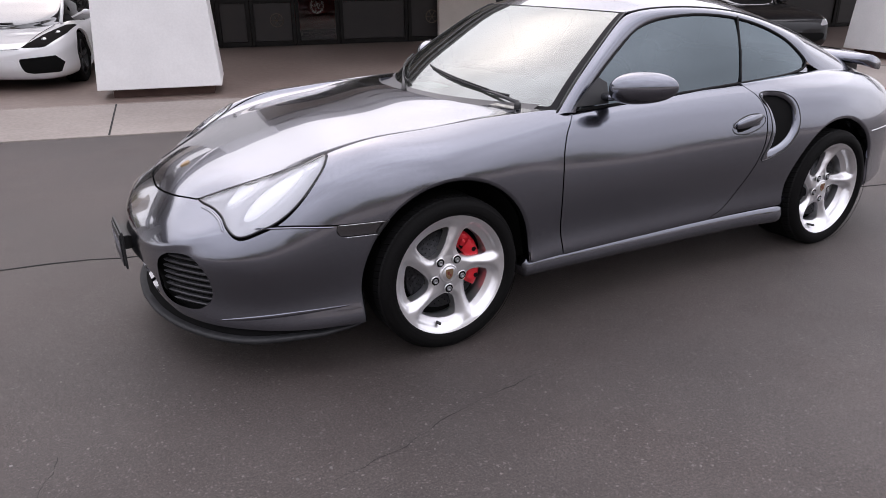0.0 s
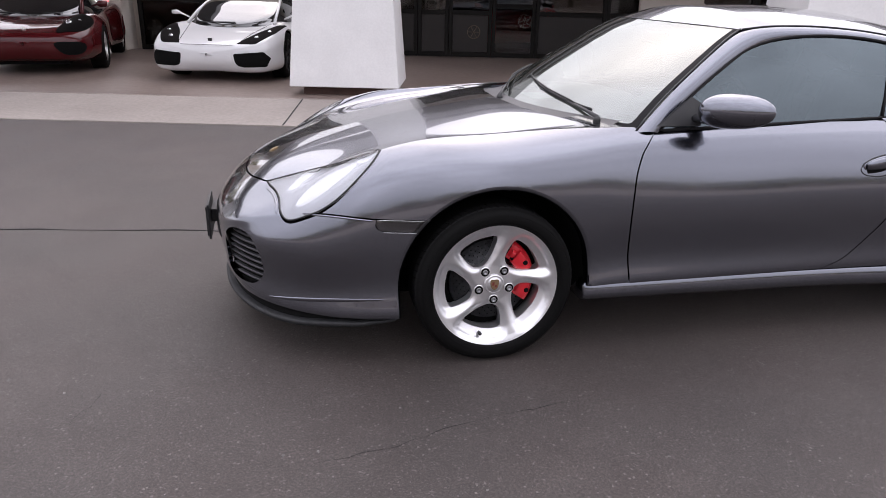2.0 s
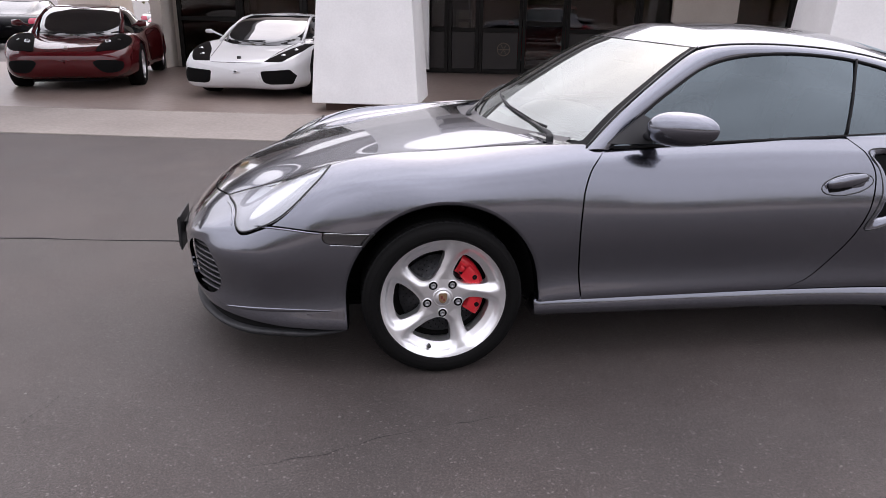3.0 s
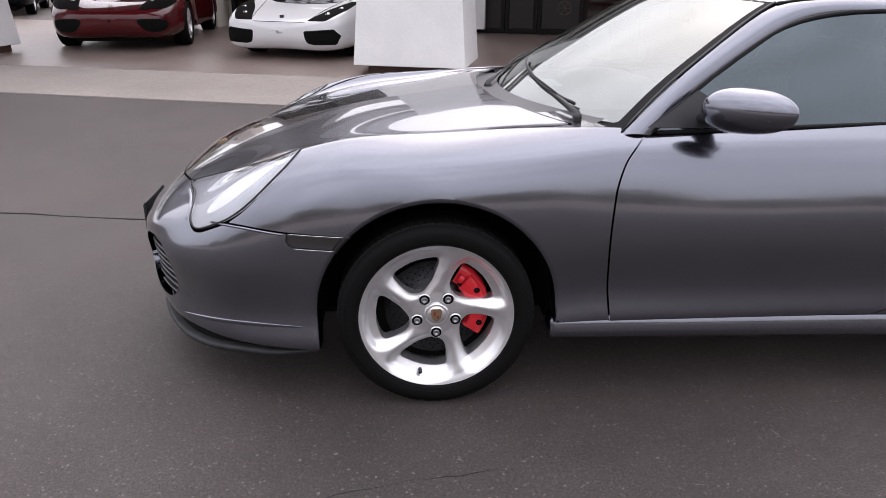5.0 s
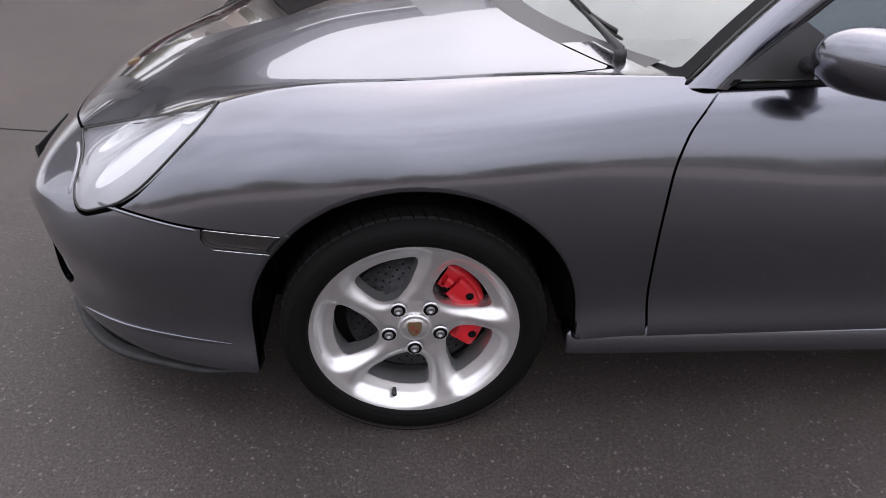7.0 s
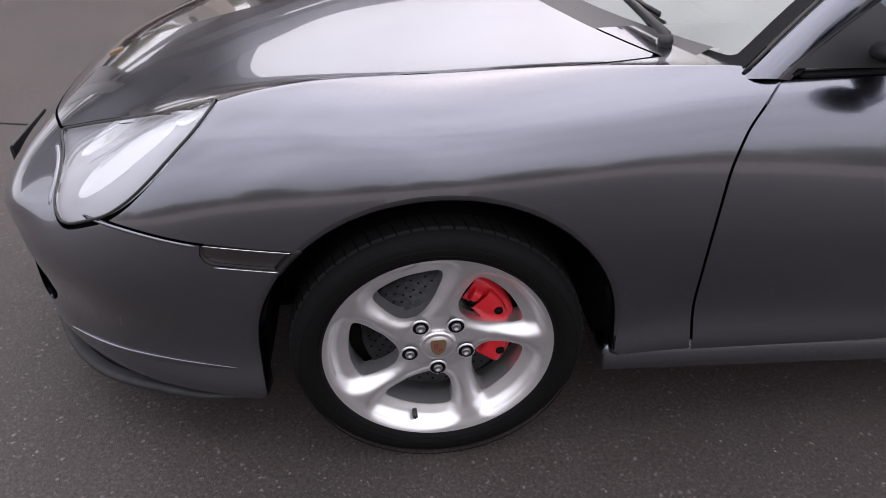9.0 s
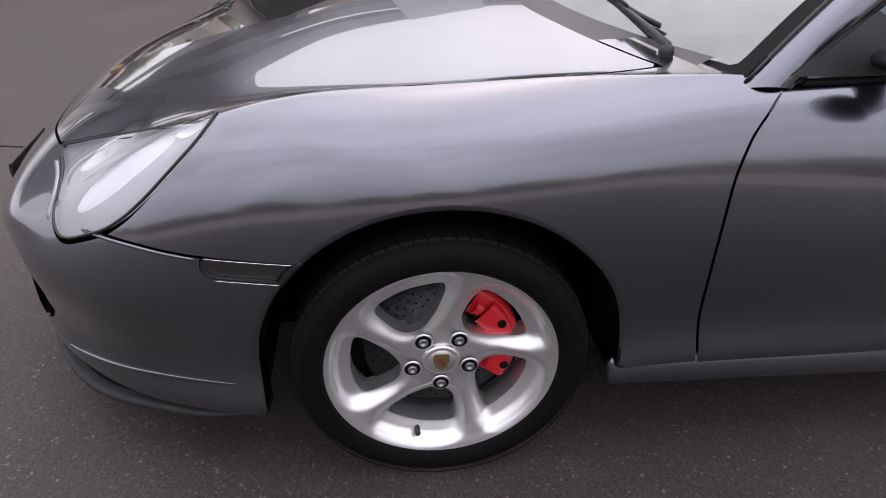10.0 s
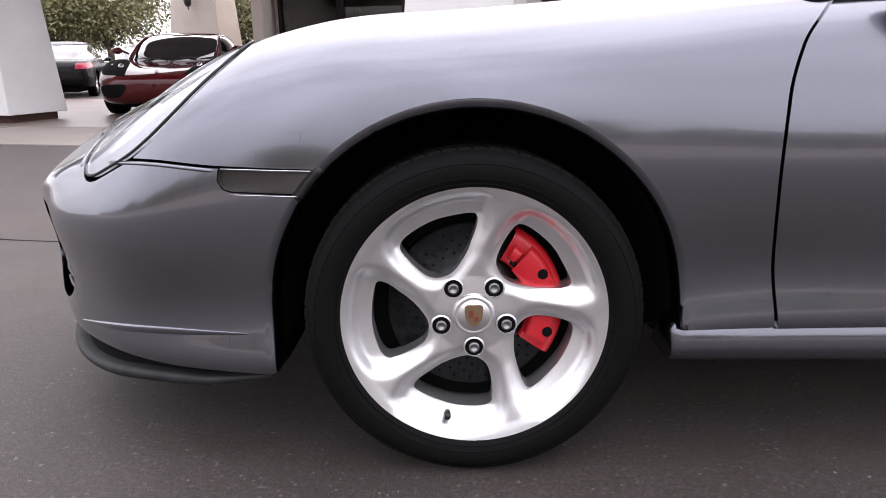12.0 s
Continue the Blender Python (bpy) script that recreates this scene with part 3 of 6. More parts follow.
for side in (0, 1):
    SV, SF = (LV, LF) if side == 0 else (MV, MF)
    V, F = cut(SV, SF, lambda x, y, z: -0.8 - x, lambda x, y, z: x - door_front(z) + GAP, lambda x, y, z: wing_seam(x) * (x < 0) + 0.287 * (x >= 0) - z + GAP * 0.8, off_bonnet, off_lamp, off_front_arch,
               lambda x, y, z: np.where(x > 0.2, 0.5 - y, 0.3 - y))
    panel("front_wing", V, F, depth=0.02)
    V, F = cut(SV, SF, lambda x, y, z: door_front(z) - x + GAP, lambda x, y, z: x - door_back(z) + GAP, lambda x, y, z: 0.287 - z, lambda x, y, z: 0.722 - y, lambda x, y, z: z - 0.905)
    door = panel("door", V, F, "long grey door with a body-coloured mirror")
    V, F = cut(SV, SF, lambda x, y, z: door_back(z) - x + GAP, off_rear_arch, lambda x, y, z: np.where(x < 2.2, 0.287 - z, 0.16 - z),
               lambda x, y, z: np.where(y > 0.5, 0.0015 - inside(outline(x, z), INTAKE), -1.0), lambda x, y, z: np.where(x < 2.15, 0.645 - y, np.where(x < 2.9, 0.60 - y, -1.0)),
               lambda x, y, z: np.where((x > 2.72) & (z < 0.6), x - 2.72, -1.0))
    panel("rear_wing", V, F, depth=0.02, skip=lambda p: abs(p[1]) < 1e-4)
    # scoop behind the intake edge
    V, F = cut(SV, SF, lambda x, y, z: inside(outline(x, z), INTAKE) - 0.012, lambda x, y, z: 0.5 - y)
    s = -1 if side == 0 else 1
    N = normals(V, F)
    dep = 0.055 * np.clip(-inside(V[:, [0, 2]], INTAKE) / 0.05, 0, 1) ** 0.5 + 0.004
    part("air_scoop", mesh_of("air_scoop", V - N * (dep * (0.5 + 0.5 * np.clip((V[:, 0] - 1.8) / 0.15, 0, 1)))[:, None] - N * 0.012, F, MATT), coupe, "black side air scoop")
    rim = [(x, z) for x, z in smooth_curve(INTAKE[::6], 6)]
    near = LV[(LV[:, 0] > 1.6) & (LV[:, 0] < 2.2) & (LV[:, 2] > 0.4)]
    ring = []
    for x, z in rim:
        k = np.argmin((near[:, 0] - x) ** 2 + (near[:, 2] - z) ** 2)
        ring.append((x, (near[k, 1] - 0.002) * (-s if side else 1), z))
    ring = np.array(ring)
    mid = np.array([1.90, 0.0, 0.715])
    loops = []
    for grow, sink in ((1.0, 0.0), (0.93, -0.001), (0.84, 0.001), (0.76, 0.010), (0.72, 0.035)):
        P = ring.copy()
        P[:, [0, 2]] = mid[[0, 2]] + (ring[:, [0, 2]] - mid[[0, 2]]) * (grow if grow == 1.0 else grow * np.array([0.93, 1.0])) + (np.array([0.018, 0.008]) * (1 - grow) * 2)
        P[:, 1] -= np.sign(P[:, 1]) * sink
        loops.append(P)
    n = len(ring)
    IV = np.vstack(loops)
    IF = [(a * n + k, a * n + (k + 1) % n, (a + 1) * n + (k + 1) % n, (a + 1) * n + k) for a in range(4) for k in range(n)]
    if (normals(IV, IF)[n + n // 2][1] > 0) != (s > 0):
        IF = [f[::-1] for f in IF]
    part("intake_frame", mesh_of("intake_frame", IV, IF, PAINT), coupe, "grey frame round the air scoop")
    part("intake_seam", tube_mesh("intake_seam", ring, 0.0028, BLACK, 6, True), coupe)
# rear bumper
V, F = cut(WV, WF, lambda x, y, z: 2.724 - x, lambda x, y, z: z - 0.597, lambda x, y, z: 0.16 - z, off_rear_arch)
panel("rear_bumper", V, F, skip=lambda p: abs(p[1]) < 1e-4)
# matt black shell added under the skin to give the seams their shade
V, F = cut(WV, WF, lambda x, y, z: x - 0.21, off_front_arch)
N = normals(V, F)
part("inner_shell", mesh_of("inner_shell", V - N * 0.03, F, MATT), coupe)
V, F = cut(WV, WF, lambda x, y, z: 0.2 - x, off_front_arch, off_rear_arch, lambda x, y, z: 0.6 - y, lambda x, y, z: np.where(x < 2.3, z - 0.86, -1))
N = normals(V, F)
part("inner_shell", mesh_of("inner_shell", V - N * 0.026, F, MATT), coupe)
# floor pan
part("floor_pan", box_mesh("floor_pan", -0.70, -0.44, 0.15, 3.1, 0.44, 0.17, MATT), coupe)
# side sills
for s in (-1, 1):
    xs = np.linspace(0.372, 2.03, 50)
    prof = [(-0.03, 0.3035), (0.004, 0.301), (0.014, 0.296), (0.020, 0.287), (0.024, 0.272), (0.028, 0.252), (0.027, 0.238), (0.017, 0.223), (0.0, 0.215), (-0.12, 0.213)]
    V, F = [], []
    for x in xs:
        flare = 0.030 * np.clip((x - 1.5) / 0.6, 0, 1) ** 2
        base = pchip((0.385, 0.6, 1.3, 1.8, 2.03), (0.806, 0.808, 0.818, 0.838, 0.86), x) + flare
        drop = -0.028 * (x - 0.4) / 1.6
        fade = 0.045 * np.clip((x - 1.93) / 0.10, 0, 1) ** 2
        for o, z in prof:
            V.append((x, s * (base + o - fade), z + (drop if z < 0.25 else drop * 0.6)))
    m = len(prof)
    for i in range(len(xs) - 1):
        for k in range(m - 1):
            f = (i * m + k, i * m + k + 1, (i + 1) * m + k + 1, (i + 1) * m + k)
            F.append(f if s > 0 else f[::-1])
    F.append(tuple(range(m)) if s < 0 else tuple(range(m))[::-1])
    F.append(tuple((len(xs) - 1) * m + k for k in range(m))[::1 if s > 0 else -1])
    part("side_sill", mesh_of("side_sill", V, F, PAINT), coupe)

# wheel housings
for a, y0 in ((ARCH_F, 0.5), (ARCH_R, 0.5)):
    for s in (-1, 1):
        prof = [(a[2] + 0.004, s * 0.80), (a[2] + 0.006, s * 0.45), (0.12, s * 0.44)]
        ob = part("wheel_housing", lathe_mesh("wheel_housing", prof, MATT, "y", 48, True, (-12, 192)), coupe)
        ob.location = (a[0], 0, a[1])

# ---- cabin ----
PILLAR = smooth_curve([(0.583, 0.732, 0.886), (0.718, 0.692, 1.012), (0.888, 0.632, 1.132), (1.02, 0.582, 1.216), (1.10, 0.553, 1.256)], 8, False)
EDGE = smooth_curve([(1.10, 0.553, 1.256), (1.25, 0.552, 1.270), (1.50, 0.555, 1.268), (1.80, 0.552, 1.240), (2.10, 0.540, 1.180), (2.40, 0.520, 1.100), (2.70, 0.490, 1.000), (2.95, 0.45, 0.905)], 8, False)
BOW = 0.30 / 0.74 ** 2


def crown(x):
    return pchip((1.0, 1.10, 1.3, 1.5, 1.8, 2.1, 2.4, 2.7, 2.95), (1.300, 1.318, 1.340, 1.348, 1.330, 1.274, 1.176, 1.046, 0.925), x)


V, F, rows = [], [], 41
for A in PILLAR:
    for k in range(rows):
        y = A[1] * (2 * k / (rows - 1) - 1) * 0.985
        V.append((A[0] - BOW * (A[1] ** 2 - y * y), y, A[2] + 0.018 * (1 - (y / A[1]) ** 2) * np.clip((A[0] - 0.583) / 0.517, 0, 1)))
for i in range(len(PILLAR) - 1):
    for k in range(rows - 1):
        F.append((i * rows + k, i * rows + k + 1, (i + 1) * rows + k + 1, (i + 1) * rows + k)[::-1])
WSV, WSF = np.array(V), F
if normals(WSV, WSF)[len(WSV) // 2][2] < 0:
    WSF = [f[::-1] for f in WSF]
windscreen = part("windscreen", mesh_of("windscreen", WSV, WSF, WINDSCREEN), coupe, "clear windscreen mirroring the bright sky")
windscreen.visible_shadow = False
# black rubber band round the glass
edge_s = np.array([i / (len(PILLAR) - 1) for i in range(len(PILLAR)) for _ in range(rows)])
edge_y = np.array([abs(2 * k / (rows - 1) - 1) for _ in PILLAR for k in range(rows)])
V, F = clip(WSV, WSF, -np.maximum(np.maximum(edge_y - 0.965, edge_s - 0.98), 0.05 - edge_s))
part("glass_border", mesh_of("glass_border", V + normals(V, F) * 0.0015, F, SEAL), windscreen, "black rubber border band")
# roof with its front bow following the glass
V, F = [], []
for i, E in enumerate(EDGE):
    fade = max(0.0, 1 - (E[0] - 1.10) / 0.9)
    for k in range(rows):
        y = E[1] * (2 * k / (rows - 1) - 1)
        f = (y / E[1]) ** 2
        rise = 0.018 if i == 0 else max(float(crown(E[0])) - E[2], 0.018)
        x = E[0] - BOW * (E[1] ** 2 - y * y) * fade ** 2
        V.append((x, y, E[2] + (0.018 + (rise - 0.018) * min(1, (E[0] - 1.10) / 0.15)) * (1 - f * f * 0.4 - f * 0.6)))
for i in range(len(EDGE) - 1):
    for k in range(rows - 1):
        F.append((i * rows + k, (i + 1) * rows + k, (i + 1) * rows + k + 1, i * rows + k + 1))
RV, RF = np.array(V), F
if normals(RV, RF)[len(RV) // 3][2] < 0:
    RF = [f[::-1] for f in RF]
REAR_GLASS = smooth_curve([(1.98, 0.0), (1.99, 0.3), (2.03, 0.44), (2.30, 0.46), (2.60, 0.43), (2.68, 0.30), (2.70, 0.0), (2.70, -0.2), (1.98, -0.2)], 5)
V, F = cut(RV, RF, lambda x, y, z: 0.003 - inside(outline(x, y), REAR_GLASS), lambda x, y, z: 1.084 - BOW * (0.553 ** 2 - y * y) - x)
panel("roof", V, F, "smooth grey roof skin", depth=0.01)
V, F = cut(RV, RF, lambda x, y, z: inside(outline(x, y), REAR_GLASS))
part("rear_window", mesh_of("rear_window", V, F, SIDE_GLASS), coupe)
# side glass outline: from the mirror corner over the door to the tip of the quarter light
TOP = smooth_curve([(0.670, 0.744, 0.886), (0.815, 0.700, 1.010), (0.986, 0.645, 1.120), (1.12, 0.606, 1.190), (1.28, 0.592, 1.226), (1.50, 0.588, 1.236), (1.75, 0.588, 1.216), (1.98, 0.596, 1.166), (2.16, 0.618, 1.095), (2.27, 0.648, 1.015), (2.30, 0.672, 0.972)], 6, False)
BELT = [(float(x), float(pchip((0.6, 0.9, 1.3, 1.7, 2.0, 2.2, 2.31), (0.742, 0.744, 0.742, 0.735, 0.722, 0.70, 0.676), x)), float(pchip((0.6, 0.9, 1.3, 1.7, 2.0, 2.2, 2.31), (0.884, 0.893, 0.904, 0.914, 0.921, 0.932, 0.950), x))) for x in np.interp(np.linspace(0, 1, len(TOP)), (0, 1), (0.664, 2.30))]
# painted ledge below the window seals
for s in (-1, 1):
    V, run = [], [(0.535, 0.722, 0.882)] + BELT
    for x, y, z in run:
        V += [(x, s * (y - 0.03), z + 0.002), (x, s * (y - 0.001), z - 0.003), (x, s * (y + 0.010), z - 0.016), (x, s * (y + 0.018), z - 0.060)]
    F = [(i * 4 + k, i * 4 + k + 1, i * 4 + k + 5, i * 4 + k + 4)[::s] for i in range(len(run) - 1) for k in range(3) if not 0.655 < run[i][0] < 0.695]
    part("belt_ledge", mesh_of("belt_ledge", V, F, PAINT), coupe)
for s in (-1, 1):
    tx = np.array([p[0] for p in TOP])
    bx = np.array([b[0] for b in BELT])
    V, F, m = [], [], 9
    for i, T in enumerate(TOP):
        B = [T[0], np.interp(T[0], bx, [b[1] for b in BELT]), np.interp(T[0], bx, [b[2] for b in BELT])]
        for k in range(m):
            f = k / (m - 1)
            bulge = 0.012 * 4 * f * (1 - f) * np.clip((T[2] - B[2]) / 0.3, 0, 1)
            V.append((T[0], s * (B[1] + (T[1] - B[1]) * f + bulge - 0.004), B[2] + (T[2] - B[2]) * f))
    for i in range(len(TOP) - 1):
        for k in range(m - 1):
            f = (i * m + k, i * m + k + 1, (i + 1) * m + k + 1, (i + 1) * m + k)
            F.append(f if s < 0 else f[::-1])
    V = np.array(V)
    if (normals(V, F)[len(V) // 2][1] > 0) != (s > 0):
        F = [f[::-1] for f in F]
    split = lambda p: p[:, 0] - (1.712 + 0.32 * (p[:, 2] - 0.916))
    W1, G1 = clip(V, F, split(V) + 0.009)
    part("door_window", mesh_of("door_window", W1, G1, SIDE_GLASS), coupe, "tinted frameless door glass").visible_shadow = False
    W2, G2 = clip(V, F, 0.009 - split(V))
    part("quarter_window", mesh_of("quarter_window", W2, G2, SIDE_GLASS), coupe, "small pointed rear quarter light")
    seam = [(1.712 + 0.32 * (z - 0.916), s * float(np.interp(z, (0.916, 1.05, 1.212), (0.735, 0.679, 0.590))), z) for z in np.linspace(0.918, 1.214, 8)]
    part("pillar_strip", tube_mesh("pillar_strip", seam, 0.0055, SEAL, 6), coupe)
    loop = [(x, s * y, z) for x, y, z in TOP] + [(b[0], s * b[1], b[2]) for b in BELT[::-1]]
    part("window_seal", tube_mesh("window_seal", [p for i, p in enumerate(loop) if i % 2 == 0], 0.006, SEAL, 6, True), coupe, "black rubber window seal")
    # pillar and cant rail between the windscreen and the side glass, running down to the tail
    upper = np.vstack([PILLAR[:-1], EDGE])
    low_tail = smooth_curve([(2.30, 0.676, 0.962), (2.42, 0.698, 0.912), (2.60, 0.70, 0.872), (2.80, 0.67, 0.84), (3.0, 0.61, 0.80)], 6, False)
    lower = np.vstack([TOP, low_tail[1:]])
    ul = np.r_[0, np.cumsum(np.linalg.norm(np.diff(upper, axis=0), axis=1))]
    ll = np.r_[0, np.cumsum(np.linalg.norm(np.diff(lower, axis=0), axis=1))]
    # pair the two lines at matching stations
    up_k = np.interp([0.583, 1.10, 1.50, 2.0, 2.4, 2.95], upper[:, 0], ul)
    lo_k = np.interp([0.670, 1.20, 1.52, 2.0, 2.32, 3.0], lower[:, 0], ll)
    q = np.concatenate([np.linspace(a, a + 1, 14, endpoint=False) for a in range(5)] + [[5]])
    us, ls = pchip(range(6), up_k, q), pchip(range(6), lo_k, q)
    U = np.stack([np.interp(us, ul, upper[:, k]) for k in range(3)], 1)
    K = np.stack([np.interp(ls, ll, lower[:, k]) for k in range(3)], 1)
    for _ in range(3):
        U[1:-1] = (U[:-2] + 2 * U[1:-1] + U[2:]) / 4
        K[1:-1] = (K[:-2] + 2 * K[1:-1] + K[2:]) / 4
    U = np.vstack([U[0] - (U[1] - U[0]) / np.linalg.norm(U[1] - U[0]) * 0.012, U])
    K = np.vstack([K[0] - (K[1] - K[0]) / np.linalg.norm(K[1] - K[0]) * 0.012, K])
    V, F, m = [], [], 11
    for a, b in zip(U, K):
        gap = np.linalg.norm(a - b)
        for k in range(m):
            f = k / (m - 1)
            p = a + (b - a) * f
            swell = 4 * f * (1 - f) * min(0.16 * gap, 0.030)
            V.append((p[0], s * (p[1] + swell * 0.85), p[2] + swell * 0.5))
    for i in range(len(U) - 1):
        for k in range(m - 1):
            F.append((i * m + k, i * m + k + 1, (i + 1) * m + k + 1, (i + 1) * m + k))
    V = np.array(V)
    if (normals(V, F)[len(V) // 2][1] > 0) != (s > 0):
        F = [f[::-1] for f in F]
    part("cant_rail", mesh_of("cant_rail", V, F, PAINT), coupe, "grey windscreen pillar and roof rail")
    part("roof_seam", tube_mesh("roof_seam", [(x, s * y, z + 0.002) for x, y, z in EDGE[::2]], 0.003, BLACK, 6), coupe)
    part("screen_trim", tube_mesh("screen_trim", [(x - 0.004, s * (y - 0.004), z + 0.003) for x, y, z in PILLAR[::2]], 0.004, BLACK, 6), coupe, "black windscreen edge trim")

# ---- wheels ----
HUB_Z = 0.316
WINDOW = smooth_curve([(-0.545, 0.535), (-0.479, 0.618), (-0.306, 0.718), (-0.117, 0.765), (0.015, 0.772), (0.033, 0.70), (-0.006, 0.580), (-0.054, 0.462), (-0.148, 0.330), (-0.243, 0.283), (-0.338, 0.292), (-0.432, 0.365), (-0.515, 0.462)], 6)
CELL = smooth_curve([(-0.585, 0.57), (-0.576, 0.648), (-0.479, 0.772), (-0.317, 0.872), (-0.123, 0.922), (0.04, 0.925), (0.066, 0.81), (0.046, 0.68), (0.0, 0.56), (-0.048, 0.445), (-0.143, 0.315), (-0.243, 0.268), (-0.342, 0.277), (-0.44, 0.352), (-0.53, 0.457)], 6)


def wheel(parent, x, y_rim, s, width, dish, tyre_r, caliper=True):
    """A five-spoke twisted alloy with tyre, disc, caliper and bolts; s: the side it faces."""
    w = thing("wheel", "silver five-spoke alloy wheel with a low black tyre", "")
    w.parent = parent
    w.matrix_world = pose(x, y_rim, HUB_Z, 0, 0, 0 if s < 0 else 180)
    R = 0.250
    # face: a polar sheet that dips into the pockets between the spokes
    na, rs = 400, np.r_[np.linspace(0.02, 0.232, 62), 0.236, 0.240, 0.2425, 0.2455, 0.2480, R]
    V = []
    th = np.linspace(0, 2 * math.pi, na, endpoint=False)
    for r in rs:
        q = np.stack([np.cos(th), np.sin(th)], 1) * r / R
        d = np.full(na, 9.0)
        for k in range(5):
            c, sn = math.cos(radians(72 * k)), math.sin(radians(72 * k))
            d = np.minimum(d, inside(q @ np.array([[c, -sn], [sn, c]]), CELL))
        f = r / R
        spoke = dish * np.interp(f, (0, 0.18, 0.3, 0.5, 0.75, 0.90, 0.955, 1.0), (0.78, 0.80, 0.86, 0.74, 0.42, 0.20, 0.08, 0.0))
        pocket = dish * np.interp(f, (0, 0.35, 0.6, 0.78, 0.88, 0.94, 1.0), (0.9, 1.0, 1.02, 1.0, 0.72, 0.22, 0.0))
        t = np.clip(d / 0.085, 0, 1)
        t = t * t * (3 - 2 * t)
        depth = spoke * t + np.maximum(pocket, spoke) * (1 - t)
        V.append(np.stack([r * np.cos(th), depth, r * np.sin(th)], 1))
    V = np.array(V)
    for _ in range(14):
        V[1:-6, :, 1] = (np.roll(V[1:-6, :, 1], 1, 1) + 2 * V[1:-6, :, 1] + np.roll(V[1:-6, :, 1], -1, 1)) / 4
    V = V.reshape(-1, 3)
    F = [(i * na + k, i * na + (k + 1) % na, (i + 1) * na + (k + 1) % na, (i + 1) * na + k) for i in range(len(rs) - 1) for k in range(na)]
    g = np.full(len(V), 9.0)
    for k in range(5):
        c, sn = math.cos(radians(72 * k)), math.sin(radians(72 * k))
        g = np.minimum(g, inside(V[:, [0, 2]] / R @ np.array([[c, -sn], [sn, c]]), WINDOW))
    V, F = clip(V, F, -g)
    if normals(V, F)[len(V) // 2][1] > 0:
        F = [f[::-1] for f in F]
    # walls of the openings
    count = {}
    for f in F:
        for a, b in zip(f, f[1:] + f[:1]):
            key = (a, b) if a < b else (b, a)
            count[key] = None if key in count else (a, b)
    edges = [e for e in count.values() if e and 0.03 < math.hypot(V[e[0]][0], V[e[0]][2]) < 0.24]
    ring = sorted({i for e in edges for i in e})
    at = {i: n for n, i in enumerate(ring)}
    k0, m = len(V), len(ring)
    shrink = np.stack([V[ring][:, 0], V[ring][:, 1] + 0.045, V[ring][:, 2]], 1)
    V = np.vstack([V, V[ring], shrink])
    F = F + [(k0 + at[b], k0 + at[a], k0 + m + at[a], k0 + m + at[b]) for a, b in edges]
    part("rim", mesh_of("rim", V, F, SILVER), w, "silver five-spoke rim")
    part("barrel", lathe_mesh("barrel", [(R, 0.0), (0.247, 0.006), (0.232, 0.012), (0.222, 0.03), (0.215, 0.06), (0.210, width)], SILVER, "y", 96), w)
    # tyre
    wd = width
    prof = [(0.246, 0.004), (0.252, -0.004), (0.262, -0.010), (0.274, -0.0125), (0.290, -0.011), (0.303, -0.004), (tyre_r - 0.004, 0.008), (tyre_r - 0.0005, 0.022), (tyre_r, 0.05), (tyre_r, wd - 0.03), (tyre_r - 0.005, wd), (0.28, wd + 0.02), (0.22, wd)]
    tyre = part("tyre", lathe_mesh("tyre", prof, RUBBER, "y", 120), w, "black low-profile tyre")
    # tread blocks round the shoulder
    V, F, nb = [], [], 72
    for i in range(nb):
        a0, a1 = 2 * math.pi * i / nb, 2 * math.pi * (i + 0.82) / nb
        b = len(V)
        for a, sk in ((a0, 0.0), (a1, 0.0)):
            for r, o in ((tyre_r - 0.011, 0.0005), (tyre_r + 0.001, 0.017), (tyre_r + 0.0022, 0.060), (tyre_r - 0.008, 0.060)):
                aa = a + (o - 0.001) * 0.9
                V.append((r * math.cos(aa), o, r * math.sin(aa)))
        F += [(b, b + 1, b + 5, b + 4), (b + 1, b + 2, b + 6, b + 5), (b, b + 3, b + 2, b + 1), (b + 4, b + 5, b + 6, b + 7), (b + 2, b + 3, b + 7, b + 6)]
    part("tread", mesh_of("tread", V, F, TREAD, False), tyre)
    for r in (0.256, 0.266, 0.292):
        part("sidewall_rib", lathe_mesh("sidewall_rib", [(r - 0.0012, -0.006 - (r - 0.256) * 0.55), (r, -0.0092 - (r - 0.256) * 0.4), (r + 0.0012, -0.0072 - (r - 0.256) * 0.5)], RUBBER, "y", 96), tyre)
    # hub cap with crest, bolts, valve
    part("hub_cap", lathe_mesh("hub_cap", [(0.0005, dish * 0.80 - 0.0105), (0.030, dish * 0.80 - 0.0105), (0.0315, dish * 0.80 - 0.0085), (0.0330, dish * 0.80 - 0.0100), (0.0385, dish * 0.80 - 0.0085), (0.0405, dish * 0.80 - 0.004), (0.0415, dish * 0.80 + 0.012)], SILVER, "y", 48), w, "silver centre cap with a small crest")
    shield = smooth_curve([(-0.016, 0.019), (0, 0.021), (0.016, 0.019), (0.0165, 0.0), (0.0115, -0.014), (0, -0.022), (-0.0115, -0.014), (-0.0165, 0.0)], 4)
    yb = dish * 0.80 - 0.0122
    n = len(shield)
    part("crest", mesh_of("crest", [(a, yb, b) for a, b in shield] + [(a, yb + 0.003, b) for a, b in shield], [tuple(range(n))[::-1]] + [(i, (i + 1) % n, n + (i + 1) % n, n + i) for i in range(n)], GOLD, False), w, "small gold and red crest")
    part("crest_field", box_mesh("crest_field", -0.0095, yb - 0.0008, -0.003, -0.001, yb + 0.001, 0.011, BADGE_RED, 0), w)
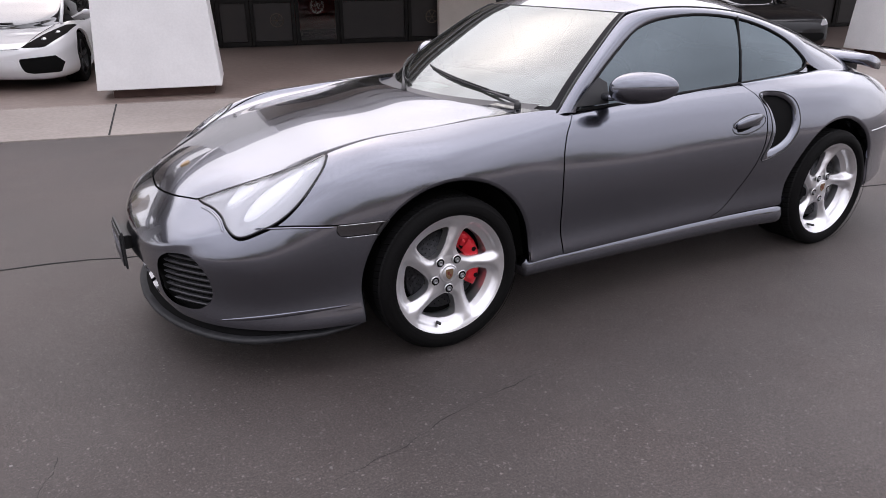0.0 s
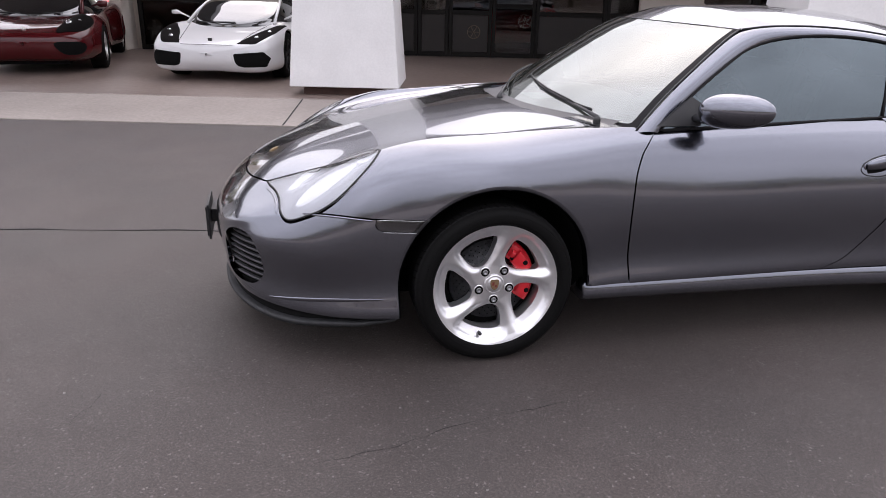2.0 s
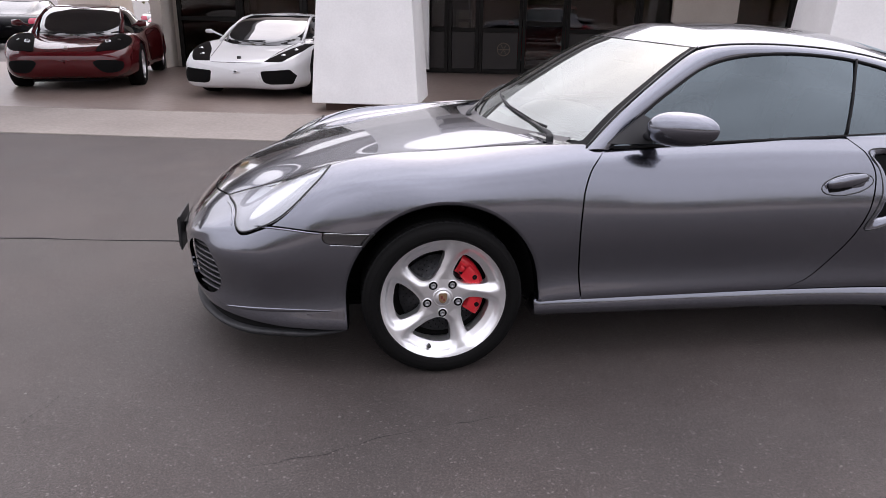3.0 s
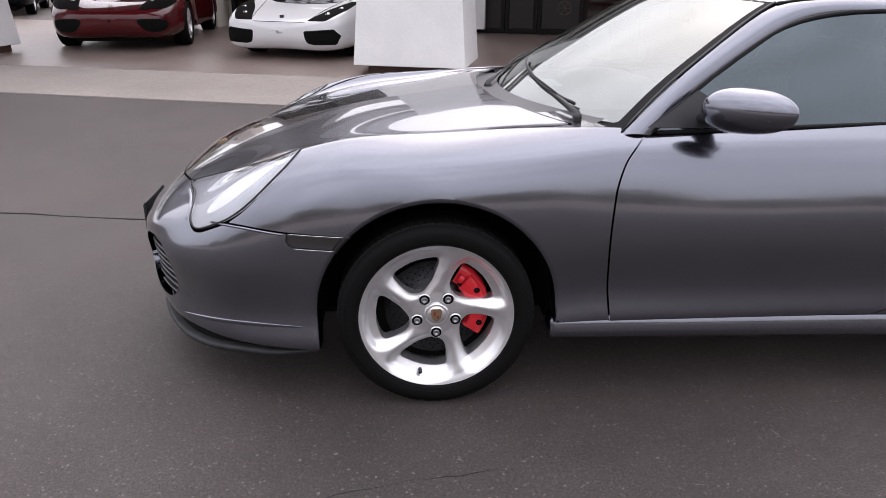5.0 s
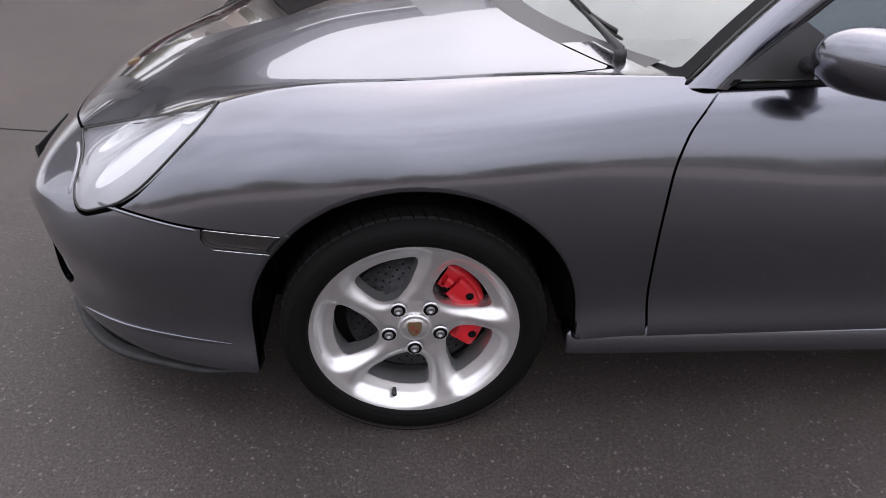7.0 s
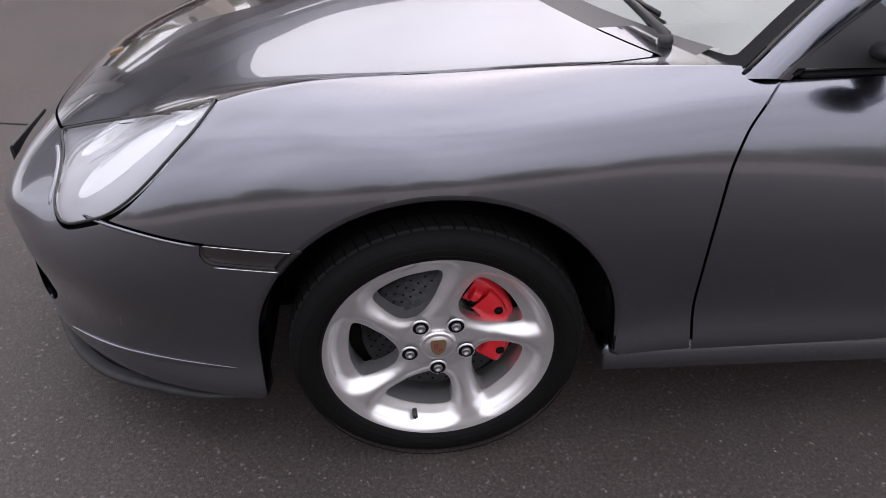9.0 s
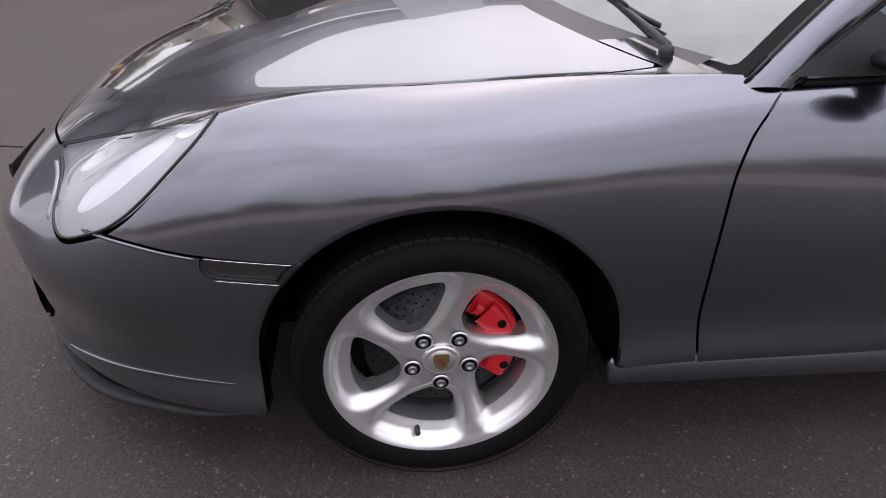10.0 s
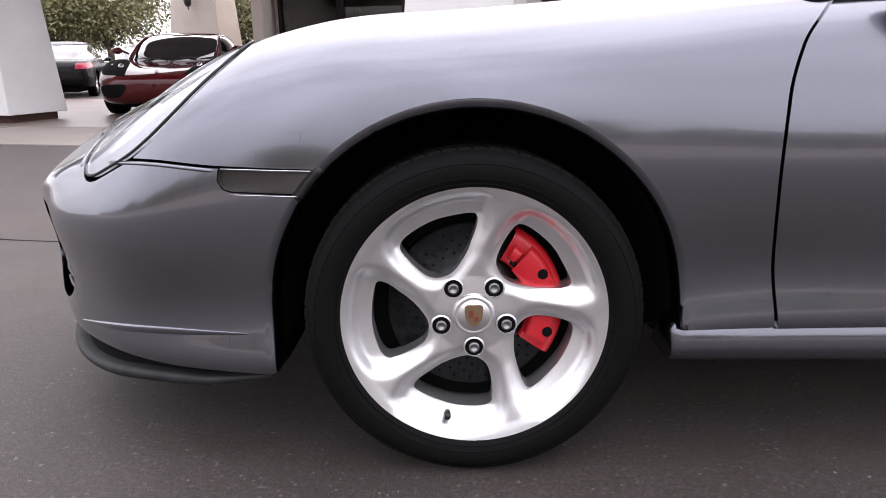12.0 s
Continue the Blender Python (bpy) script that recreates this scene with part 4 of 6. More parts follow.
    part("crest_field", box_mesh("crest_field", 0.001, yb - 0.0008, -0.011, 0.0085, yb + 0.001, -0.001, BADGE_RED, 0), w)
    for k in range(5):
        a = radians(-90 + 72 * k)
        bx, bz = 0.065 * math.cos(a), 0.065 * math.sin(a)
        y0 = dish * 0.80
        part("bolt_recess", lathe_mesh("bolt_recess", [(0.0205, y0 - 0.004), (0.0178, y0 - 0.0072), (0.0172, y0 - 0.0068)], SILVER, "y", 24), w, m=pose(bx, 0, bz))
        # shade of the deep bolt hole, put in as a shallow black disc
        part("bolt_recess", lathe_mesh("bolt_recess", [(0.0173, y0 - 0.0069), (0.0168, y0 - 0.0060), (0.0005, y0 - 0.0060)], MATT, "y", 24), w, m=pose(bx, 0, bz))
        part("wheel_bolt", lathe_mesh("wheel_bolt", [(0.0105, y0 - 0.004), (0.0105, y0 - 0.010), (0.0092, y0 - 0.0115), (0.0062, y0 - 0.0115), (0.0055, y0 - 0.007), (0.0005, y0 - 0.007)], shader("bolt_grey", (0.30, 0.30, 0.31), 0.35, 0.9), "y", 12), w, "steel wheel bolt", m=pose(bx, 0, bz))
    va = radians(-104.5)
    part("valve", tube_mesh("valve", [(0.213 * math.cos(va), 0.050, 0.213 * math.sin(va)), (0.210 * math.cos(va), 0.012, 0.210 * math.sin(va))], 0.0062, BLACK, 10), w, "black tyre valve")
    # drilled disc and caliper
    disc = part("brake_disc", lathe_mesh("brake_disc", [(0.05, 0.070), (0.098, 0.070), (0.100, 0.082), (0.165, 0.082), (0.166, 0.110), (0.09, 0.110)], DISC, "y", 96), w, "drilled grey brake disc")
    # drillings: flat black dots carrying the dark of each hole
    V, F = [], []
    for k in range(30):
        a = 2 * math.pi * k / 30
        for j in range(4):
            r, aa = 0.112 + 0.013 * j, a + 0.09 * j
            b = len(V)
            for i in range(6):
                V.append((r * math.cos(aa) + 0.0030 * math.cos(i * 1.047), 0.0814, r * math.sin(aa) + 0.0030 * math.sin(i * 1.047)))
            F.append(tuple(range(b, b + 6)))
    part("drillings", mesh_of("drillings", V, F, MATT, False), disc)
    # matt black sheet added across the wheel as shade behind the openings
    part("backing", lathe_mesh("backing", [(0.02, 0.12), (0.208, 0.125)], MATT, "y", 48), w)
    if not caliper:
        return w
    turn = (lambda a, b: (a, b)) if s < 0 else (lambda a, b: (180 - b, 180 - a))
    cal = part("brake_caliper", lathe_mesh("brake_caliper", [(0.106, 0.092), (0.107, 0.076), (0.113, 0.068), (0.160, 0.066), (0.172, 0.071), (0.178, 0.082), (0.178, 0.11), (0.106, 0.11)], RED, "y", 34, True, turn(-34, 61)), w, "bright red brake caliper")
    for a0, a1, r0, r1 in ((2, 47, 0.104, 0.166), (-27, -6, 0.110, 0.160), (50, 57, 0.118, 0.150)):
        part("caliper_rib", lathe_mesh("caliper_rib", [(r0, 0.070), (r0 + 0.002, 0.058), (r0 + 0.008, 0.0535), (r1 - 0.012, 0.0515), (r1 - 0.003, 0.055), (r1, 0.069)], RED, "y", 14, True, turn(a0, a1)), cal)
    part("caliper_pin", tube_mesh("caliper_pin", [(0.118 * math.cos(radians(a)) * (1 if s < 0 else -1), 0.062, 0.118 * math.sin(radians(a))) for a in (46, 49, 52)], 0.005, MATT, 8), cal, "dark retaining pin")
    for a, r in ((28, 0.150), (-18, 0.150)):
        part("caliper_bolt", lathe_mesh("caliper_bolt", [(0.010, 0.060), (0.010, 0.0500), (0.006, 0.0495), (0.0005, 0.0515)], MATT, "y", 12), cal, "dark hollow bolt", pose(r * math.cos(radians(a)) * (1 if s < 0 else -1), 0, r * math.sin(radians(a))))
    part("caliper_bar", box_mesh("caliper_bar", 0.128 if s < 0 else -0.132, 0.0500, 0.012, 0.132 if s < 0 else -0.128, 0.0515, 0.034, PAPER, 0), cal, "short pale printed bar")
    return w


for x, yr, width, dish in ((0.0, 0.838, 0.19, 0.042), (2.35, 0.898, 0.26, 0.06)):
    first = wheel(coupe, x, -yr, -1, width, dish, 0.3165, x < 1)
    copy_thing(first, pose(x, yr, HUB_Z, 0, 0, 180))

# ---- fittings of the coupe ----


def skin_y(x, z):
    """Half width of the shell at a place on its flank."""
    pick = LV[(np.abs(LV[:, 0] - x) < 0.03) & (np.abs(LV[:, 2] - z) < 0.03) & (LV[:, 1] < -0.3)]
    if len(pick) == 0:
        return 0.85
    k = np.argmin((pick[:, 0] - x) ** 2 + (pick[:, 2] - z) ** 2)
    return -pick[k, 1]


def skin_z(x, y):
    pick = LV[(np.abs(LV[:, 0] - x) < 0.04) & (LV[:, 2] > 0.42)]
    k = np.argmin((pick[:, 0] - x) ** 2 + (pick[:, 1] + abs(y)) ** 2)
    return pick[k, 2]


def skin_x(y, z):
    pick = LV[LV[:, 0] < -0.5]
    d = (pick[:, 1] + abs(y)) ** 2 + (pick[:, 2] - z) ** 2
    k = np.argsort(d)[:6]
    w = 1 / (d[k] + 1e-6)
    return float((pick[k, 0] * w).sum() / w.sum())


def section_at(x):
    """The half section of the shell at x: half widths and heights from floor to crown."""
    i = int(np.clip(np.searchsorted(xq, x) - 1, 0, NX - 2))
    f = (x - xq[i]) / (xq[i + 1] - xq[i])
    sec = G[i] * (1 - f) + G[i + 1] * f
    return -sec[:, 1], sec[:, 2]


def top_z(x, y):
    """Height of the upper shell at a place seen from above."""
    w, h = section_at(x)
    k = int(w.argmax())
    return float(np.interp(abs(y), w[k:][::-1], h[k:][::-1]))


def side_y(x, z):
    """Half width of the flank at a height."""
    w, h = section_at(x)
    return float(np.interp(z, np.maximum.accumulate(h[PER:]) + np.arange(len(h) - PER) * 1e-9, w[PER:]))


def rim_loop(V, F):
    """The points round the free edge of a panel, in order."""
    count = {}
    for f in F:
        for a, b in zip(f, f[1:] + f[:1]):
            key = (a, b) if a < b else (b, a)
            count[key] = None if key in count else (a, b)
    step = dict(e for e in count.values() if e)
    i = first = next(iter(step))
    loop = []
    while i in step and len(loop) <= len(step):
        loop.append(V[i])
        i = step[i]
        if i == first:
            break
    return np.array(loop)


# headlamps: clear lens over a silver bowl with a long and a short oval reflector
LAMP_SILVER = shader("lamp_silver", (0.46, 0.47, 0.49), 0.30, 0.3)
OVALS = (("main_reflector", -0.622, 0.622, 0.118, 0.043, 4, 0.010), ("high_beam", -0.694, 0.487, 0.070, 0.030, -2, 0.009), ("turn_signal", -0.478, 0.636, 0.030, 0.016, 10, 0.006))


def oval_reach(P, cx, cy, a, b, turn):
    """How far out plan points lie in an oval: 0 at its middle, 1 on its rim."""
    x, y, c, q = P[:, 0] - cx, np.abs(P[:, 1]) - cy, math.cos(radians(turn)), math.sin(radians(turn))
    return np.hypot((x * c + y * q) / a, (y * c - x * q) / b)


for s in (-1, 1):
    SV, SF = (LV, LF) if s < 0 else (MV, MF)
    V, F = cut(SV, SF, lambda x, y, z: inside(outline(x, y), LAMP) + GAP * 0.4, lambda x, y, z: 0.45 - z)
    N = normals(V, F)
    lamp = part("headlamp", mesh_of("headlamp", *flanged(V + N * 0.003, F, 0.012), LENS), coupe, "clear teardrop headlamp with silver reflectors")
    lamp.visible_shadow = False
    edge = rim_loop(V + N * 0.0015, F)
    part("lamp_seal", tube_mesh("lamp_seal", edge[::2], 0.0032, BLACK, 6, True), lamp, "black rubber seal round the lens")

    def sunk(P):
        """Depth of the bowl below the lens, with a raised rim round each reflector."""
        d = 0.006 + 0.012 * np.clip(-inside(np.stack([P[:, 0], np.abs(P[:, 1])], 1), LAMP) / 0.05, 0, 1) ** 0.6
        for _, cx, cy, a, b, turn, deep in OVALS:
            e = oval_reach(P, cx, cy, a, b, turn)
            d = d - 0.005 * np.exp(-((e - 1.03) / 0.10) ** 2) + deep * np.clip(1 - e * e, 0, 1) ** 0.8
        return np.maximum(d, 0.005)

    BV, BF = clip(V, F, 1.0 - np.minimum.reduce([oval_reach(V, *o[1:6]) for o in OVALS]))
    part("lamp_bowl", mesh_of("lamp_bowl", BV - normals(BV, BF) * sunk(BV)[:, None], BF, LAMP_SILVER), lamp, "silver lamp bowl")
    for o in OVALS:
        RV_, RF_ = clip(V, F, oval_reach(V, *o[1:6]) - 1.0)
        part(o[0], mesh_of(o[0], RV_ - normals(RV_, RF_) * sunk(RV_)[:, None], RF_, MIRROR), lamp)
    # rounded bumper edge below the lamp and along the wing seam
    bead = []
    for i in range(len(LAMP)):
        t2 = LAMP[(i + 1) % len(LAMP)] - LAMP[i - 1]
        n2 = np.array((t2[1], -t2[0])) / (np.linalg.norm(t2) + 1e-9)
        q = LAMP[i] + n2 * 0.0125
        if inside([q], LAMP)[0] < 0:
            q = LAMP[i] - n2 * 0.0125
        if i > 40 and LAMP[i][0] < -0.765 and 0.40 < q[1] < 0.60:
            bead.append((q[0], s * q[1], top_z(q[0], q[1]) - 0.0035))
    part("bumper_edge", tube_mesh("bumper_edge", bead, [0.0015] + [0.0062] * (len(bead) - 2) + [0.0015], PAINT, 10), bumper)
    xs = np.linspace(-0.715, -0.462, 22)
    part("bumper_edge", tube_mesh("bumper_edge", [(x, s * (side_y(x, float(wing_seam(x)) - 0.007) - 0.0028), float(wing_seam(x)) - 0.0072) for x in xs], [0.001] + [0.0044] * 20 + [0.002], PAINT, 10), bumper)
    # side marker lamp
    V, F = cut(SV, SF, lambda x, y, z: inside(outline(x, z), MARKER), lambda x, y, z: 0.5 - y, off_front_arch)
    N = normals(V, F)
    mk = part("side_marker", mesh_of("side_marker", *flanged(V + N * 0.0015, F, 0.01), CLEAR), coupe, "clear side marker lamp with pale edges")
    part("marker_back", mesh_of("marker_back", V - N * 0.010, F, shader("marker_grey", (0.05, 0.048, 0.05), 0.4)), mk)
    lip = [(ARCH_F[0] - math.sqrt((ARCH_F[2] + 0.010) ** 2 - (z - ARCH_F[1]) ** 2), z) for z in np.linspace(0.548, 0.604, 8)]
    part("marker_end", tube_mesh("marker_end", [(x, s * (side_y(x, z) - 0.010), z) for x, z in lip], 0.010, BLACK, 10), mk, "dark end of the marker at the arch")
    for zc in (0.6, 0.5545):
        xs = np.linspace(-0.452 if zc > 0.58 else -0.435, -0.285 if zc > 0.58 else -0.312, 12)
        part("marker_edge", tube_mesh("marker_edge", [(x, s * (y + 0.001), zc - (x + 0.452) * 0.012) for x, y in zip(xs, np.polyval(np.polyfit(xs, [skin_y(x, zc) for x in xs], 2), xs))], 0.0012, STEEL, 6), mk)
# openings in the bumper: dark ducts with slats
SLAT = shader("slat_black", (0.030, 0.030, 0.033), 0.4)
for s in (-1, 1):
    xb = -0.80
    part("air_duct", box_mesh("air_duct", xb, s * 0.475 - 0.13, 0.25, xb + 0.012, s * 0.475 + 0.13, 0.505, MATT), bumper, "black air duct")
    for k in range(8):
        z = 0.284 + 0.0265 * k
        ys = [y for y in np.linspace(0.32, 0.63, 44) if inside(np.array([(y, z)]), OPEN_SIDE)[0] < -0.003]
        if len(ys) < 4:
            continue
        V, F = [], []
        for y in ys:
            x = skin_x(y, z) + 0.016
            for dx, dz in ((0, 0.003), (0.004, 0.0055), (0.035, 0.0045), (0.035, -0.0015), (0.004, -0.0035)):
                V.append((x + dx, s * y, z + dz))
        for i in range(len(ys) - 1):
            for j in range(5):
                F.append((i * 5 + j, i * 5 + (j + 1) % 5, i * 5 + 5 + (j + 1) % 5, i * 5 + 5 + j))
        part("grille_slat", mesh_of("grille_slat", V, F, SLAT, False), bumper)
part("air_duct", box_mesh("air_duct", -0.945, -0.27, 0.24, -0.933, 0.27, 0.39, MATT), bumper, "black air duct")
# crease along the lower bumper
for s in (-1, 1):
    crease = np.array(smooth_curve([(-0.855, 0.240), (-0.80, 0.249), (-0.72, 0.262), (-0.62, 0.274), (-0.52, 0.282), (-0.43, 0.288)], 6, False))
    rad = 0.008 * np.sin(np.linspace(0.03, 0.985, len(crease)) * math.pi) ** 0.7 + 0.0003
    part("bumper_crease", tube_mesh("bumper_crease", [(x, s * (side_y(x, z) + 0.0004), z) for x, z in crease], rad, PAINT, 12, flat=((0, 1, 0), 0.22)), bumper)
# chin spoiler
plan = smooth_curve([(-1.036, 0.0), (-1.018, 0.2), (-0.966, 0.385), (-0.874, 0.562), (-0.762, 0.678), (-0.604, 0.753), (-0.481, 0.796), (-0.385, 0.819)], 8, False)
zlip = np.interp(np.linspace(0, 1, len(plan)), (0, 0.3, 0.6, 0.8, 1), (0.150, 0.150, 0.159, 0.173, 0.205))
taper = np.interp(np.linspace(0, 1, len(plan)), (0, 0.75, 1), (1, 1, 0.25))
both = [(x, -y, z, t) for (x, y), z, t in zip(plan[::-1], zlip[::-1], taper[::-1])] + [(x, y, z, t) for (x, y), z, t in zip(plan[1:], zlip[1:], taper[1:])]
P = np.array([b[:2] for b in both])
T = np.gradient(P, axis=0)
Nn = np.stack([T[:, 1], -T[:, 0]], 1)
Nn /= np.linalg.norm(Nn, axis=1)[:, None]
Nn *= np.sign((Nn * (P - (0.3, 0))).sum(1))[:, None]
V, F = [], []
prof = ((-0.060, 0.020), (-0.006, 0.019), (0.003, 0.017), (0.007, 0.012), (0.006, 0.004), (0.001, -0.003), (-0.02, -0.006), (-0.10, -0.004))
for (x, y, z, t), n in zip(both, Nn):
    for o, h in prof:
        o = o + 0.004 * t
        V.append((x + n[0] * o * max(t, 0.4), y + n[1] * o * max(t, 0.4), z + h * (t if h > 0 else 1)))
m = len(prof)
F = [(i * m + k, i * m + k + 1, (i + 1) * m + k + 1, (i + 1) * m + k) for i in range(len(both) - 1) for k in range(m - 1)]
part("chin_spoiler", mesh_of("chin_spoiler", V, F, vary(shader("worn_black_lip", (0.02, 0.02, 0.022), 0.6, spec=0.3), 25, (0.014, 0.0145, 0.016), (0.027, 0.0275, 0.029))), coupe, "scuffed grey-black chin spoiler")
V, F = [], []
for (x, y, z, t), n in zip(both, Nn):
    for o, h in ((-0.060, 0.15), (-0.034, 0.075), (-0.018, 0.0175)):
        V.append((x + n[0] * o, y + n[1] * o, z + h * max(t, 0.3)))
part("lip_recess", mesh_of("lip_recess", V, [(i * 3 + k, i * 3 + k + 1, i * 3 + k + 4, i * 3 + k + 3) for i in range(len(both) - 1) for k in range(2)], MATT), coupe, "black recess above the chin spoiler")
# number plate on a black bracket
plate = part("number_plate", box_mesh("number_plate", -1.108, -0.100, 0.338, -1.102, 0.130, 0.472, shader("plate_dark", (0.012, 0.012, 0.014), 0.4), 0.002), coupe, "black-framed front number plate")
part("plate_frame", box_mesh("plate_frame", -1.1015, -0.110, 0.326, -1.092, 0.140, 0.484, BLACK, 0.004), plate, "black plate frame")
part("plate_bracket", box_mesh("plate_bracket", -1.092, -0.02, 0.38, -1.0, 0.15, 0.44, BLACK, 0.004), plate)
for k in range(5):
    part("plate_mark", box_mesh("plate_mark", -1.1095, -0.070 + 0.042 * k, 0.39, -1.108, -0.042 + 0.042 * k, 0.435, shader("plate_mark_grey", (0.20, 0.20, 0.22), 0.5), 0), plate)
# bonnet crest
shield = smooth_curve([(-0.024, -0.017), (-0.026, 0.0), (-0.024, 0.017), (-0.002, 0.019), (0.014, 0.013), (0.026, 0.0), (0.014, -0.013), (-0.002, -0.019)], 4)
n = len(shield)
shield = [(x * 0.72, y * 0.72) for x, y in shield]
top = [(-0.80 - x, y, skin_z(-0.80 - x, 0) + 0.0045) for x, y in shield]
part("bonnet_crest", mesh_of("bonnet_crest", top + [(x, y, z - 0.006) for x, y, z in top], [tuple(range(n))[::-1]] + [(i, (i + 1) % n, n + (i + 1) % n, n + i) for i in range(n)], GOLD, False), coupe, "small dull gold bonnet crest")
# cowl between bonnet and glass
V, F, n = [], [], 41
for k in range(n):
    y = 0.655 * (2 * k / (n - 1) - 1)
    xb = float(np.interp(abs(y), (0, 0.25, 0.43, 0.565, 0.66), (0.222, 0.250, 0.318, 0.391, 0.445)))
    A = PILLAR[0]
    xg = A[0] - BOW * (A[1] ** 2 - y * y)
    zb = skin_z(xb, y) - 0.012
    for f in (0.0, 0.3, 0.7, 1.0):
        V.append((xb - 0.02 + (xg + 0.04 - xb) * f, y, zb + (0.912 - zb) * f - 0.010 * (f * (1 - f) * 4)))
F = [(k * 4 + j, k * 4 + j + 1, k * 4 + j + 5, k * 4 + j + 4) for k in range(n - 1) for j in range(3)]
part("cowl", mesh_of("cowl", V, F, shader("cowl_grey_plastic", (0.05, 0.05, 0.055), 0.5)), coupe, "dark cowl panel below the windscreen")
# wipers


def glass_point(y, f):
    """A place on the windscreen: sideways y, f from its foot to its head."""
    g = min(max(f, 0.0), 1.0) * (len(PILLAR) - 1)
    i = min(int(g), len(PILLAR) - 2)
    A = PILLAR[i] + (PILLAR[i + 1] - PILLAR[i]) * (g - i)
    return Vector((A[0] - BOW * (A[1] ** 2 - y * y), y, A[2] + 0.012))


for (py, pf), (ty, tf) in (((-0.60, 0.03), (0.03, 0.16)), ((0.06, 0.02), (0.62, 0.14))):
    a, b = glass_point(py, pf), glass_point(ty, tf)
    piv = a + Vector((-0.03, 0, 0.0))
    mid = piv.lerp(b, 0.5) + Vector((-0.012, 0, 0.018))
    w = part("wiper", tube_mesh("wiper", [piv + Vector((0, 0, -0.02)), piv + Vector((0, 0, 0.012)), piv.lerp(mid, 0.4) + Vector((0, 0, 0.012)), mid, mid.lerp(b, 0.5) + Vector((0, 0, 0.006))], [0.010, 0.010, 0.006, 0.005, 0.0035], shader("wiper_arm_grey", (0.035, 0.035, 0.037), 0.45, 0.1), 8), coupe, "grey wiper arm with a black blade")
    blade = [glass_point(py + (ty - py) * (0.12 + 0.95 * k / 12), min(0.98, pf + 0.03 + (tf - pf) * (0.2 + k / 12))) for k in range(13)]
    part("blade", tube_mesh("blade", [p + Vector((-0.004, 0, 0.004)) for p in blade], 0.0065, BLACK, 6, flat=((1, 0, 0), 0.5)), w, "black rubber blade")
    part("blade_holder", tube_mesh("blade_holder", [blade[2] + Vector((-0.008, 0, 0.010)), blade[6] + Vector((-0.008, 0, 0.015)), blade[10] + Vector((-0.008, 0, 0.010))], 0.0035, BLACK, 6), w)
    part("pivot_cap", lathe_mesh("pivot_cap", [(0.014, -0.012), (0.016, 0.0), (0.013, 0.012), (0.0005, 0.015)], BLACK, "z", 14), w, m=pose(*piv))
# pale label on the glass
part("glass_label", mesh_of("glass_label", [glass_point(-0.655, 0.045) + Vector((0.002, 0, -0.013)), glass_point(-0.61, 0.035) + Vector((0.002, 0, -0.013)), glass_point(-0.61, 0.055) + Vector((0.002, 0, -0.013)), glass_point(-0.655, 0.065) + Vector((0.002, 0, -0.013))], [(0, 1, 2, 3)], PAPER, False), windscreen, "small pale label")
# cabin
dash = part("dashboard", tube_mesh("dashboard", [(0.86, y, 0.865 - 0.03 * (abs(y) / 0.66) ** 4) for y in np.linspace(-0.66, 0.66, 24)], 0.17, DASH, 20, flat=((0, 0, 1), 0.35)), coupe, "pale grey padded dashboard")
part("dash_front", box_mesh("dash_front", 0.40, -0.62, 0.80, 0.80, 0.62, 0.865, DASH, 0.02), dash)
# pale green sheet standing in for a reflection in the windscreen
part("reflection_sheet", box_mesh("reflection_sheet", 0.50, 0.20, 0.872, 0.62, 0.42, 0.875, GREENISH, 0), dash, "pale green sheet standing in for a reflection in the glass")
part("binnacle", lathe_mesh("binnacle", [(0.0005, 0.10), (0.10, 0.095), (0.15, 0.06), (0.16, 0.0)], DASH, "z", 28), dash, m=pose(0.92, -0.36, 0.88))
ring = [(0.0, 0.18 * math.cos(a), 0.18 * math.sin(a)) for a in np.linspace(0, 2 * math.pi, 40, endpoint=False)]
sw = part("steering_wheel", tube_mesh("steering_wheel", ring, 0.014, DARK_TRIM, 8, True), coupe, "dark leather steering wheel", pose(1.16, -0.36, 0.86, 0, 22, 0))
part("steering_boss", lathe_mesh("steering_boss", [(0.0005, 0.03), (0.05, 0.028), (0.07, 0.01), (0.06, -0.03)], DARK_TRIM, "z", 20), sw, m=pose(0, 0, 0, 0, 90, 0))
for a in (0, 180, 270):
    part("steering_spoke", tube_mesh("steering_spoke", [(0, 0.04 * math.cos(radians(a)), 0.04 * math.sin(radians(a))), (0, 0.175 * math.cos(radians(a)), 0.175 * math.sin(radians(a)))], 0.013, DARK_TRIM, 6), sw)
for y in (-0.36, 0.36):
    seat = part("seat", box_mesh("seat", 1.35, y - 0.25, 0.42, 1.85, y + 0.25, 0.56, LEATHER, 0.05, 4), coupe, "grey leather sports seat")
    part("backrest", box_mesh("backrest", -0.07, -0.25, 0, 0.07, 0.25, 0.52, LEATHER, 0.06, 4), seat, m=pose(1.83, y, 0.55, 0, 18, 0))
    part("headrest", box_mesh("headrest", -0.05, -0.14, 0.5, 0.05, 0.14, 0.66, LEATHER, 0.05, 4), seat, m=pose(1.83, y, 0.55, 0, 18, 0))
part("rear_shelf", box_mesh("rear_shelf", 1.95, -0.62, 0.70, 2.75, 0.62, 0.90, DARK_TRIM, 0.03), coupe)
part("cabin_floor", box_mesh("cabin_floor", 0.4, -0.70, 0.30, 2.4, 0.70, 0.33, DARK_TRIM, 0.005), coupe)
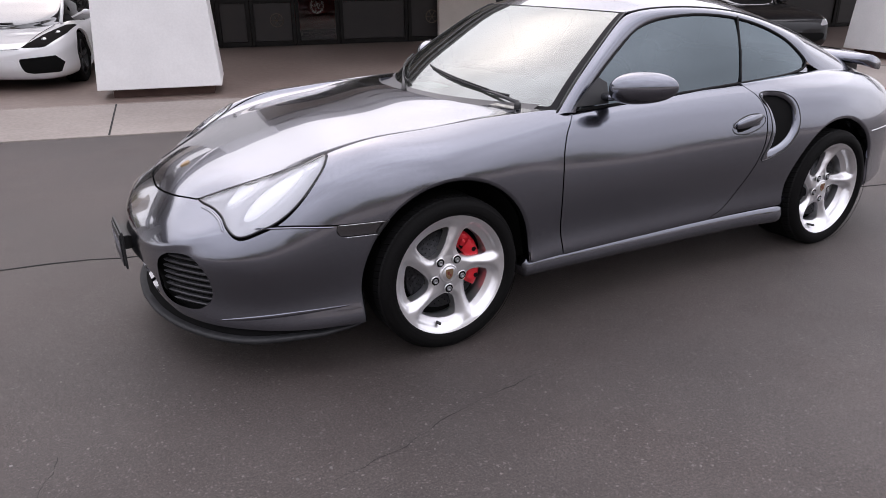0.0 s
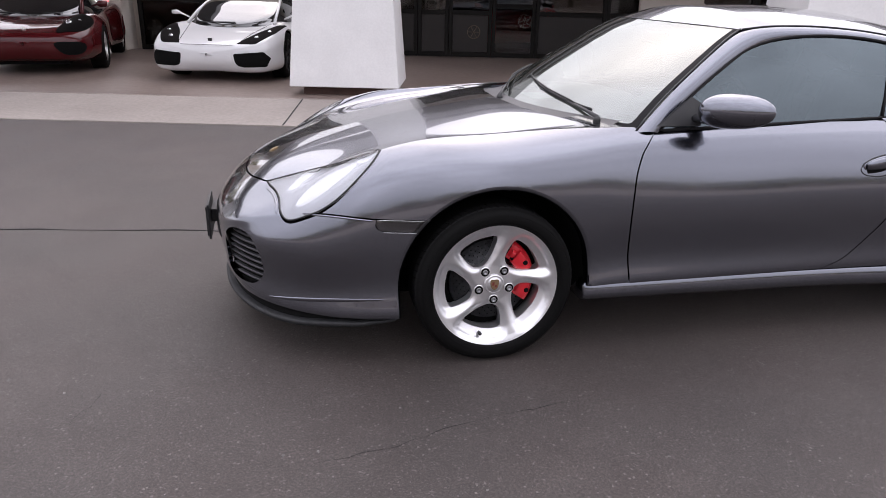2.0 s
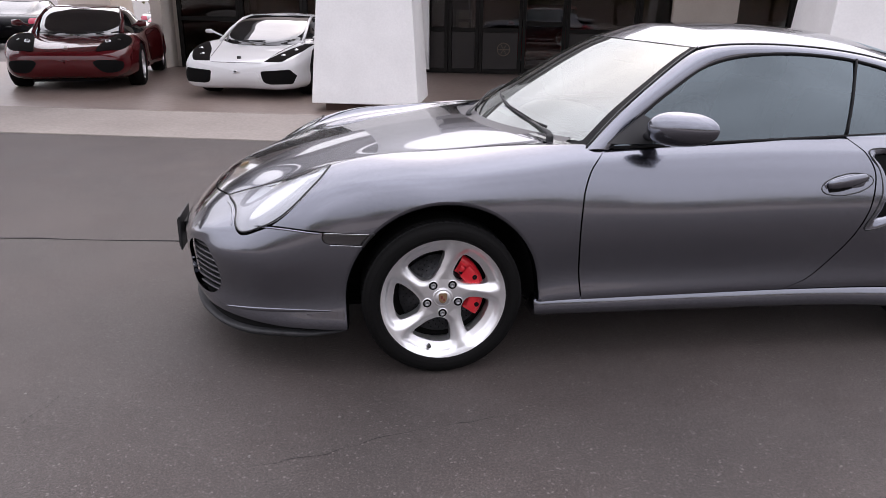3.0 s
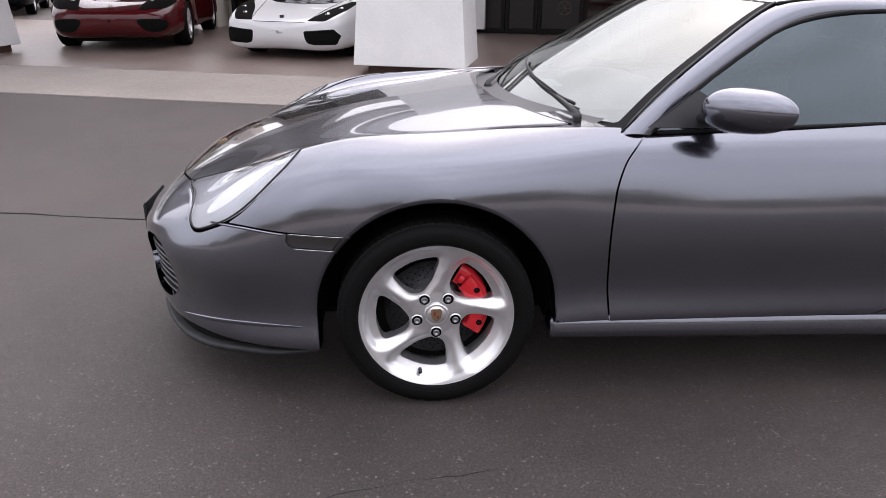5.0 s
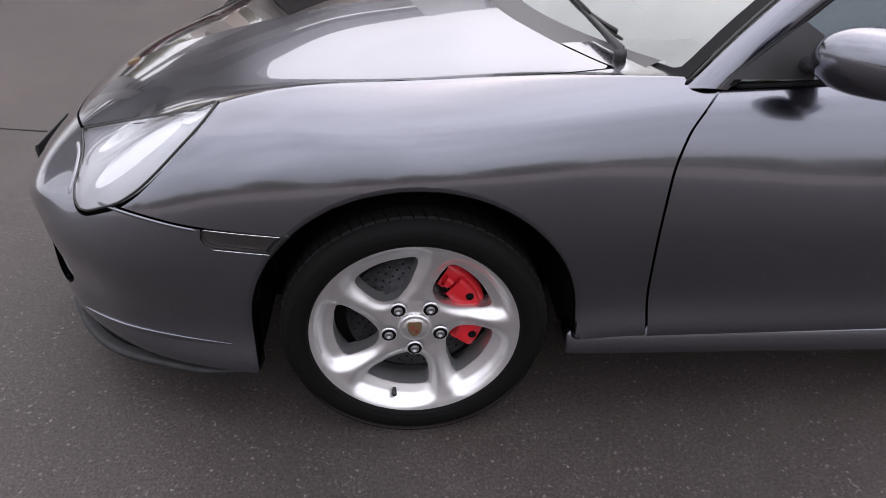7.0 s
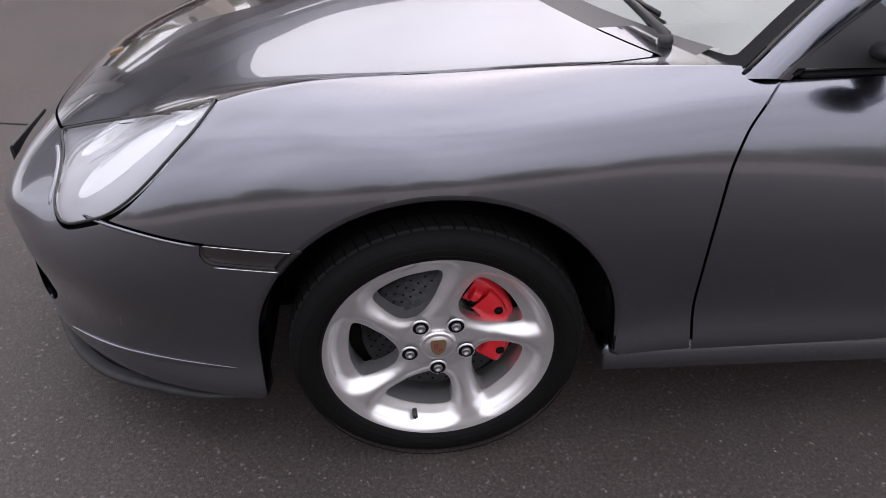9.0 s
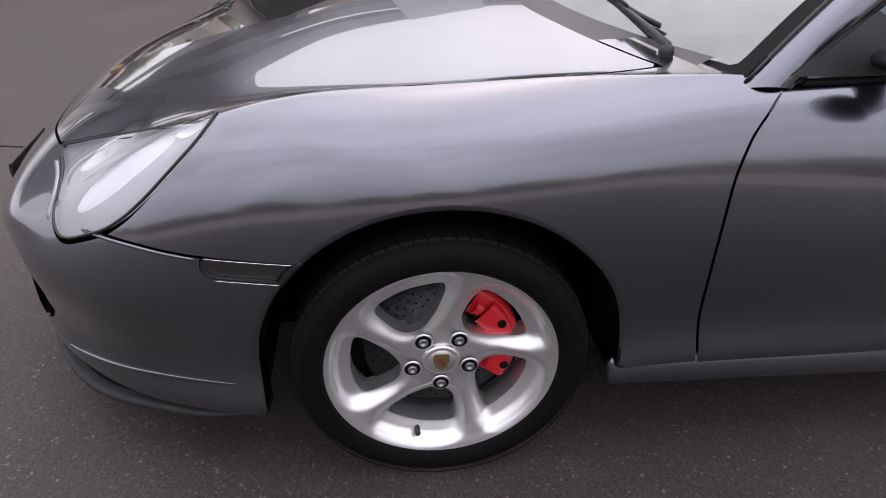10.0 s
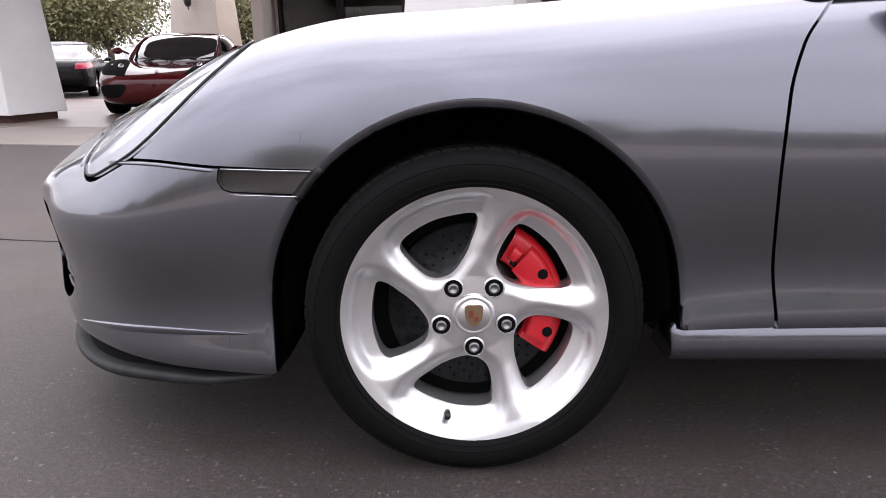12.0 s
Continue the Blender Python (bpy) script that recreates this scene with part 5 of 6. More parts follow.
part("headlining", mesh_of("headlining", RV[RV[:, 0] < 9] - (0, 0, 0.02), RF, DARK_TRIM), coupe)
rm = part("rear_view_mirror", box_mesh("rear_view_mirror", -0.012, -0.11, -0.03, 0.012, 0.11, 0.03, BLACK, 0.012, 3), coupe, "", pose(1.02, 0, 1.19, 0, 12, 0))

# door mirrors, handles
for s in (-1, 1):
    V, F, nu, nv = [], [], 40, 24
    for i in range(nv + 1):
        ph = -math.pi / 2 + math.pi * i / nv
        for k in range(nu):
            th = 2 * math.pi * k / nu
            cy, cx, cz = math.cos(ph) * math.cos(th), math.cos(ph) * math.sin(th), math.sin(ph)
            sg = lambda c, e: math.copysign(abs(c) ** e, c)
            y, x, z = 0.114 * sg(cy, 0.85), sg(cx, 0.9), 0.066 * sg(cz, 0.9)
            x *= 0.085 if x < 0 else 0.028
            z *= 1.0 - 0.16 * (y / 0.125)
            V.append((x + 0.075 * (y / 0.125), s * y, z + 0.010 * (y / 0.125)))
    for i in range(nv):
        for k in range(nu):
            F.append((i * nu + k, i * nu + (k + 1) % nu, (i + 1) * nu + (k + 1) % nu, (i + 1) * nu + k)[::s])
    mir = part("door_mirror", mesh_of("door_mirror", V, F, PAINT), coupe, "rounded grey door mirror", pose(0.892, s * 0.906, 0.982))
    part("mirror_glass", lathe_mesh("mirror_glass", [(0.0005, 0.03), (0.045, 0.029), (0.05, 0.026)], CHROME, "z", 28), mir, "", Matrix.LocRotScale((0.0, 0, 0), Euler((0, radians(90), s * radians(14))), (1.0, 1.9, 1)))
    part("mirror_foot", tube_mesh("mirror_foot", [(-0.06, s * -0.19, -0.055), (-0.035, s * -0.13, -0.05), (-0.01, s * -0.07, -0.035), (0.0, s * -0.02, -0.02)], [0.040, 0.032, 0.03, 0.03], PAINT, 12, flat=((0, 0, 1), 0.55)), mir, "short dark mirror foot")
    tri = [(0.655, 0.747, 0.905), (0.84, 0.746, 0.902), (0.855, 0.712, 0.985), (0.815, 0.700, 1.010), (0.74, 0.722, 0.965)]
    part("mirror_panel", mesh_of("mirror_panel", [(x, s * (y + 0.008), z) for x, y, z in tri] + [(x, s * (y - 0.012), z) for x, y, z in tri], [(0, 1, 2, 3, 4)[::s], (5, 6, 7, 8, 9)[::-s]] + [(k, (k + 1) % 5, 5 + (k + 1) % 5, 5 + k)[::-s] for k in range(5)], BLACK, False), coupe, "black triangle panel at the mirror")
    # recessed oval handle
    yc = skin_y(1.655, 0.735)
    cup = part("handle_cup", tube_mesh("handle_cup", [(1.565 + 0.19 * t, s * (skin_y(1.565 + 0.19 * t, 0.728 + 0.02 * t) - 0.004), 0.722 + 0.030 * t) for t in np.linspace(0, 1, 14)], [0.012 + 0.030 * math.sin(math.pi * (0.04 + 0.92 * k / 13)) ** 0.6 for k in range(14)], PAINT, 14, flat=((0, 1, 0), 0.22)), coupe, "oval recess of the door handle")
    part("handle_shadow", tube_mesh("handle_shadow", [(1.580 + 0.16 * t, s * (skin_y(1.6, 0.735) + 0.0035), 0.712 + 0.030 * t) for t in np.linspace(0, 1, 10)], [0.008 + 0.022 * math.sin(math.pi * (0.05 + 0.9 * k / 9)) ** 0.6 for k in range(10)], MATT, 10, flat=((0, 1, 0), 0.2)), cup)
    oval = [(1.662 + 0.112 * math.cos(a) - 0.006 * math.sin(a), 0.738 + 0.040 * math.sin(a) + 0.017 * math.cos(a)) for a in np.linspace(0, 2 * math.pi, 36, endpoint=False)]
    part("handle_rim", tube_mesh("handle_rim", [(x, s * (skin_y(x, z) - 0.0005), z) for x, z in oval], 0.0028, BLACK, 6, True), cup, "dark line round the handle recess")
    part("door_handle", tube_mesh("door_handle", [(1.572 + 0.175 * t, s * (skin_y(1.6, 0.735) + 0.006 + 0.008 * math.sin(math.pi * t)), 0.738 + 0.030 * t) for t in np.linspace(0, 1, 12)], [0.008 + 0.017 * math.sin(math.pi * (0.05 + 0.9 * k / 11)) ** 0.5 for k in range(12)], PAINT, 12, flat=((0, 1, 0), 0.45)), cup, "grey pull handle")
# tail: lamps, spoiler
for s in (-1, 1):
    SV, SF = (LV, LF) if s < 0 else (MV, MF)
    TAIL = smooth_curve([(2.98, 0.76), (3.12, 0.76), (3.30, 0.72), (3.30, 0.62), (3.1, 0.625), (2.99, 0.66)], 5)
    V, F = cut(SV, SF, lambda x, y, z: inside(outline(x, z), TAIL), lambda x, y, z: 0.3 - y)
    part("tail_lamp", mesh_of("tail_lamp", *flanged(V + normals(V, F) * 0.004, F, 0.01), shader("tail_red", (0.45, 0.01, 0.02), 0.12, 0, 0.8)), coupe, "red wrap-round tail lamp")
    xs = np.linspace(2.66, 3.0, 10)
    part("bumper_strip", tube_mesh("bumper_strip", [(x, s * (skin_y(x, 0.598) + 0.001), 0.598) for x in xs], 0.004, STEEL, 6), coupe)
    part("wing_stay", box_mesh("wing_stay", 2.80, s * 0.46 - 0.03, 0.84, 3.10, s * 0.46 + 0.03, 0.925, BLACK, 0.01), coupe)
V, F, n = [], [], 33
for k in range(n):
    y = 0.66 * (2 * k / (n - 1) - 1)
    f = abs(y) / 0.66
    x0, x1, z = 2.66 + 0.22 * f ** 2.5, 3.24 - 0.20 * f ** 4, 0.965 - 0.035 * f ** 2
    for t, h in ((0, 0), (0.1, 0.030), (0.35, 0.050), (0.7, 0.048), (0.95, 0.036), (1, 0.010), (0.95, -0.012), (0.6, -0.018), (0.15, -0.014)):
        V.append((x0 + (x1 - x0) * t, y, z - 0.045 * t + h))
m = 9
F = [(k * m + j, k * m + (j + 1) % m, (k + 1) * m + (j + 1) % m, (k + 1) * m + j) for k in range(n - 1) for j in range(m)]
F += [tuple(range(m))[::-1], tuple((n - 1) * m + j for j in range(m))]
V = np.array(V)
part("rear_spoiler", mesh_of("rear_spoiler", V, [f[::-1] for f in F], PAINT), coupe, "fixed grey rear wing")

# ---- pillars, beams and showroom front; u along the front, v away from it ----


def battered(name, w, d, z0, z1, lean, material, bevel=0.012):
    bm = bmesh.new()
    bmesh.ops.create_cube(bm, size=1)
    for v in bm.verts:
        z = z0 if v.co.z < 0 else z1
        k = lean * (z - z0)
        v.co = Vector((math.copysign(w / 2 - k, v.co.x), math.copysign(d / 2 - k * 0.8, v.co.y), z))
    bmesh.ops.bevel(bm, geom=bm.edges[:], offset=bevel, segments=3, affect="EDGES", profile=0.5)
    return from_bm(name, bm, material)


def pillar(u0, v0, material, label, depth=1.10):
    p = thing("pillar", label, "pillar", FACADE @ pose(u0 + 0.72, v0 + 0.55, 0), "forecourt pillars")
    part("plinth", box_mesh("plinth", -0.57, -0.40, 0.0, 0.62, 0.45, 0.128, PLINTH, 0.006), p, "recessed brown plinth")
    part("shaft", battered("shaft", 1.45, depth, 0.122, 3.56, 0.07, material), p)
    return p


pillar(-2.26, 6.17, STUCCO, "tapered white stucco pillar on a recessed brown plinth")
pillar(-9.44, 6.17, STUCCO, "tapered white stucco pillar on a recessed brown plinth")
pillar(9.50, 6.17, STUCCO, "tapered white stucco pillar on a recessed brown plinth")
pillar(4.08, 6.0, STUCCO, "tapered white stucco pillar on a recessed brown plinth", 1.45)
back_pillar = pillar(-10.20, 13.0, BEIGE, "tapered beige stucco pillar with a black lantern")
lantern = thing("wall_lantern", "black iron wall lantern on the beige pillar", "lantern", FACADE @ pose(-9.48, 12.93, 2.16))
part("lantern_body", lathe_mesh("lantern_body", [(0.01, -0.13), (0.05, -0.12), (0.085, -0.05), (0.085, 0.12), (0.10, 0.14), (0.02, 0.24)], shader("iron_black", (0.01, 0.01, 0.01), 0.5), "z", 8, False), lantern)
part("finial", tube_mesh("finial", [(0, 0, -0.20), (0, 0, -0.16), (0, 0, -0.12)], [0.006, 0.016, 0.008], BLACK, 8), lantern)
part("lantern_arm", tube_mesh("lantern_arm", [(0, 0.12, 0.02), (0, 0.06, 0.10), (0, 0.0, 0.2)], 0.012, BLACK, 6), lantern)
HALL = vary(shader("dim_grey_render", (0.12, 0.11, 0.11), 0.85), 0.4, (0.25, 0.21, 0.20), (0.34, 0.29, 0.275))
BEAM = vary(shader("grey_beam_render", (0.24, 0.23, 0.23), 0.85), 1.2, (0.21, 0.20, 0.20), (0.27, 0.26, 0.26))
slab("beam_1", -16, 6.45, 18, 6.75, 2.28, 2.50, BEAM, "grey rendered beam across the pillars", "beam", 0.02)
slab("beam_2", -16, 6.42, 18, 6.80, 2.86, 3.10, BEAM, "grey rendered middle beam across the pillars", "beam", 0.02)
slab("beam_3", -16, 6.42, 18, 6.80, 3.26, 3.54, BEAM, "grey rendered upper beam across the pillars", "beam", 0.02)
# two unseen slabs, added so the red car's glass mirrors a dark roof
slab("shade_slab_2", -18, 4.6, -5.3, 7.0, 3.62, 3.86, BEAM, "unseen grey slab added to darken the red car's reflections", "canopy", 0.02)
slab("shade_slab_3", -9.4, 7.01, -5.3, 12.17, 3.62, 3.86, BEAM, "unseen grey slab added to darken the red car's glass", "canopy", 0.02)
# unseen canopy, added to keep the shop front in shade
slab("canopy", -2.1, 8.2, 18, 12.17, 3.55, 3.8, BEAM, "unseen grey flat canopy added to shade the shop front", "canopy", 0.02)
# the showroom: back and side walls, roof, floor
WALL_V = 12.3
slab("wall_back", -7.1, 20.0, 16, 20.2, 0.0, 3.6, shader("showroom_wall", (0.09, 0.07, 0.06), 0.8), "brown rear wall of the dim showroom", "wall")
slab("wall_west", -7.1, WALL_V + 0.2, -6.92, 20.0, 0.0, 3.6, BEIGE, "beige side wall of the showroom", "wall")
slab("wall_east", 15.8, WALL_V + 0.2, 16.0, 20.0, 0.0, 3.6, BEIGE, "beige side wall of the showroom", "wall")
slab("ceiling", -7.1, WALL_V - 0.1, 16, 20.2, 3.6, 3.8, BEIGE, "flat roof slab over the showroom", "roof")
slab("floor", -7.0, 12.61, 16, 20.0, -0.05, 0.014, vary(shader("showroom_tile", (0.10, 0.08, 0.07), 0.25), 2, (0.08, 0.065, 0.055), (0.12, 0.10, 0.09)), "dark polished showroom floor", "floor")
slab("wall_north", -7.1, WALL_V - 0.12, 16, WALL_V + 0.12, 2.75, 3.6, BEIGE, "beige wall band over the shop windows", "wall")
KICK = vary(shader("taupe_kick_panel", (0.03, 0.023, 0.02), 0.5), 3, (0.009, 0.0065, 0.0055), (0.016, 0.0115, 0.0095))


def bay(index, u0, u1, kick, tint=None):
    """A shop-window bay: bronze frame, optional solid lower panel, one pane."""
    w = tagged(new("window_%d" % index), "dark bronze shop window with a solid lower panel" if kick else "dark bronze glazed shop door bay", "shop window", kind="structure")
    w.matrix_world = FACADE @ pose(u0, WALL_V, 0)
    b = u1 - u0
    for x in (0.0, b - 0.07):
        part("window_frame", box_mesh("window_frame", x, -0.06, 0.02, x + 0.07, 0.06, 2.75, BRONZE, 0.004), w)
    for z in (0.02, 2.66) + ((0.86,) if kick else (1.0,)):
        part("window_frame", box_mesh("window_frame", 0.072, -0.05, z, b - 0.072, 0.05, z + 0.09, BRONZE, 0.004), w)
    if kick:
        part("panel", box_mesh("panel", 0.075, -0.02, 0.115, b - 0.075, 0.02, 0.857, KICK, 0.003), w, "taupe lower panel")
    part("pane", box_mesh("pane", 0.075, -0.004, 0.955 if kick else 0.115, b - 0.075, 0.004, 2.655, SHOP_GLASS, 0), w)
    return w


edges = (-6.9, -5.5, -4.1, -2.7, -1.0, -0.35, 0.55, 1.45, 2.9, 4.4, 5.9, 7.4, 9.0, 10.6, 12.2, 13.8, 15.7)
for i, (a, b) in enumerate(zip(edges, edges[1:])):
    w = bay(i + 1, a + 0.005, b - 0.005, i not in (0, 6))
    if i in (5, 8):
        part("ring_mark", tube_mesh("ring_mark", [(0.52 + 0.13 * math.cos(t), -0.026, 0.52 + 0.13 * math.sin(t)) for t in np.linspace(0, 2 * math.pi, 28, endpoint=False)], 0.009, shader("mark_tan", (0.13, 0.10, 0.07), 0.6), 6, True), w, "round tan mark")
        for a3 in range(0, 360, 60):
            part("ring_mark", tube_mesh("ring_mark", [(0.52, -0.026, 0.52), (0.52 + 0.12 * math.cos(radians(a3)), -0.026, 0.52 + 0.12 * math.sin(radians(a3)))], 0.007, shader("mark_tan", (0.13, 0.10, 0.07), 0.6), 6), w)
slab("pier_1", -2.30, 12.02, -1.38, 12.17, 0.10, 3.54, STUCCO, "plain white stucco pier on the shop front", "pier")
slab("pier_2", 3.52, 12.02, 4.78, 12.17, 0.012, 3.54, BEIGE, "broad beige stucco pier on the shop front", "pier")
slab("trim", -7.35, WALL_V - 0.35, -7.105, WALL_V + 0.25, 0.012, 3.6, BEIGE, "narrow beige end post of the shop front", "post")
# things inside the showroom
shelf = thing("display_shelf", "orange-brown wooden display shelf behind the glass", "shelf", FACADE @ pose(-5.0, 14.2, 0.014))
for x in (-0.9, 0.9):
    part("side_panel", box_mesh("side_panel", x - 0.02, -0.2, 0, x + 0.02, 0.2, 2.2, WOOD, 0.003), shelf)
for z in (0.1, 0.6, 1.1, 1.6, 2.16):
    part("shelf_board", box_mesh("shelf_board", -0.88, -0.2, z, 0.88, 0.2, z + 0.03, WOOD, 0.003), shelf)
part("back_panel", box_mesh("back_panel", -0.88, 0.19, 0.13, 0.88, 0.21, 2.16, WOOD, 0), shelf)
copy_thing(shelf, FACADE @ pose(6.0, 13.5, 0.014))
rack = thing("leaflet_rack", "white wire rack with leaflets behind the glass", "rack", FACADE @ pose(-0.7, 12.75, 0.014))
for x in (-0.16, 0.16):
    part("upright", tube_mesh("upright", [(x, 0, 0), (x, 0, 1.3)], 0.012, PAPER, 8), rack)
for z in (0.35, 0.6, 0.85, 1.1):
    part("tray", box_mesh("tray", -0.15, -0.06, z, 0.15, 0.06, z + 0.015, PAPER, 0.003), rack)
    part("leaflet", box_mesh("leaflet", -0.12, -0.03, z + 0.017, 0.11, -0.015, z + 0.18, PAPER, 0.002), rack)

# expansion joints of the apron, tar seam over the asphalt
for u in (-12.0, -7.5, -1.92, 3.5, 9.0, 14.5):
    setting("joint", box_mesh("joint", -0.009, -0.92, 0.0125, 0.009, 0.92, 0.0145, CABLE, 0), FACADE @ pose(u, 4.925, 0, 0, 0, 6.2), "dark expansion joint in the concrete apron", "joint")
seam = []
rs = random.Random(4)
for k in range(90):
    x = -9 + 0.2 * k
    y = float(np.interp(x, (-9, -2.45, -1.29, 3.65, 9), (2.35, 1.26, 1.02, -0.39, -1.6)))
    seam.append((x + rs.uniform(-0.02, 0.02), y + rs.uniform(-0.012, 0.012), 0.001))
setting("tar_joint", tube_mesh("tar_joint", seam, [rs.uniform(0.005, 0.010) for _ in seam], CABLE, 6, flat=((0, 0, 1), 0.35)), None, "thin black crack across the asphalt", "crack")
for pts in (((-0.75, -1.36), (-0.5, -1.33), (-0.31, -1.27), (-0.05, -1.22), (0.2, -1.19)), ((-1.53, -0.98), (-1.49, -0.90), (-1.46, -0.80))):
    line = smooth_curve([(x, y, 0.001) for x, y in pts], 6, False)
    setting("crack", tube_mesh("crack", [(x + rs.uniform(-0.008, 0.008), y + rs.uniform(-0.008, 0.008), z) for x, y, z in line], [rs.uniform(0.0003, 0.0014) for _ in line], shader("crack_grey", (0.012, 0.012, 0.012), 0.9), 5, flat=((0, 0, 1), 0.3)), None, "faint crack in the asphalt", "crack")
# pale grit pressed into the asphalt
V, F = [], []
rg = np.random.RandomState(3)
for _ in range(9000):
    x, y = rg.uniform(-4.0, 4.0), rg.uniform(-3.4, 3.6)
    if abs(y) < 0.8 and -0.9 < x < 3.3:
        continue
    r, b = rg.gamma(1.6, 0.0009) + 0.0010, len(V)
    n = rg.randint(4, 7)
    a0 = rg.uniform(0, 6)
    for i in range(n):
        rr = r * rg.uniform(0.6, 1.2)
        V.append((x + rr * math.cos(a0 + i * 2 * math.pi / n), y + rr * math.sin(a0 + i * 2 * math.pi / n), 0.0))
    V.append((x, y, 0.0012 + r * 0.35))
    F += [(b + i, b + (i + 1) % n, b + n) for i in range(n)]
tagged(new("grit", mesh_of("grit", V, F, vary(shader("pale_grit", (0.16, 0.15, 0.145), 0.8), 9, (0.06, 0.057, 0.054), (0.20, 0.188, 0.18)), False)), "pale stone grit in the asphalt surface", "grit", kind="stuff")

# ---- other parked cars: nose at local x 0, length along +x ----


def loft(stations, lines, nx=110, per=6, fair=4):
    st, x0, x1 = np.array(stations), stations[0], stations[-1]
    th = lambda x: np.arccos(np.clip(1 - 2 * (np.asarray(x, float) - x0) / (x1 - x0), -1, 1))
    t = np.linspace(0.004, math.pi - 0.004, nx)
    x = x0 + (x1 - x0) * (1 - np.cos(t)) / 2
    c = np.stack([np.stack([pchip(th(st), y, t), pchip(th(st), z, t)], -1) for y, z in lines], 1)
    for _ in range(fair):
        c[1:-1] = (c[:-2] + 2 * c[1:-1] + c[2:]) / 4
    rows = []
    for sec in c:
        ext = np.vstack([sec[1] * (-1, 1), sec, sec[-2] * (-1, 1)])
        pts = [0.5 * (2 * ext[i] + (ext[i + 1] - ext[i - 1]) * q + (2 * ext[i - 1] - 5 * ext[i] + 4 * ext[i + 1] - ext[i + 2]) * q * q + (3 * ext[i] - 3 * ext[i + 1] + ext[i + 2] - ext[i - 1]) * q ** 3) for i in range(1, len(ext) - 2) for q in np.arange(per) / per] + [sec[-1]]
        rows.append(pts)
    h = np.array(rows)
    h[:, 0, 0] = h[:, -1, 0] = 0
    m = h.shape[1]
    V = np.zeros((nx, m, 3))
    V[..., 0], V[..., 1], V[..., 2] = x[:, None], -h[..., 0], h[..., 1]
    V = V.reshape(-1, 3)
    F = [(i * m + k, i * m + k + 1, (i + 1) * m + k + 1, (i + 1) * m + k) for i in range(nx - 1) for k in range(m - 1)]
    if normals(V, F)[(nx // 2) * m + m // 2][1] > 0:
        F = [f[::-1] for f in F]
    F += [tuple(range(m))[::-1], tuple((nx - 1) * m + k for k in range(m))]
    V2, F2 = mirrored(V, F)
    return np.vstack([V, V2]), F + [tuple(i + len(V) for i in f) for f in F2]


def plain_wheel(parent, x, y, s, r, rim_material):
    w = part("wheel", lathe_mesh("wheel", [(r * 0.70, 0.0), (r * 0.74, -0.012), (r * 0.86, -0.02), (r * 0.97, 0.0), (r, 0.02), (r, 0.2), (r * 0.7, 0.22)], RUBBER, "y", 48), parent, "black tyre on an alloy rim", pose(x, y, r, 0, 0, 0 if s < 0 else 180))
    part("rim", lathe_mesh("rim", [(r * 0.72, 0.0), (r * 0.70, 0.01), (r * 0.64, 0.05), (r * 0.60, 0.12)], rim_material, "y", 40), w)
    part("brake_disc", lathe_mesh("brake_disc", [(0.02, 0.11), (r * 0.6, 0.11)], MATT, "y", 32), w)
    for k in range(5):
        a = radians(90 + 72 * k)
        part("spoke", tube_mesh("spoke", [(0.03 * math.cos(a), 0.03, 0.03 * math.sin(a)), (r * 0.4 * math.cos(a), 0.02, r * 0.4 * math.sin(a)), (r * 0.69 * math.cos(a), 0.014, r * 0.69 * math.sin(a))], [0.045, 0.034, 0.04], rim_material, 8, flat=((0, 1, 0), 0.45)), w)
    return w


def patch(name, V, F, poly, material, parent, label="", proud=0.004, plane=(1, 2), near=None, flange=0.012, both=True):
    """A piece of the skin cut out by an outline drawn in front or side view."""
    for s in ((-1, 1) if both else (0,)):
        P = V[:, list(plane)] * ((s, 1) if plane[0] == 1 and s else (1, 1))
        g = inside(P, poly)
        if near is not None:
            g = np.where(near(V), g, 1.0)
        if plane[0] == 0 and s:
            g = np.where(V[:, 1] * s > 0.1, g, 1.0)
        W, G2 = clip(V, F, g)
        if len(G2):
            W = W + normals(W, G2) * proud
            part(name, mesh_of(name, *flanged(W, G2, flange), material), parent, label)


def parked_car(name, label, at, paint, length, stations, lines, cabin, axles, wheel_r, track, group="", roof_outline=None, rim=None):
    car = thing(name, label, "car", at, group)
    V, F = loft(stations, lines)
    W, G2 = V, F
    for ax in axles:
        W, G2 = clip(W, G2, np.where(np.abs(W[:, 1]) > 0.35, wheel_r + 0.045 - np.hypot(W[:, 0] - ax, W[:, 2] - wheel_r), -1.0))
    body = part("body", mesh_of("body", *flanged(W, G2, 0.03), paint), car)
    CV, CF = loft(*cabin, nx=70, per=6, fair=3)
    glass = part("cabin_glass", mesh_of("cabin_glass", CV, CF, DARK_GLASS), car, "dark tinted cabin glass")
    if roof_outline is not None:
        g = np.maximum(inside(np.stack([CV[:, 0], np.abs(CV[:, 1])], 1), roof_outline), cabin[1][0][1][3] + 0.10 - CV[:, 2])
        RW, RG = clip(CV, CF, g)
        part("roof", mesh_of("roof", *flanged(RW + normals(RW, RG) * 0.008, RG, 0.015), paint), car)
    for ax in axles:
        for s in (-1, 1):
            plain_wheel(car, ax, s * track, s, wheel_r, rim or SILVER)
            part("wheel_housing", lathe_mesh("wheel_housing", [(wheel_r + 0.045, s * (track - 0.02)), (wheel_r + 0.045, s * 0.40), (0.1, s * 0.40)], MATT, "y", 32, True, (0, 180)), car, m=pose(ax, 0, wheel_r))
    part("underbody", box_mesh("underbody", 0.25, -0.5, 0.13, length - 0.25, 0.5, 0.3, MATT, 0.02), car)
    return car, V, F, CV, CF


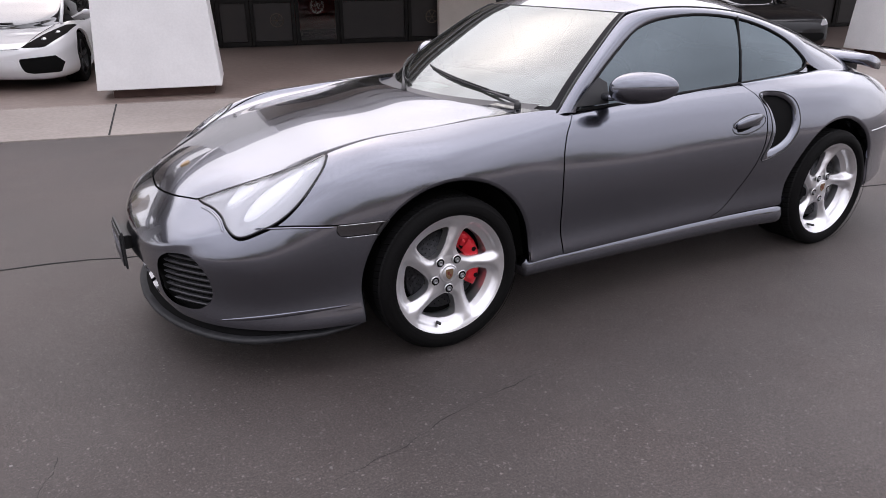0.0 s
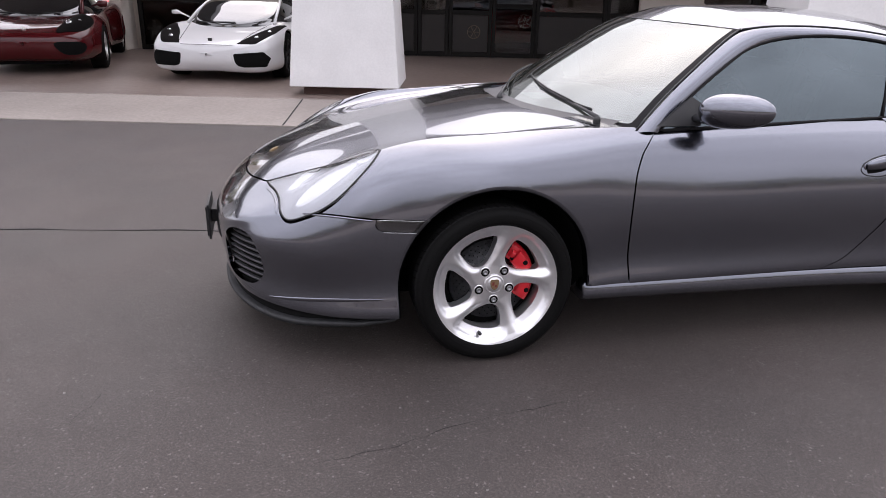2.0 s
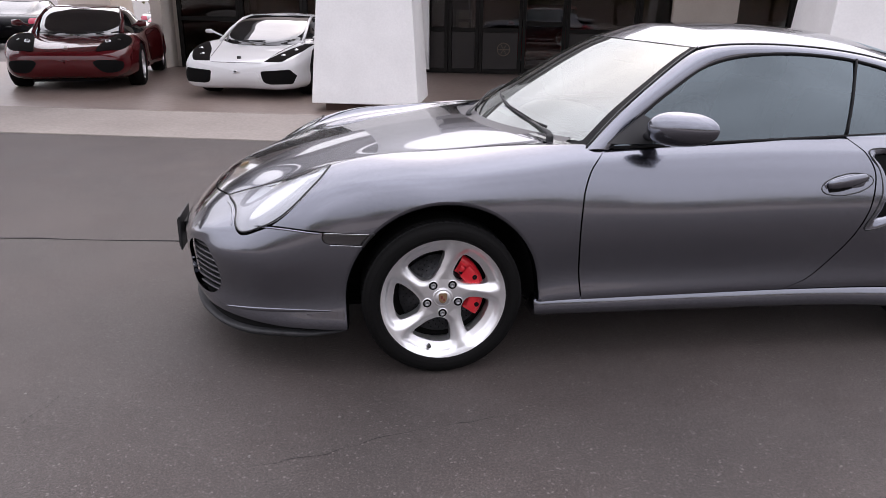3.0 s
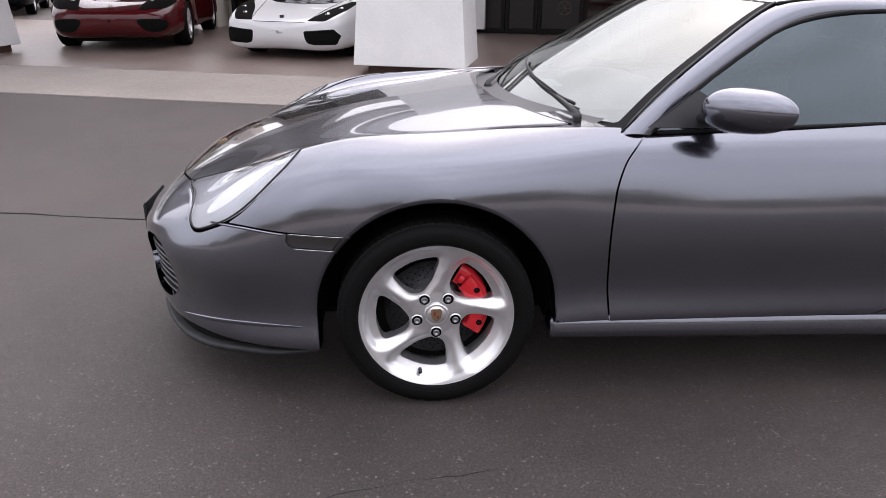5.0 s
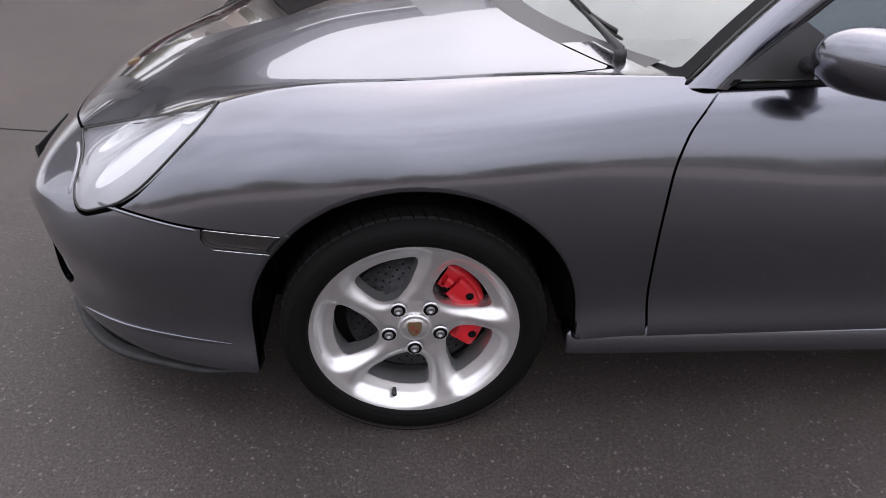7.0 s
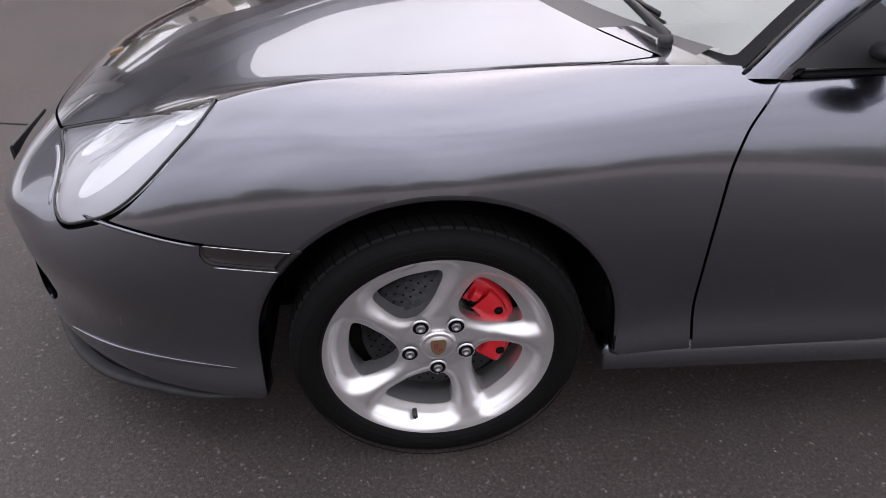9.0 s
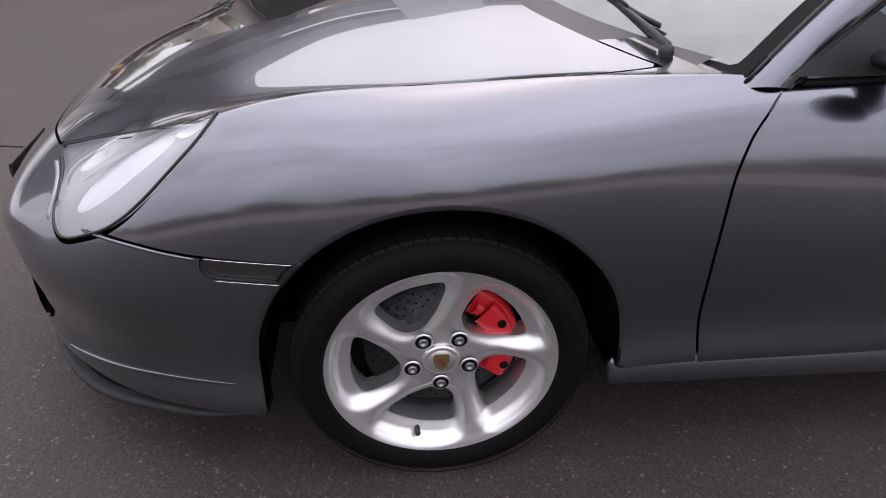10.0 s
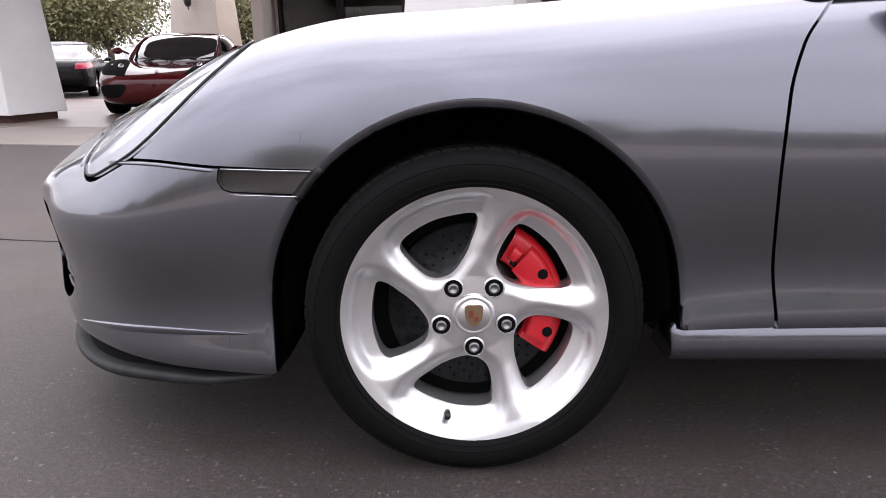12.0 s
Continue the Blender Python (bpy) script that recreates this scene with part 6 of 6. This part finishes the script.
def facing_out(u, v, turn=0.0):
    return FACADE @ pose(u, v, 0.012, 0, 0, 90 + turn)


# deep red mid-engined coupe
LAMP_DARK = shader("dark_lamp_pod", (0.006, 0.005, 0.005), 0.85, spec=0.05)
ST = (0, 0.04, 0.14, 0.35, 0.65, 0.96, 1.3, 1.9, 2.6, 3.3, 3.9, 4.3, 4.44, 4.48)
Z = lambda *v: v
RED_LINES = (
    ((0,) * 14, Z(.42, .30, .20, .16, .15, .15, .15, .15, .15, .15, .17, .25, .38, .55)),
    (Z(0, .42, .62, .72, .80, .86, .83, .80, .82, .87, .84, .76, .6, 0), Z(.42, .32, .22, .19, .18, .18, .18, .18, .18, .18, .2, .28, .4, .55)),
    (Z(0, .52, .72, .82, .90, .95, .91, .88, .91, .96, .93, .85, .7, 0), Z(.44, .43, .45, .48, .52, .55, .55, .55, .55, .58, .58, .55, .55, .55)),
    (Z(0, .46, .66, .76, .83, .87, .85, .84, .87, .90, .87, .80, .65, 0), Z(.44, .50, .54, .62, .70, .745, .745, .75, .80, .84, .82, .76, .68, .55)),
    (Z(0, .36, .52, .60, .66, .70, .70, .72, .75, .76, .73, .66, .5, 0), Z(.44, .53, .58, .67, .755, .80, .80, .81, .86, .90, .88, .82, .72, .55)),
    (Z(0, .20, .30, .36, .40, .42, .45, .50, .50, .50, .48, .42, .3, 0), Z(.44, .545, .59, .65, .70, .735, .78, .82, .88, .92, .90, .84, .74, .55)),
    ((0,) * 14, Z(.44, .55, .595, .645, .69, .73, .785, .83, .89, .93, .91, .85, .75, .55)),
)
RED_CABIN = ((1.05, 1.12, 1.35, 1.65, 2.0, 2.3, 2.7, 3.2, 3.6, 3.8), (
    ((0, .40, .66, .72, .73, .73, .72, .66, .5, 0), (.74, .74, .74, .76, .78, .80, .82, .85, .88, .88)),
    ((0, .38, .62, .67, .67, .66, .64, .58, .4, 0), (.76, .80, .86, .93, .97, .98, .97, .95, .92, .88)),
    ((0, .33, .52, .55, .54, .53, .51, .45, .3, 0), (.76, .82, .94, 1.08, 1.15, 1.16, 1.13, 1.03, .94, .88)),
    ((0, .17, .28, .30, .30, .30, .28, .25, .15, 0), (.76, .83, .96, 1.12, 1.19, 1.20, 1.165, 1.06, .95, .88)),
    ((0,) * 10, (.76, .835, .965, 1.125, 1.20, 1.21, 1.17, 1.065, .955, .88)),
))
ROOF_RED = smooth_curve([(1.86, -0.1), (1.88, 0.3), (1.96, 0.52), (2.2, 0.56), (2.7, 0.54), (3.2, 0.50), (3.6, 0.4), (3.7, 0.0), (3.7, -0.1)], 4)
red_car, V, F, CV, CF = parked_car("sports_car", "deep red mid-engined sports coupe facing out of the forecourt", facing_out(-6.55, 7.45, 20) @ Matrix.Diagonal((1.1, 1.12, 1.08, 1)), DEEP_RED, 4.48, ST, RED_LINES, RED_CABIN, (0.96, 3.56), 0.325, 0.90, "cars under the canopy", ROOF_RED)
front = lambda P: P[:, 0] < 0.6
patch("air_intake", V, F, smooth_curve([(0.36, 0.44), (0.60, 0.45), (0.74, 0.42), (0.72, 0.31), (0.60, 0.27), (0.46, 0.29)], 5), MATT, red_car, "black bumper air intake", 0.003, near=front)
patch("headlamp", V, F, smooth_curve([(0.40, 0.575), (0.55, 0.58), (0.72, 0.59), (0.82, 0.66), (0.79, 0.75), (0.64, 0.79), (0.48, 0.71)], 5), LAMP_DARK, red_car, "clear teardrop headlamp", 0.006, near=lambda P: P[:, 0] < 1.0)
for s in (-1, 1):
    for y, x in ((0.53, 0.42), (0.66, 0.50)):
        part("lamp_unit", lathe_mesh("lamp_unit", [(0.040, 0.0), (0.036, 0.010), (0.020, 0.016), (0.0005, 0.019)], STEEL, "z", 20), red_car, "", pose(x, s * y, 0.70, 0, -50, 0))
    part("pillar_trim", tube_mesh("pillar_trim", [(1.16, s * 0.62, 0.80), (1.45, s * 0.60, 0.98), (1.75, s * 0.55, 1.115), (1.95, s * 0.51, 1.165)], 0.028, DEEP_RED, 8), red_car)
    part("door_mirror", tube_mesh("door_mirror", [(1.42, s * 0.72, 0.88), (1.40, s * 0.80, 0.92), (1.39, s * 0.85, 0.93), (1.40, s * 0.95, 0.93)], [0.014, 0.018, 0.055, 0.045], DEEP_RED, 10), red_car, "red door mirror")
part("bumper_seam", tube_mesh("bumper_seam", [(0.06 + 0.30 * (abs(y) / 0.84) ** 3, y, 0.515) for y in np.linspace(-0.80, 0.80, 24)], 0.004, BLACK, 6), red_car)
part("badge", box_mesh("badge", 0.20, -0.022, 0.606, 0.225, 0.022, 0.64, PAPER, 0.002), red_car, "small pale badge")
for s in (-1, 1):
    part("wiper", tube_mesh("wiper", [(1.06, s * 0.28 - 0.1, 0.80), (1.10, s * 0.28 + 0.25, 0.80)], 0.010, BLACK, 6), red_car)

# white wedge-shaped supercar
WHITE_LINES = (
    ((0,) * 14, Z(.38, .24, .15, .13, .13, .13, .13, .13, .13, .13, .15, .22, .36, .5)),
    (Z(0, .50, .72, .80, .84, .86, .84, .82, .86, .90, .86, .76, .6, 0), Z(.38, .26, .16, .15, .15, .15, .15, .15, .15, .15, .18, .26, .38, .5)),
    (Z(0, .58, .80, .88, .92, .94, .91, .90, .93, .95, .92, .84, .7, 0), Z(.40, .40, .42, .44, .48, .52, .52, .52, .56, .60, .60, .56, .52, .5)),
    (Z(0, .53, .75, .84, .88, .90, .87, .86, .90, .92, .88, .80, .65, 0), Z(.40, .47, .52, .58, .64, .69, .72, .74, .80, .84, .82, .76, .66, .5)),
    (Z(0, .48, .68, .76, .79, .79, .75, .74, .78, .80, .76, .68, .5, 0), Z(.40, .49, .55, .62, .70, .75, .775, .80, .86, .89, .87, .80, .70, .5)),
    (Z(0, .28, .40, .46, .48, .49, .50, .52, .54, .54, .5, .44, .3, 0), Z(.40, .50, .55, .605, .665, .71, .765, .82, .88, .91, .89, .82, .72, .5)),
    ((0,) * 14, Z(.40, .505, .55, .60, .655, .70, .76, .82, .88, .915, .90, .83, .73, .5)),
)
WHITE_CABIN = ((0.92, 1.0, 1.25, 1.6, 2.0, 2.35, 2.8, 3.3, 3.6, 3.75), (
    ((0, .44, .70, .74, .75, .75, .74, .68, .5, 0), (.70, .70, .71, .73, .75, .77, .80, .84, .86, .86)),
    ((0, .42, .65, .68, .67, .66, .64, .58, .4, 0), (.72, .76, .83, .91, .95, .96, .95, .93, .90, .86)),
    ((0, .37, .55, .56, .53, .52, .50, .44, .3, 0), (.72, .79, .91, 1.05, 1.115, 1.12, 1.09, 1.0, .92, .86)),
    ((0, .19, .29, .30, .29, .29, .27, .25, .15, 0), (.72, .80, .93, 1.08, 1.145, 1.15, 1.115, 1.02, .93, .86)),
    ((0,) * 10, (.72, .803, .935, 1.085, 1.155, 1.163, 1.125, 1.03, .935, .86)),
))
ROOF_WHITE = smooth_curve([(1.92, -0.1), (1.94, 0.3), (2.0, 0.50), (2.3, 0.53), (2.8, 0.51), (3.2, 0.47), (3.5, 0.4), (3.6, 0.0), (3.6, -0.1)], 4)
white_car, V, F, CV, CF = parked_car("sports_car", "white wedge-shaped supercar facing out of the forecourt", facing_out(-3.70, 7.18, -3) @ Matrix.Diagonal((1.04, 1.05, 1.04, 1)), PEARL_WHITE, 4.3, tuple(x * 4.3 / 4.48 for x in ST), WHITE_LINES, WHITE_CABIN, (0.92, 3.48), 0.325, 0.885, "cars under the canopy", ROOF_WHITE, shader("dark_alloy", (0.03, 0.03, 0.032), 0.4, 0.5))
patch("air_intake", V, F, [(0.37, 0.40), (0.77, 0.43), (0.845, 0.34), (0.80, 0.225), (0.42, 0.215), (0.385, 0.30)], MATT, white_car, "large black angular air intake", 0.003, near=front)
patch("headlamp", V, F, [(0.40, 0.528), (0.66, 0.528), (0.84, 0.66), (0.87, 0.745), (0.76, 0.745), (0.58, 0.66)], LAMP_DARK, white_car, "dark slanted headlamp", 0.004, near=lambda P: P[:, 0] < 1.0)
for s in (-1, 1):
    for y, z, x in ((0.62, 0.60, 0.30), (0.74, 0.665, 0.52)):
        part("lamp_unit", lathe_mesh("lamp_unit", [(0.036, 0.0), (0.032, 0.010), (0.016, 0.016), (0.0005, 0.018)], STEEL, "z", 20), white_car, "", pose(x, s * y, z, 0, -55, 0))
    part("pillar_trim", tube_mesh("pillar_trim", [(1.02, s * 0.66, 0.76), (1.35, s * 0.62, 0.93), (1.70, s * 0.56, 1.08), (1.98, s * 0.51, 1.125)], 0.022, PEARL_WHITE, 8), white_car)
    part("door_mirror", tube_mesh("door_mirror", [(1.28, s * 0.74, 0.82), (1.27, s * 0.88, 0.88), (1.26, s * 0.92, 0.89), (1.27, s * 1.00, 0.89)], [0.012, 0.016, 0.036, 0.028], PEARL_WHITE, 10), white_car, "white door mirror")
    part("bonnet_seam", tube_mesh("bonnet_seam", [(0.16, s * 0.44, 0.56), (0.5, s * 0.50, 0.652), (0.95, s * 0.60, 0.745)], 0.004, BLACK, 6), white_car)
patch("plate_panel", V, F, [(-0.33, 0.245), (0.33, 0.245), (0.35, 0.385), (-0.35, 0.385)], PEARL_WHITE, white_car, "plain white panel between the intakes", 0.006, near=front, both=False)
part("bumper_seam", tube_mesh("bumper_seam", [(0.03 + 0.08 * (abs(y) / 0.5) ** 3, y, 0.515) for y in np.linspace(-0.44, 0.44, 16)], 0.004, BLACK, 6), white_car)
part("badge", box_mesh("badge", 0.155, -0.028, 0.548, 0.185, 0.028, 0.595, BLACK, 0.004), white_car, "small black badge")
part("wiper", tube_mesh("wiper", [(0.93, -0.1, 0.775), (0.98, 0.45, 0.77)], 0.010, BLACK, 6), white_car)

# everyday saloons further off, and the silver roadster by the far pillar
CAR_LINES = (
    ((0,) * 14, Z(.5, .34, .22, .18, .18, .18, .18, .18, .18, .18, .2, .28, .4, .6)),
    (Z(0, .42, .62, .72, .80, .83, .83, .83, .83, .83, .80, .72, .6, 0), Z(.5, .36, .25, .22, .22, .22, .22, .22, .22, .22, .24, .3, .42, .6)),
    (Z(0, .50, .70, .80, .88, .90, .90, .90, .90, .90, .88, .80, .7, 0), Z(.5, .50, .52, .55, .58, .60, .62, .63, .64, .65, .65, .63, .62, .6)),
    (Z(0, .46, .65, .75, .82, .84, .84, .84, .84, .84, .82, .75, .62, 0), Z(.5, .60, .66, .72, .78, .82, .86, .88, .90, .91, .90, .86, .78, .6)),
    (Z(0, .38, .55, .64, .70, .72, .73, .74, .74, .73, .70, .63, .5, 0), Z(.5, .64, .71, .77, .83, .87, .90, .92, .94, .95, .94, .90, .82, .6)),
    (Z(0, .22, .33, .38, .42, .43, .44, .45, .45, .44, .42, .38, .3, 0), Z(.5, .66, .73, .79, .85, .89, .92, .93, .95, .96, .95, .91, .83, .6)),
    ((0,) * 14, Z(.5, .665, .735, .795, .855, .895, .925, .935, .955, .965, .955, .915, .835, .6)),
)
CAR_CABIN = ((1.05, 1.15, 1.4, 1.75, 2.2, 2.7, 3.2, 3.6, 3.9, 4.05), (
    ((0, .44, .70, .74, .75, .75, .74, .68, .5, 0), (.86, .86, .86, .87, .88, .89, .90, .92, .92, .92)),
    ((0, .42, .66, .69, .69, .69, .67, .60, .4, 0), (.88, .92, 1.0, 1.10, 1.14, 1.14, 1.12, 1.06, .98, .92)),
    ((0, .36, .56, .58, .58, .57, .55, .48, .3, 0), (.88, .95, 1.10, 1.29, 1.37, 1.37, 1.32, 1.17, 1.0, .92)),
    ((0, .18, .29, .30, .30, .30, .29, .25, .15, 0), (.88, .96, 1.12, 1.33, 1.41, 1.41, 1.35, 1.19, 1.01, .92)),
    ((0,) * 10, (.88, .963, 1.125, 1.335, 1.415, 1.415, 1.355, 1.195, 1.015, .92)),
))
ROOF_CAR = smooth_curve([(1.95, -0.1), (1.97, 0.3), (2.05, 0.54), (2.4, 0.585), (2.9, 0.57), (3.25, 0.5), (3.35, 0.0), (3.35, -0.1)], 4)


def saloon(label, at, paint, low=1.0):
    car, V, F, CV, CF = parked_car("parked_car", label, at @ Matrix.Diagonal((1, 1, low, 1)), paint, 4.48, ST, CAR_LINES, CAR_CABIN, (0.9, 3.55), 0.32, 0.84, "cars in the yard", ROOF_CAR)
    patch("tail_lamp", V, F, [(0.50, 0.70), (0.86, 0.72), (0.86, 0.86), (0.55, 0.85)], shader("tail_lens", (0.5, 0.05, 0.09), 0.15, 0, 0.6), car, "red tail lamp", near=lambda P: P[:, 0] > 3.7)
    patch("headlamp", V, F, smooth_curve([(0.45, 0.60), (0.74, 0.63), (0.82, 0.72), (0.66, 0.73), (0.5, 0.68)], 4), CHROME, car, "clear headlamp", near=lambda P: P[:, 0] < 0.8)
    patch("grille", V, F, smooth_curve([(-0.4, 0.34), (0.4, 0.34), (0.5, 0.48), (-0.5, 0.48)], 4), MATT, car, "black grille", near=lambda P: P[:, 0] < 0.5, both=False)
    part("rear_plate", box_mesh("rear_plate", 4.445, -0.2, 0.55, 4.475, 0.2, 0.67, PAPER, 0.004), car)
    for s in (-1, 1):
        part("door_mirror", tube_mesh("door_mirror", [(1.45, s * 0.80, 0.92), (1.44, s * 0.90, 0.96), (1.44, s * 1.0, 0.96)], [0.02, 0.055, 0.05], paint, 10), car)
        part("roof_edge", tube_mesh("roof_edge", [(1.2, s * 0.68, 0.94), (1.6, s * 0.64, 1.15), (2.0, s * 0.60, 1.33), (2.6, s * 0.59, 1.37), (3.1, s * 0.57, 1.31), (3.6, s * 0.60, 1.02)], 0.024, paint, 8), car)
    return car


saloon("black saloon parked in the yard, tail towards the forecourt", FACADE @ pose(-16.0, 16.9, 0, 0, 0, -58), CAR_BLACK)
saloon("black saloon parked in the yard behind another", FACADE @ pose(-15.8, 21.2, 0, 0, 0, -70), CAR_BLACK)
saloon("dark silver saloon in the yard beyond the pillars", FACADE @ pose(-13.4, 27.5, 0, 0, 0, -80), CAR_SILVER)
saloon("pale silver saloon in the yard beyond the pillars", FACADE @ pose(-10.2, 26.0, 0, 0, 0, -84), CAR_SILVER)
saloon("bright red saloon in the yard beyond the pillars", FACADE @ pose(-9.2, 20.6, 0, 0, 0, -86), BRIGHT_RED)
saloon("low black car parked beside the far pillar", facing_out(7.9, 6.5, 4), CAR_BLACK, 0.92)
saloon("bright red car standing inside the dim showroom", FACADE @ pose(1.2, 17.3, 0.014, 0, 0, -90), BRIGHT_RED)

# ---- distance: trees and sheds ----


def tree(at, height, spread, seed, label):
    rt = np.random.RandomState(seed)
    t = thing("tree", label, "tree", at, "trees round the yard")
    trunk_pts = [(0.05 * math.sin(k), 0.05 * math.cos(2 * k), height * 0.55 * k / 5) for k in range(6)]
    trunk = part("trunk", tube_mesh("trunk", trunk_pts, [0.24, 0.18, 0.16, 0.14, 0.12, 0.09], BARK, 10), t)
    tips = []
    for k in range(9):
        a, h0 = rt.uniform(0, 2 * math.pi), height * rt.uniform(0.25, 0.5)
        r, h1 = spread * rt.uniform(0.4, 0.85), height * rt.uniform(0.55, 0.92)
        mid = (r * 0.45 * math.cos(a), r * 0.45 * math.sin(a), (h0 + h1) / 2 + 0.2)
        tip = (r * math.cos(a), r * math.sin(a), h1)
        part("limb", tube_mesh("limb", [(0, 0, h0), mid, tip], [0.10, 0.06, 0.02], BARK, 6), trunk)
        tips += [tip, mid]
    tips.append((0, 0, height * 0.9))
    n = 13000
    c = np.array(tips)[rt.randint(0, len(tips), n)] + rt.normal(0, 1, (n, 3)) * (spread * 0.26, spread * 0.26, height * 0.10)
    d = rt.normal(0, 1, (n, 3))
    d /= np.linalg.norm(d, axis=1)[:, None]
    e = np.cross(d, rt.normal(0, 1, (n, 3)))
    e /= np.linalg.norm(e, axis=1)[:, None]
    sz = rt.uniform(0.06, 0.13, n)[:, None]
    V = np.stack([c - d * sz, c + e * sz * 0.55, c + d * sz, c - e * sz * 0.55], 1).reshape(-1, 3)
    part("crown", mesh_of("crown", V, [(4 * i, 4 * i + 1, 4 * i + 2, 4 * i + 3) for i in range(n)], LEAF, False), t)
    return t


first_tree = tree(FACADE @ pose(-24, 28, 0), 5.2, 4.2, 5, "leafy olive-green tree behind the parked cars")
for u, v, turn in ((-29, 30, 70), (-21.5, 36, 140), (-30, 24, 210), (-38, 42, 300)):
    copy_thing(first_tree, FACADE @ pose(u, v, 0, 0, 0, turn))
for k in range(22):
    copy_thing(first_tree, FACADE @ pose(-66 + 6.1 * k + 1.7 * math.sin(k * 2.3), -34 - 3.0 * math.cos(k * 1.7), 0, 0, 0, 47 * k) @ Matrix.Scale(0.82 + 0.42 * math.sin(k * 3.1) * math.cos(k * 0.7), 4))
shed = thing("shed", "long white flat-roofed shed beyond the yard", "building", FACADE @ pose(-14, 44, 0))
part("wall", box_mesh("wall", -9, 0, 0, 12, 8, 3.4, STUCCO, 0.02), shed)
part("roof", box_mesh("roof", -9.3, -0.4, 3.41, 12.3, 8.3, 3.75, shader("pale_roof", (0.6, 0.6, 0.6), 0.7), 0.02), shed)
for k in range(6):
    part("door", box_mesh("door", -8 + 3.3 * k, -0.03, 0.05, -5.6 + 3.3 * k, 0.05, 2.6, shader("shed_door", (0.35, 0.33, 0.30), 0.7), 0.01), shed)
# unseen block, added to give the paint's reflections a skyline
hall = thing("low_building", "long low unseen building added as the reflected skyline", "building", FACADE @ pose(0, -42, 0))
part("wall", box_mesh("wall", -160, -10, 0, 160, 0, 2.9, HALL, 0.02), hall)
part("roof", box_mesh("roof", -160.4, -10.4, 2.91, 160.4, 0.4, 3.2, HALL, 0.02), hall)
lamp_post = thing("street_lamp", "tall grey street lamp across the road", "street lamp", FACADE @ pose(-9, -30, 0), "street lamps")
part("pole", tube_mesh("pole", [(0, 0, 0), (0, 0, 4), (0, 0, 8)], [0.11, 0.09, 0.06], BEAM, 10), lamp_post)
part("arm", tube_mesh("arm", [(-1.4, 0, 8.05), (0, 0, 8.0), (1.4, 0, 8.05)], 0.05, BEAM, 8), lamp_post)
for x in (-1.4, 1.4):
    part("lamp_head", box_mesh("lamp_head", x - 0.35, -0.15, 8.02, x + 0.35, 0.15, 8.16, BEAM, 0.03), lamp_post)
for u, v in ((3, -30), (15, -30), (-21, -30)):
    copy_thing(lamp_post, FACADE @ pose(u, v, 0))
